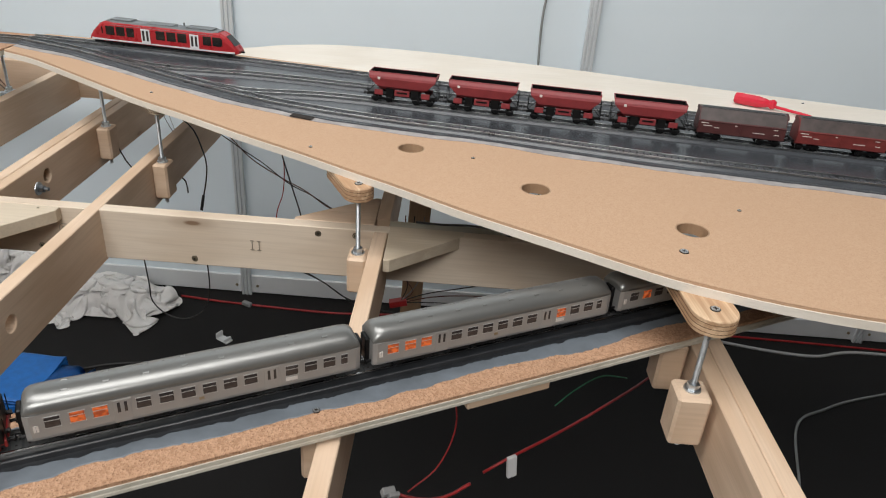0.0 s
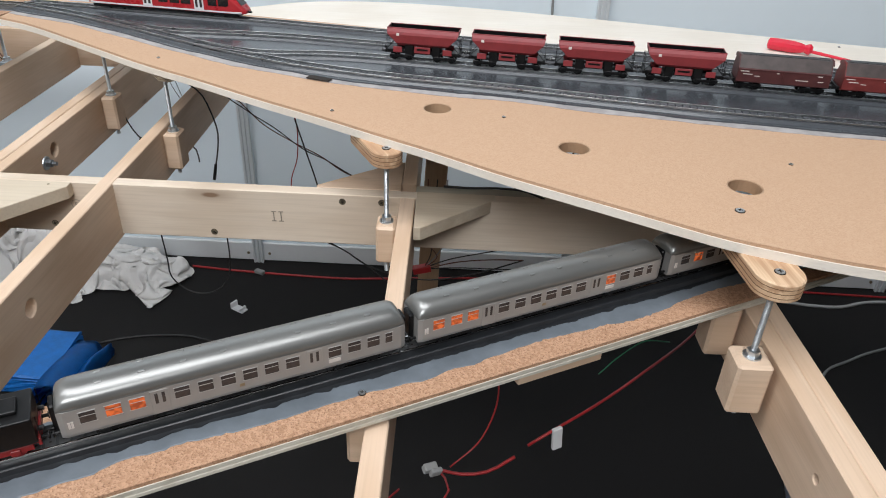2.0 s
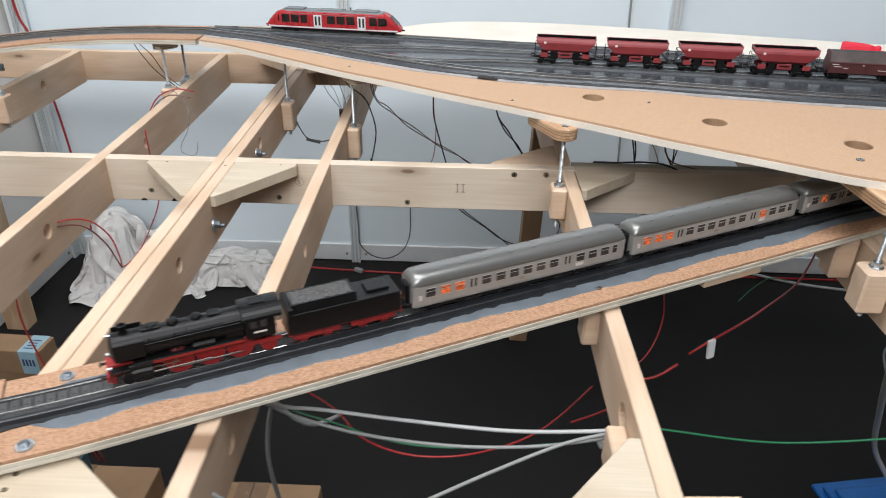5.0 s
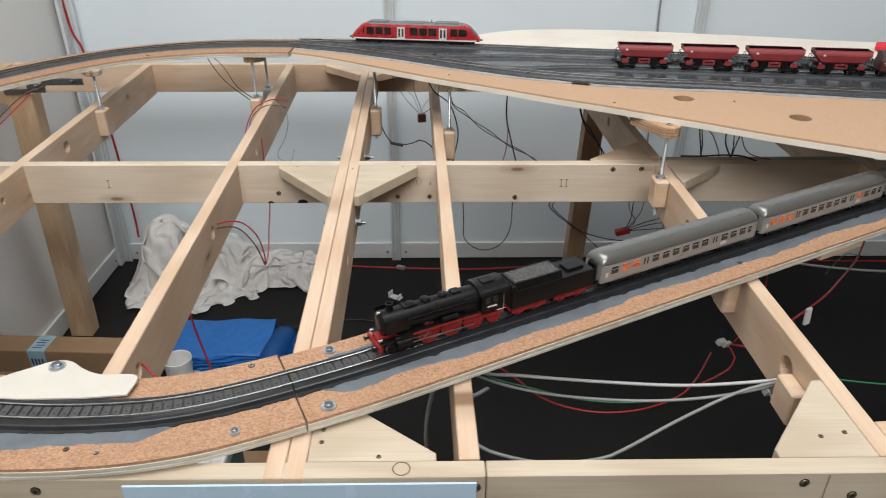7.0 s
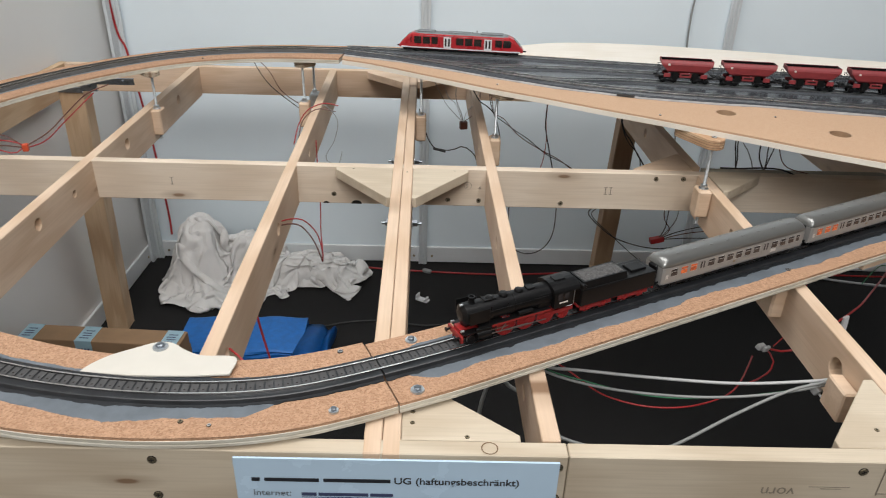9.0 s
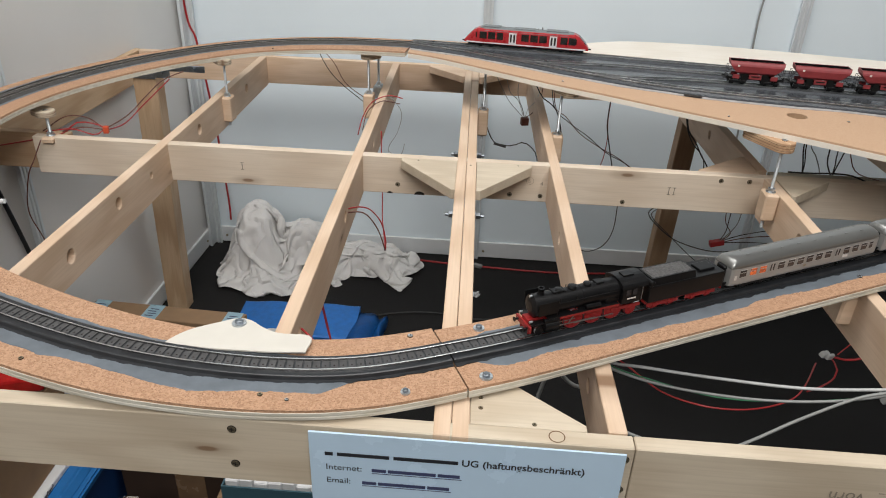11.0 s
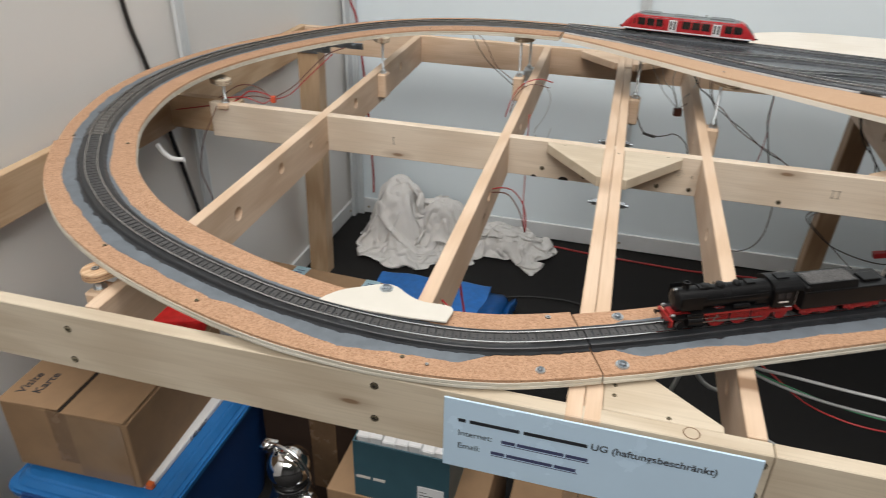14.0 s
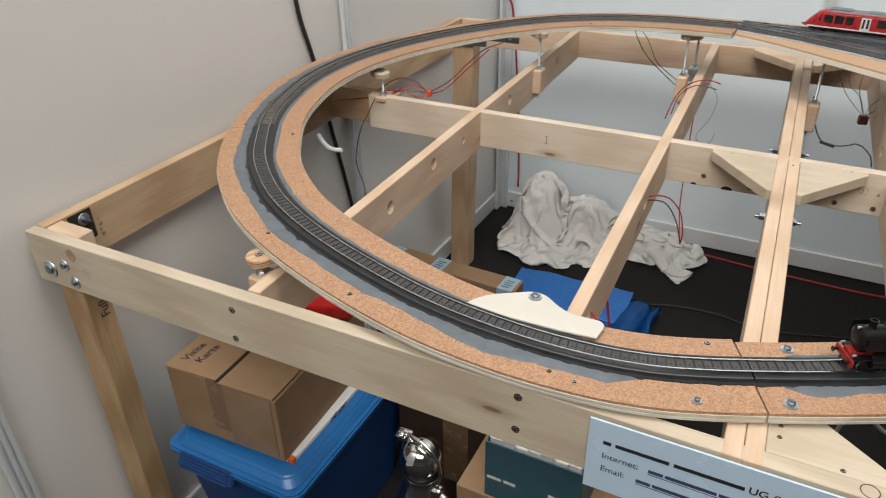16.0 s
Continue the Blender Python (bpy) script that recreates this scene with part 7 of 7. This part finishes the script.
# wires under the loop and the yard
BLK, BRN = BLACK_WIRE, BROWN_WIRE
wires = (
    ([(-0.7, 1.36, 0.845), (-0.69, 1.38, 0.8), (-0.66, 1.39, 0.75), (-0.6, 1.39, 0.7), (-0.565, 1.385, 0.68), (-0.53, 1.36, 0.7)], 0.0011, BLK, "black wire under the loop board"),
    ([(-0.7, 1.35, 0.85), (-0.66, 1.37, 0.8), (-0.63, 1.38, 0.74), (-0.575, 1.38, 0.7), (-0.545, 1.37, 0.685)], 0.0011, BRN, "brown wire under the loop board"),
    ([(-0.525, 0.98, 0.735), (-0.515, 1, 0.775), (-0.495, 1.01, 0.805), (-0.46, 1.02, 0.818), (-0.43, 1.03, 0.81)], 0.0013, RED_WIRE, "red wire bent over a cross beam"),
    ([(-0.515, 0.985, 0.745), (-0.505, 1, 0.785), (-0.475, 1.015, 0.806), (-0.435, 1.02, 0.8)], 0.0011, BRN, "brown wire bent over a cross beam"),
    ([(-0.458, 0.985, 0.825), (-0.447, 0.98, 0.823), (-0.426, 0.98, 0.792), (-0.435, 0.98, 0.747), (-0.454, 0.98, 0.714), (-0.452, 0.98, 0.697), (-0.427, 0.98, 0.694), (-0.419, 0.98, 0.721)], 0.0007, GREY_WIRE, "thin hooked wire end beside a cross beam"),
    ([(-0.25, 1.055, 0.8), (-0.246, 1.06, 0.776), (-0.226, 1.06, 0.722), (-0.206, 1.06, 0.702), (-0.173, 1.06, 0.702), (-0.146, 1.06, 0.711), (-0.119, 1.06, 0.69), (-0.112, 1.05, 0.67)], 0.0013, BLK, "black wire with a plug between two cross beams"),
    ([(-0.15, 1.2, 0.88), (-0.165, 1.19, 0.8), (-0.15, 1.17, 0.755), (-0.147, 1.12, 0.752)], 0.0009, GREY_WIRE, "thin grey wire to a hanging connector"),
    ([(-0.20, 1.2, 0.85), (-0.185, 1.17, 0.80), (-0.165, 1.13, 0.79), (-0.15, 1.12, 0.755)], 0.0007, WHITE_WIRE, "thin pale wire to a hanging connector"),
    ([(-0.22, 1.2, 0.83), (-0.19, 1.16, 0.785), (-0.165, 1.13, 0.765), (-0.15, 1.12, 0.752)], 0.0007, GREY_WIRE, "thin curled wire to a hanging connector"),
    ([(-0.10, 1.19, 0.84), (-0.12, 1.15, 0.79), (-0.14, 1.12, 0.775), (-0.146, 1.12, 0.75)], 0.0007, WHITE_WIRE, "thin pale wire to a hanging connector"),
    ([(-0.11, 1.2, 0.88), (-0.105, 1.19, 0.8), (-0.12, 1.17, 0.757), (-0.145, 1.12, 0.752)], 0.0009, BRN, "thin brown wire to a hanging connector"),
    ([(-0.15, 1.045, 0.885), (-0.118, 1.03, 0.832), (-0.101, 1.03, 0.819), (-0.084, 1.03, 0.804), (-0.073, 1.03, 0.777), (-0.065, 1.03, 0.741), (-0.068, 1.03, 0.709), (-0.076, 1.03, 0.674), (-0.082, 1.03, 0.648)], 0.0013, BLK, "black wire hanging beside a cross beam with a sleeved end"),
    ([(-0.095, 1.13, 0.885), (-0.08, 1.12, 0.785), (-0.04, 1.12, 0.746), (0.01, 1.12, 0.713), (0.06, 1.12, 0.674), (0.103, 1.12, 0.653), (0.145, 1.12, 0.627), (0.215, 1.13, 0.585), (0.28, 1.16, 0.55)], 0.001, BLK, "long sagging black wire"),
    ([(-0.09, 1.13, 0.885), (-0.077, 1.12, 0.785), (-0.049, 1.12, 0.76), (-0.011, 1.12, 0.72), (0.04, 1.12, 0.688), (0.092, 1.12, 0.661), (0.134, 1.12, 0.631), (0.19, 1.13, 0.6)], 0.001, BRN, "sagging brown wire under the yard"),
    ([(0.05, 1.11, 0.885), (0.048, 1.11, 0.769), (0.051, 1.11, 0.737), (0.065, 1.11, 0.682), (0.083, 1.11, 0.614), (0.095, 1.11, 0.55)], 0.0014, BLK, "black wires hanging under the yard board"),
    ([(0.052, 1.112, 0.885), (0.049, 1.11, 0.769), (0.054, 1.11, 0.715), (0.050, 1.11, 0.659), (0.036, 1.11, 0.614), (0.034, 1.11, 0.56)], 0.0010, RED_WIRE, "thin red wire hanging under the yard board"),
    ([(0.165, 0.9, 0.885), (0.176, 0.9, 0.82), (0.197, 0.9, 0.79), (0.216, 0.9, 0.759), (0.232, 0.9, 0.737), (0.245, 0.9, 0.7)], 0.0014, BLK, "black wire hanging beside a cross beam"),
    ([(0.162, 0.905, 0.885), (0.174, 0.905, 0.825), (0.192, 0.905, 0.787), (0.222, 0.905, 0.752), (0.23, 0.905, 0.7)], 0.0012, BLK, "black wire hanging beside a cross beam"),
    ([(0.105, 0.74, 0.715), (0.119, 0.86, 0.64), (0.161, 0.92, 0.581), (0.211, 0.92, 0.547), (0.298, 0.92, 0.527), (0.386, 0.92, 0.544), (0.47, 0.93, 0.57)], 0.0012, BLK, "black wire sagging behind the middle beam"),
    ([(0.11, 0.74, 0.712), (0.132, 0.88, 0.625), (0.189, 0.92, 0.561), (0.249, 0.92, 0.508), (0.3, 0.92, 0.47)], 0.001, BLK, "black wire end behind the middle beam"),
    ([(0.303, 0.92, 0.72), (0.303, 0.92, 0.613), (0.322, 0.92, 0.575), (0.3, 0.92, 0.553)], 0.001, BRN, "brown wire to a red connector"),
    ([(0.334, 0.92, 0.72), (0.334, 0.92, 0.617), (0.325, 0.92, 0.585), (0.302, 0.92, 0.553)], 0.001, GREY_WIRE, "grey wire to a red connector"),
    ([(0.318, 0.92, 0.72), (0.312, 0.92, 0.62), (0.311, 0.92, 0.58), (0.300, 0.92, 0.552)], 0.001, BLK, "black wire to a red connector"),
    ([(0.3, 0.92, 0.550), (0.36, 0.92, 0.555), (0.42, 0.92, 0.556), (0.47, 0.93, 0.55)], 0.001, BLK, "black wire from a red connector"),
    ([(0.3, 0.92, 0.552), (0.345, 0.92, 0.572), (0.403, 0.92, 0.588), (0.47, 0.93, 0.6)], 0.001, BLK, "black wire from a red connector"),
    ([(0.3, 0.92, 0.549), (0.355, 0.92, 0.566), (0.412, 0.92, 0.574), (0.47, 0.93, 0.57)], 0.001, BRN, "brown wire from a red connector"),
    ([(-0.476, 0.525, 0.76), (-0.455, 0.545, 0.762), (-0.432, 0.565, 0.752), (-0.412, 0.575, 0.722), (-0.404, 0.575, 0.685), (-0.405, 0.576, 0.668)], 0.0012, RED_WIRE, "red wire looping out of a cross beam"),
    ([(-0.476, 0.52, 0.757), (-0.456, 0.54, 0.756), (-0.436, 0.558, 0.745), (-0.418, 0.57, 0.712), (-0.408, 0.573, 0.68), (-0.406, 0.578, 0.665)], 0.0012, BRN, "brown wire looping out of a cross beam"),
    ([(-0.449, 0.83, 0.8), (-0.449, 0.83, 0.72), (-0.447, 0.825, 0.665), (-0.436, 0.75, 0.645), (-0.421, 0.67, 0.645), (-0.409, 0.6, 0.658), (-0.405, 0.576, 0.668)], 0.0012, RED_WIRE, "red wire hanging from the middle beam"),
    ([(-0.489, 0.52, 0.755), (-0.495, 0.47, 0.72), (-0.496, 0.45, 0.66), (-0.484, 0.45, 0.57), (-0.468, 0.46, 0.45), (-0.46, 0.47, 0.36)], 0.0012, RED_WIRE, "red wire hanging from a hole in a cross beam"),
    ([(-0.489, 0.525, 0.757), (-0.499, 0.475, 0.72), (-0.498, 0.453, 0.66), (-0.487, 0.453, 0.57), (-0.466, 0.462, 0.45), (-0.45, 0.47, 0.36)], 0.0012, RED_WIRE, "red wire hanging from a hole in a cross beam"),
    ([(-0.478, 0.186, 0.764), (-0.462, 0.186, 0.766), (-0.445, 0.175, 0.764), (-0.425, 0.16, 0.752), (-0.41, 0.15, 0.735)], 0.0014, RED_WIRE, "red wire beside a cross beam"),
    ([(-1.2, 0.72, 0.763), (-1.12, 0.73, 0.778), (-1.06, 0.735, 0.793), (-1.03, 0.74, 0.815), (-0.995, 0.745, 0.812), (-0.98, 0.75, 0.802)], 0.0013, RED_WIRE, "red wire over the end of the middle beam"),
    ([(-1.06, 0.735, 0.797), (-1.02, 0.74, 0.806), (-0.985, 0.75, 0.8)], 0.0012, BRN, "brown wire at a red connector"),
    ([(-1.10, 0.735, 0.795), (-1.05, 0.74, 0.826), (-1.01, 0.745, 0.824), (-0.985, 0.75, 0.803)], 0.0012, BRN, "brown wire at a red connector"),
    ([(-1.09, 0.73, 0.797), (-1.04, 0.735, 0.803), (-1.0, 0.74, 0.792), (-0.985, 0.75, 0.799)], 0.0012, RED_WIRE, "red wire at a red connector"),
    ([(-0.98, 0.75, 0.802), (-0.957, 0.8, 0.815), (-0.945, 0.86, 0.835), (-0.93, 0.92, 0.855), (-0.9, 0.96, 0.865)], 0.0012, BRN, "brown wire climbing to the loop board"),
    ([(-0.985, 0.75, 0.797), (-0.962, 0.79, 0.8), (-0.948, 0.85, 0.82), (-0.92, 0.93, 0.855)], 0.0012, RED_WIRE, "red wire climbing to the loop board"),
    ([(-1.085, 0.7, 0.79), (-1.1, 0.69, 0.755), (-1.115, 0.68, 0.72), (-1.14, 0.69, 0.64), (-1.13, 0.7, 0.57), (-1.14, 0.71, 0.5)], 0.0012, BRN, "brown wire hanging with a small plug"),
    ([(0.428, 0.93, 0.885), (0.43, 0.93, 0.787), (0.438, 0.93, 0.748), (0.445, 0.93, 0.706), (0.445, 0.93, 0.66)], 0.0015, BLK, "black wire hanging under the yard board"),
    ([(0.436, 0.93, 0.885), (0.435, 0.93, 0.787), (0.442, 0.93, 0.748), (0.443, 0.93, 0.706)], 0.0013, BLK, "black wire hanging under the yard board"),
    ([(0.5, 0.97, 0.885), (0.505, 0.97, 0.761), (0.509, 0.97, 0.732), (0.526, 0.97, 0.7), (0.535, 0.96, 0.66)], 0.0016, BLK, "black wire hanging under the yard board"),
    ([(0.522, 0.97, 0.885), (0.523, 0.97, 0.76), (0.526, 0.97, 0.732), (0.526, 0.97, 0.7)], 0.0013, BLK, "black wire hanging under the yard board"),
    ([(0.56, 0.97, 0.885), (0.536, 0.97, 0.756), (0.531, 0.97, 0.732), (0.526, 0.97, 0.7)], 0.0013, BLK, "black wire hanging under the yard board"),
    ([(0.44, 0.97, 0.885), (0.462, 0.97, 0.777), (0.478, 0.97, 0.752), (0.498, 0.97, 0.711), (0.505, 0.97, 0.66)], 0.0012, GREY_WIRE, "thin grey wire hanging under the yard board"),
    ([(0.33, 0.745, 0.7945), (0.366, 0.738, 0.797), (0.406, 0.735, 0.8), (0.443, 0.728, 0.799), (0.485, 0.721, 0.78), (0.533, 0.716, 0.745), (0.589, 0.714, 0.726)], 0.0016, BLK, "black wire lying over the middle beam"),
    ([(0.44, 0.8, 0.885), (0.448, 0.77, 0.82), (0.455, 0.742, 0.8), (0.499, 0.73, 0.79), (0.534, 0.724, 0.77), (0.558, 0.722, 0.757)], 0.001, BRN, "thin brown wire at the middle beam"),
    ([(-0.066, 0.75, 0.715), (-0.063, 0.75, 0.656), (-0.062, 0.75, 0.626), (-0.043, 0.75, 0.604), (-0.015, 0.75, 0.598), (0.012, 0.75, 0.613), (0.027, 0.75, 0.649), (0.028, 0.75, 0.715)], 0.001, BLK, "black wire loop under the middle beam"),
)
for pts, r, mat, label in wires:
    cable(pts, r, mat, label, "wire", "wire")
conn = bmesh.new()
add_box(conn, -0.009, 0.009, -0.006, 0.006, -0.010, 0.008, 0.001)
tagged(part("wire_connector", conn, BROWN_WIRE, m=pose(-0.146, 1.12, 0.744, 0, 0, 15)), "small brown plastic connector hanging on wires", "connector")
conn = bmesh.new()
add_box(conn, -0.017, 0.014, -0.007, 0.007, -0.006, 0.006, 0.001)
tagged(part("wire_connector", conn, RED_WIRE, m=pose(0.298, 0.92, 0.550, 0, -12, 5)), "dark red plastic wire connector", "connector")
conn = bmesh.new()
add_box(conn, -0.005, 0.005, -0.005, 0.005, -0.008, 0.006, 0.001)
tagged(part("wire_connector", conn, plain("orange_red_plastic", (0.574, 0.08, 0.03), 0.4), m=pose(-0.980, 0.75, 0.801, 0, 0, 15)), "orange-red lever connector joining wires", "connector")
plug = bmesh.new()
add_cyl(plug, (-0.017, 0, 0.003), (0.012, 0, -0.003), 0.0028, 0.0036, 10)
tagged(part("wire_plug", plug, BLACK_WIRE, m=pose(-0.200, 1.06, 0.7015)), "black in-line plug on a wire", "plug")
plug = bmesh.new()
add_cyl(plug, (-0.0760, 1.03, 0.676), (-0.0822, 1.03, 0.647), 0.0026, 0.0028, 10)
tagged(part("wire_sleeve", plug, BLACK_WIRE), "black shrink sleeve on a hanging wire end", "wire sleeve")
strip = bmesh.new()
tube(strip, [(-1.118, 0.535, 0.762), (-1.1, 0.525, 0.752), (-1.075, 0.515, 0.747), (-1.048, 0.512, 0.75)], 0.0045, 8)
tagged(part("tape_strip", strip, PAPER), "white curled tape strip hanging inside the loop", "tape")

# things on the carpet at the far end
sheet = bmesh.new()
for k in range(3):
    add_box(sheet, -0.13 + 0.012 * k, 0.13 - 0.01 * k, -0.10, 0.10 - 0.02 * k, 0.012 * k, 0.012 * k + 0.011, 0.004, 2)
tagged(part("blue_folded_sheet", sheet, BLUE_BAG, m=pose(1.06, 0.745, 0.0, 0, 0, 10)), "folded blue plastic sheet on the carpet", "plastic sheet")
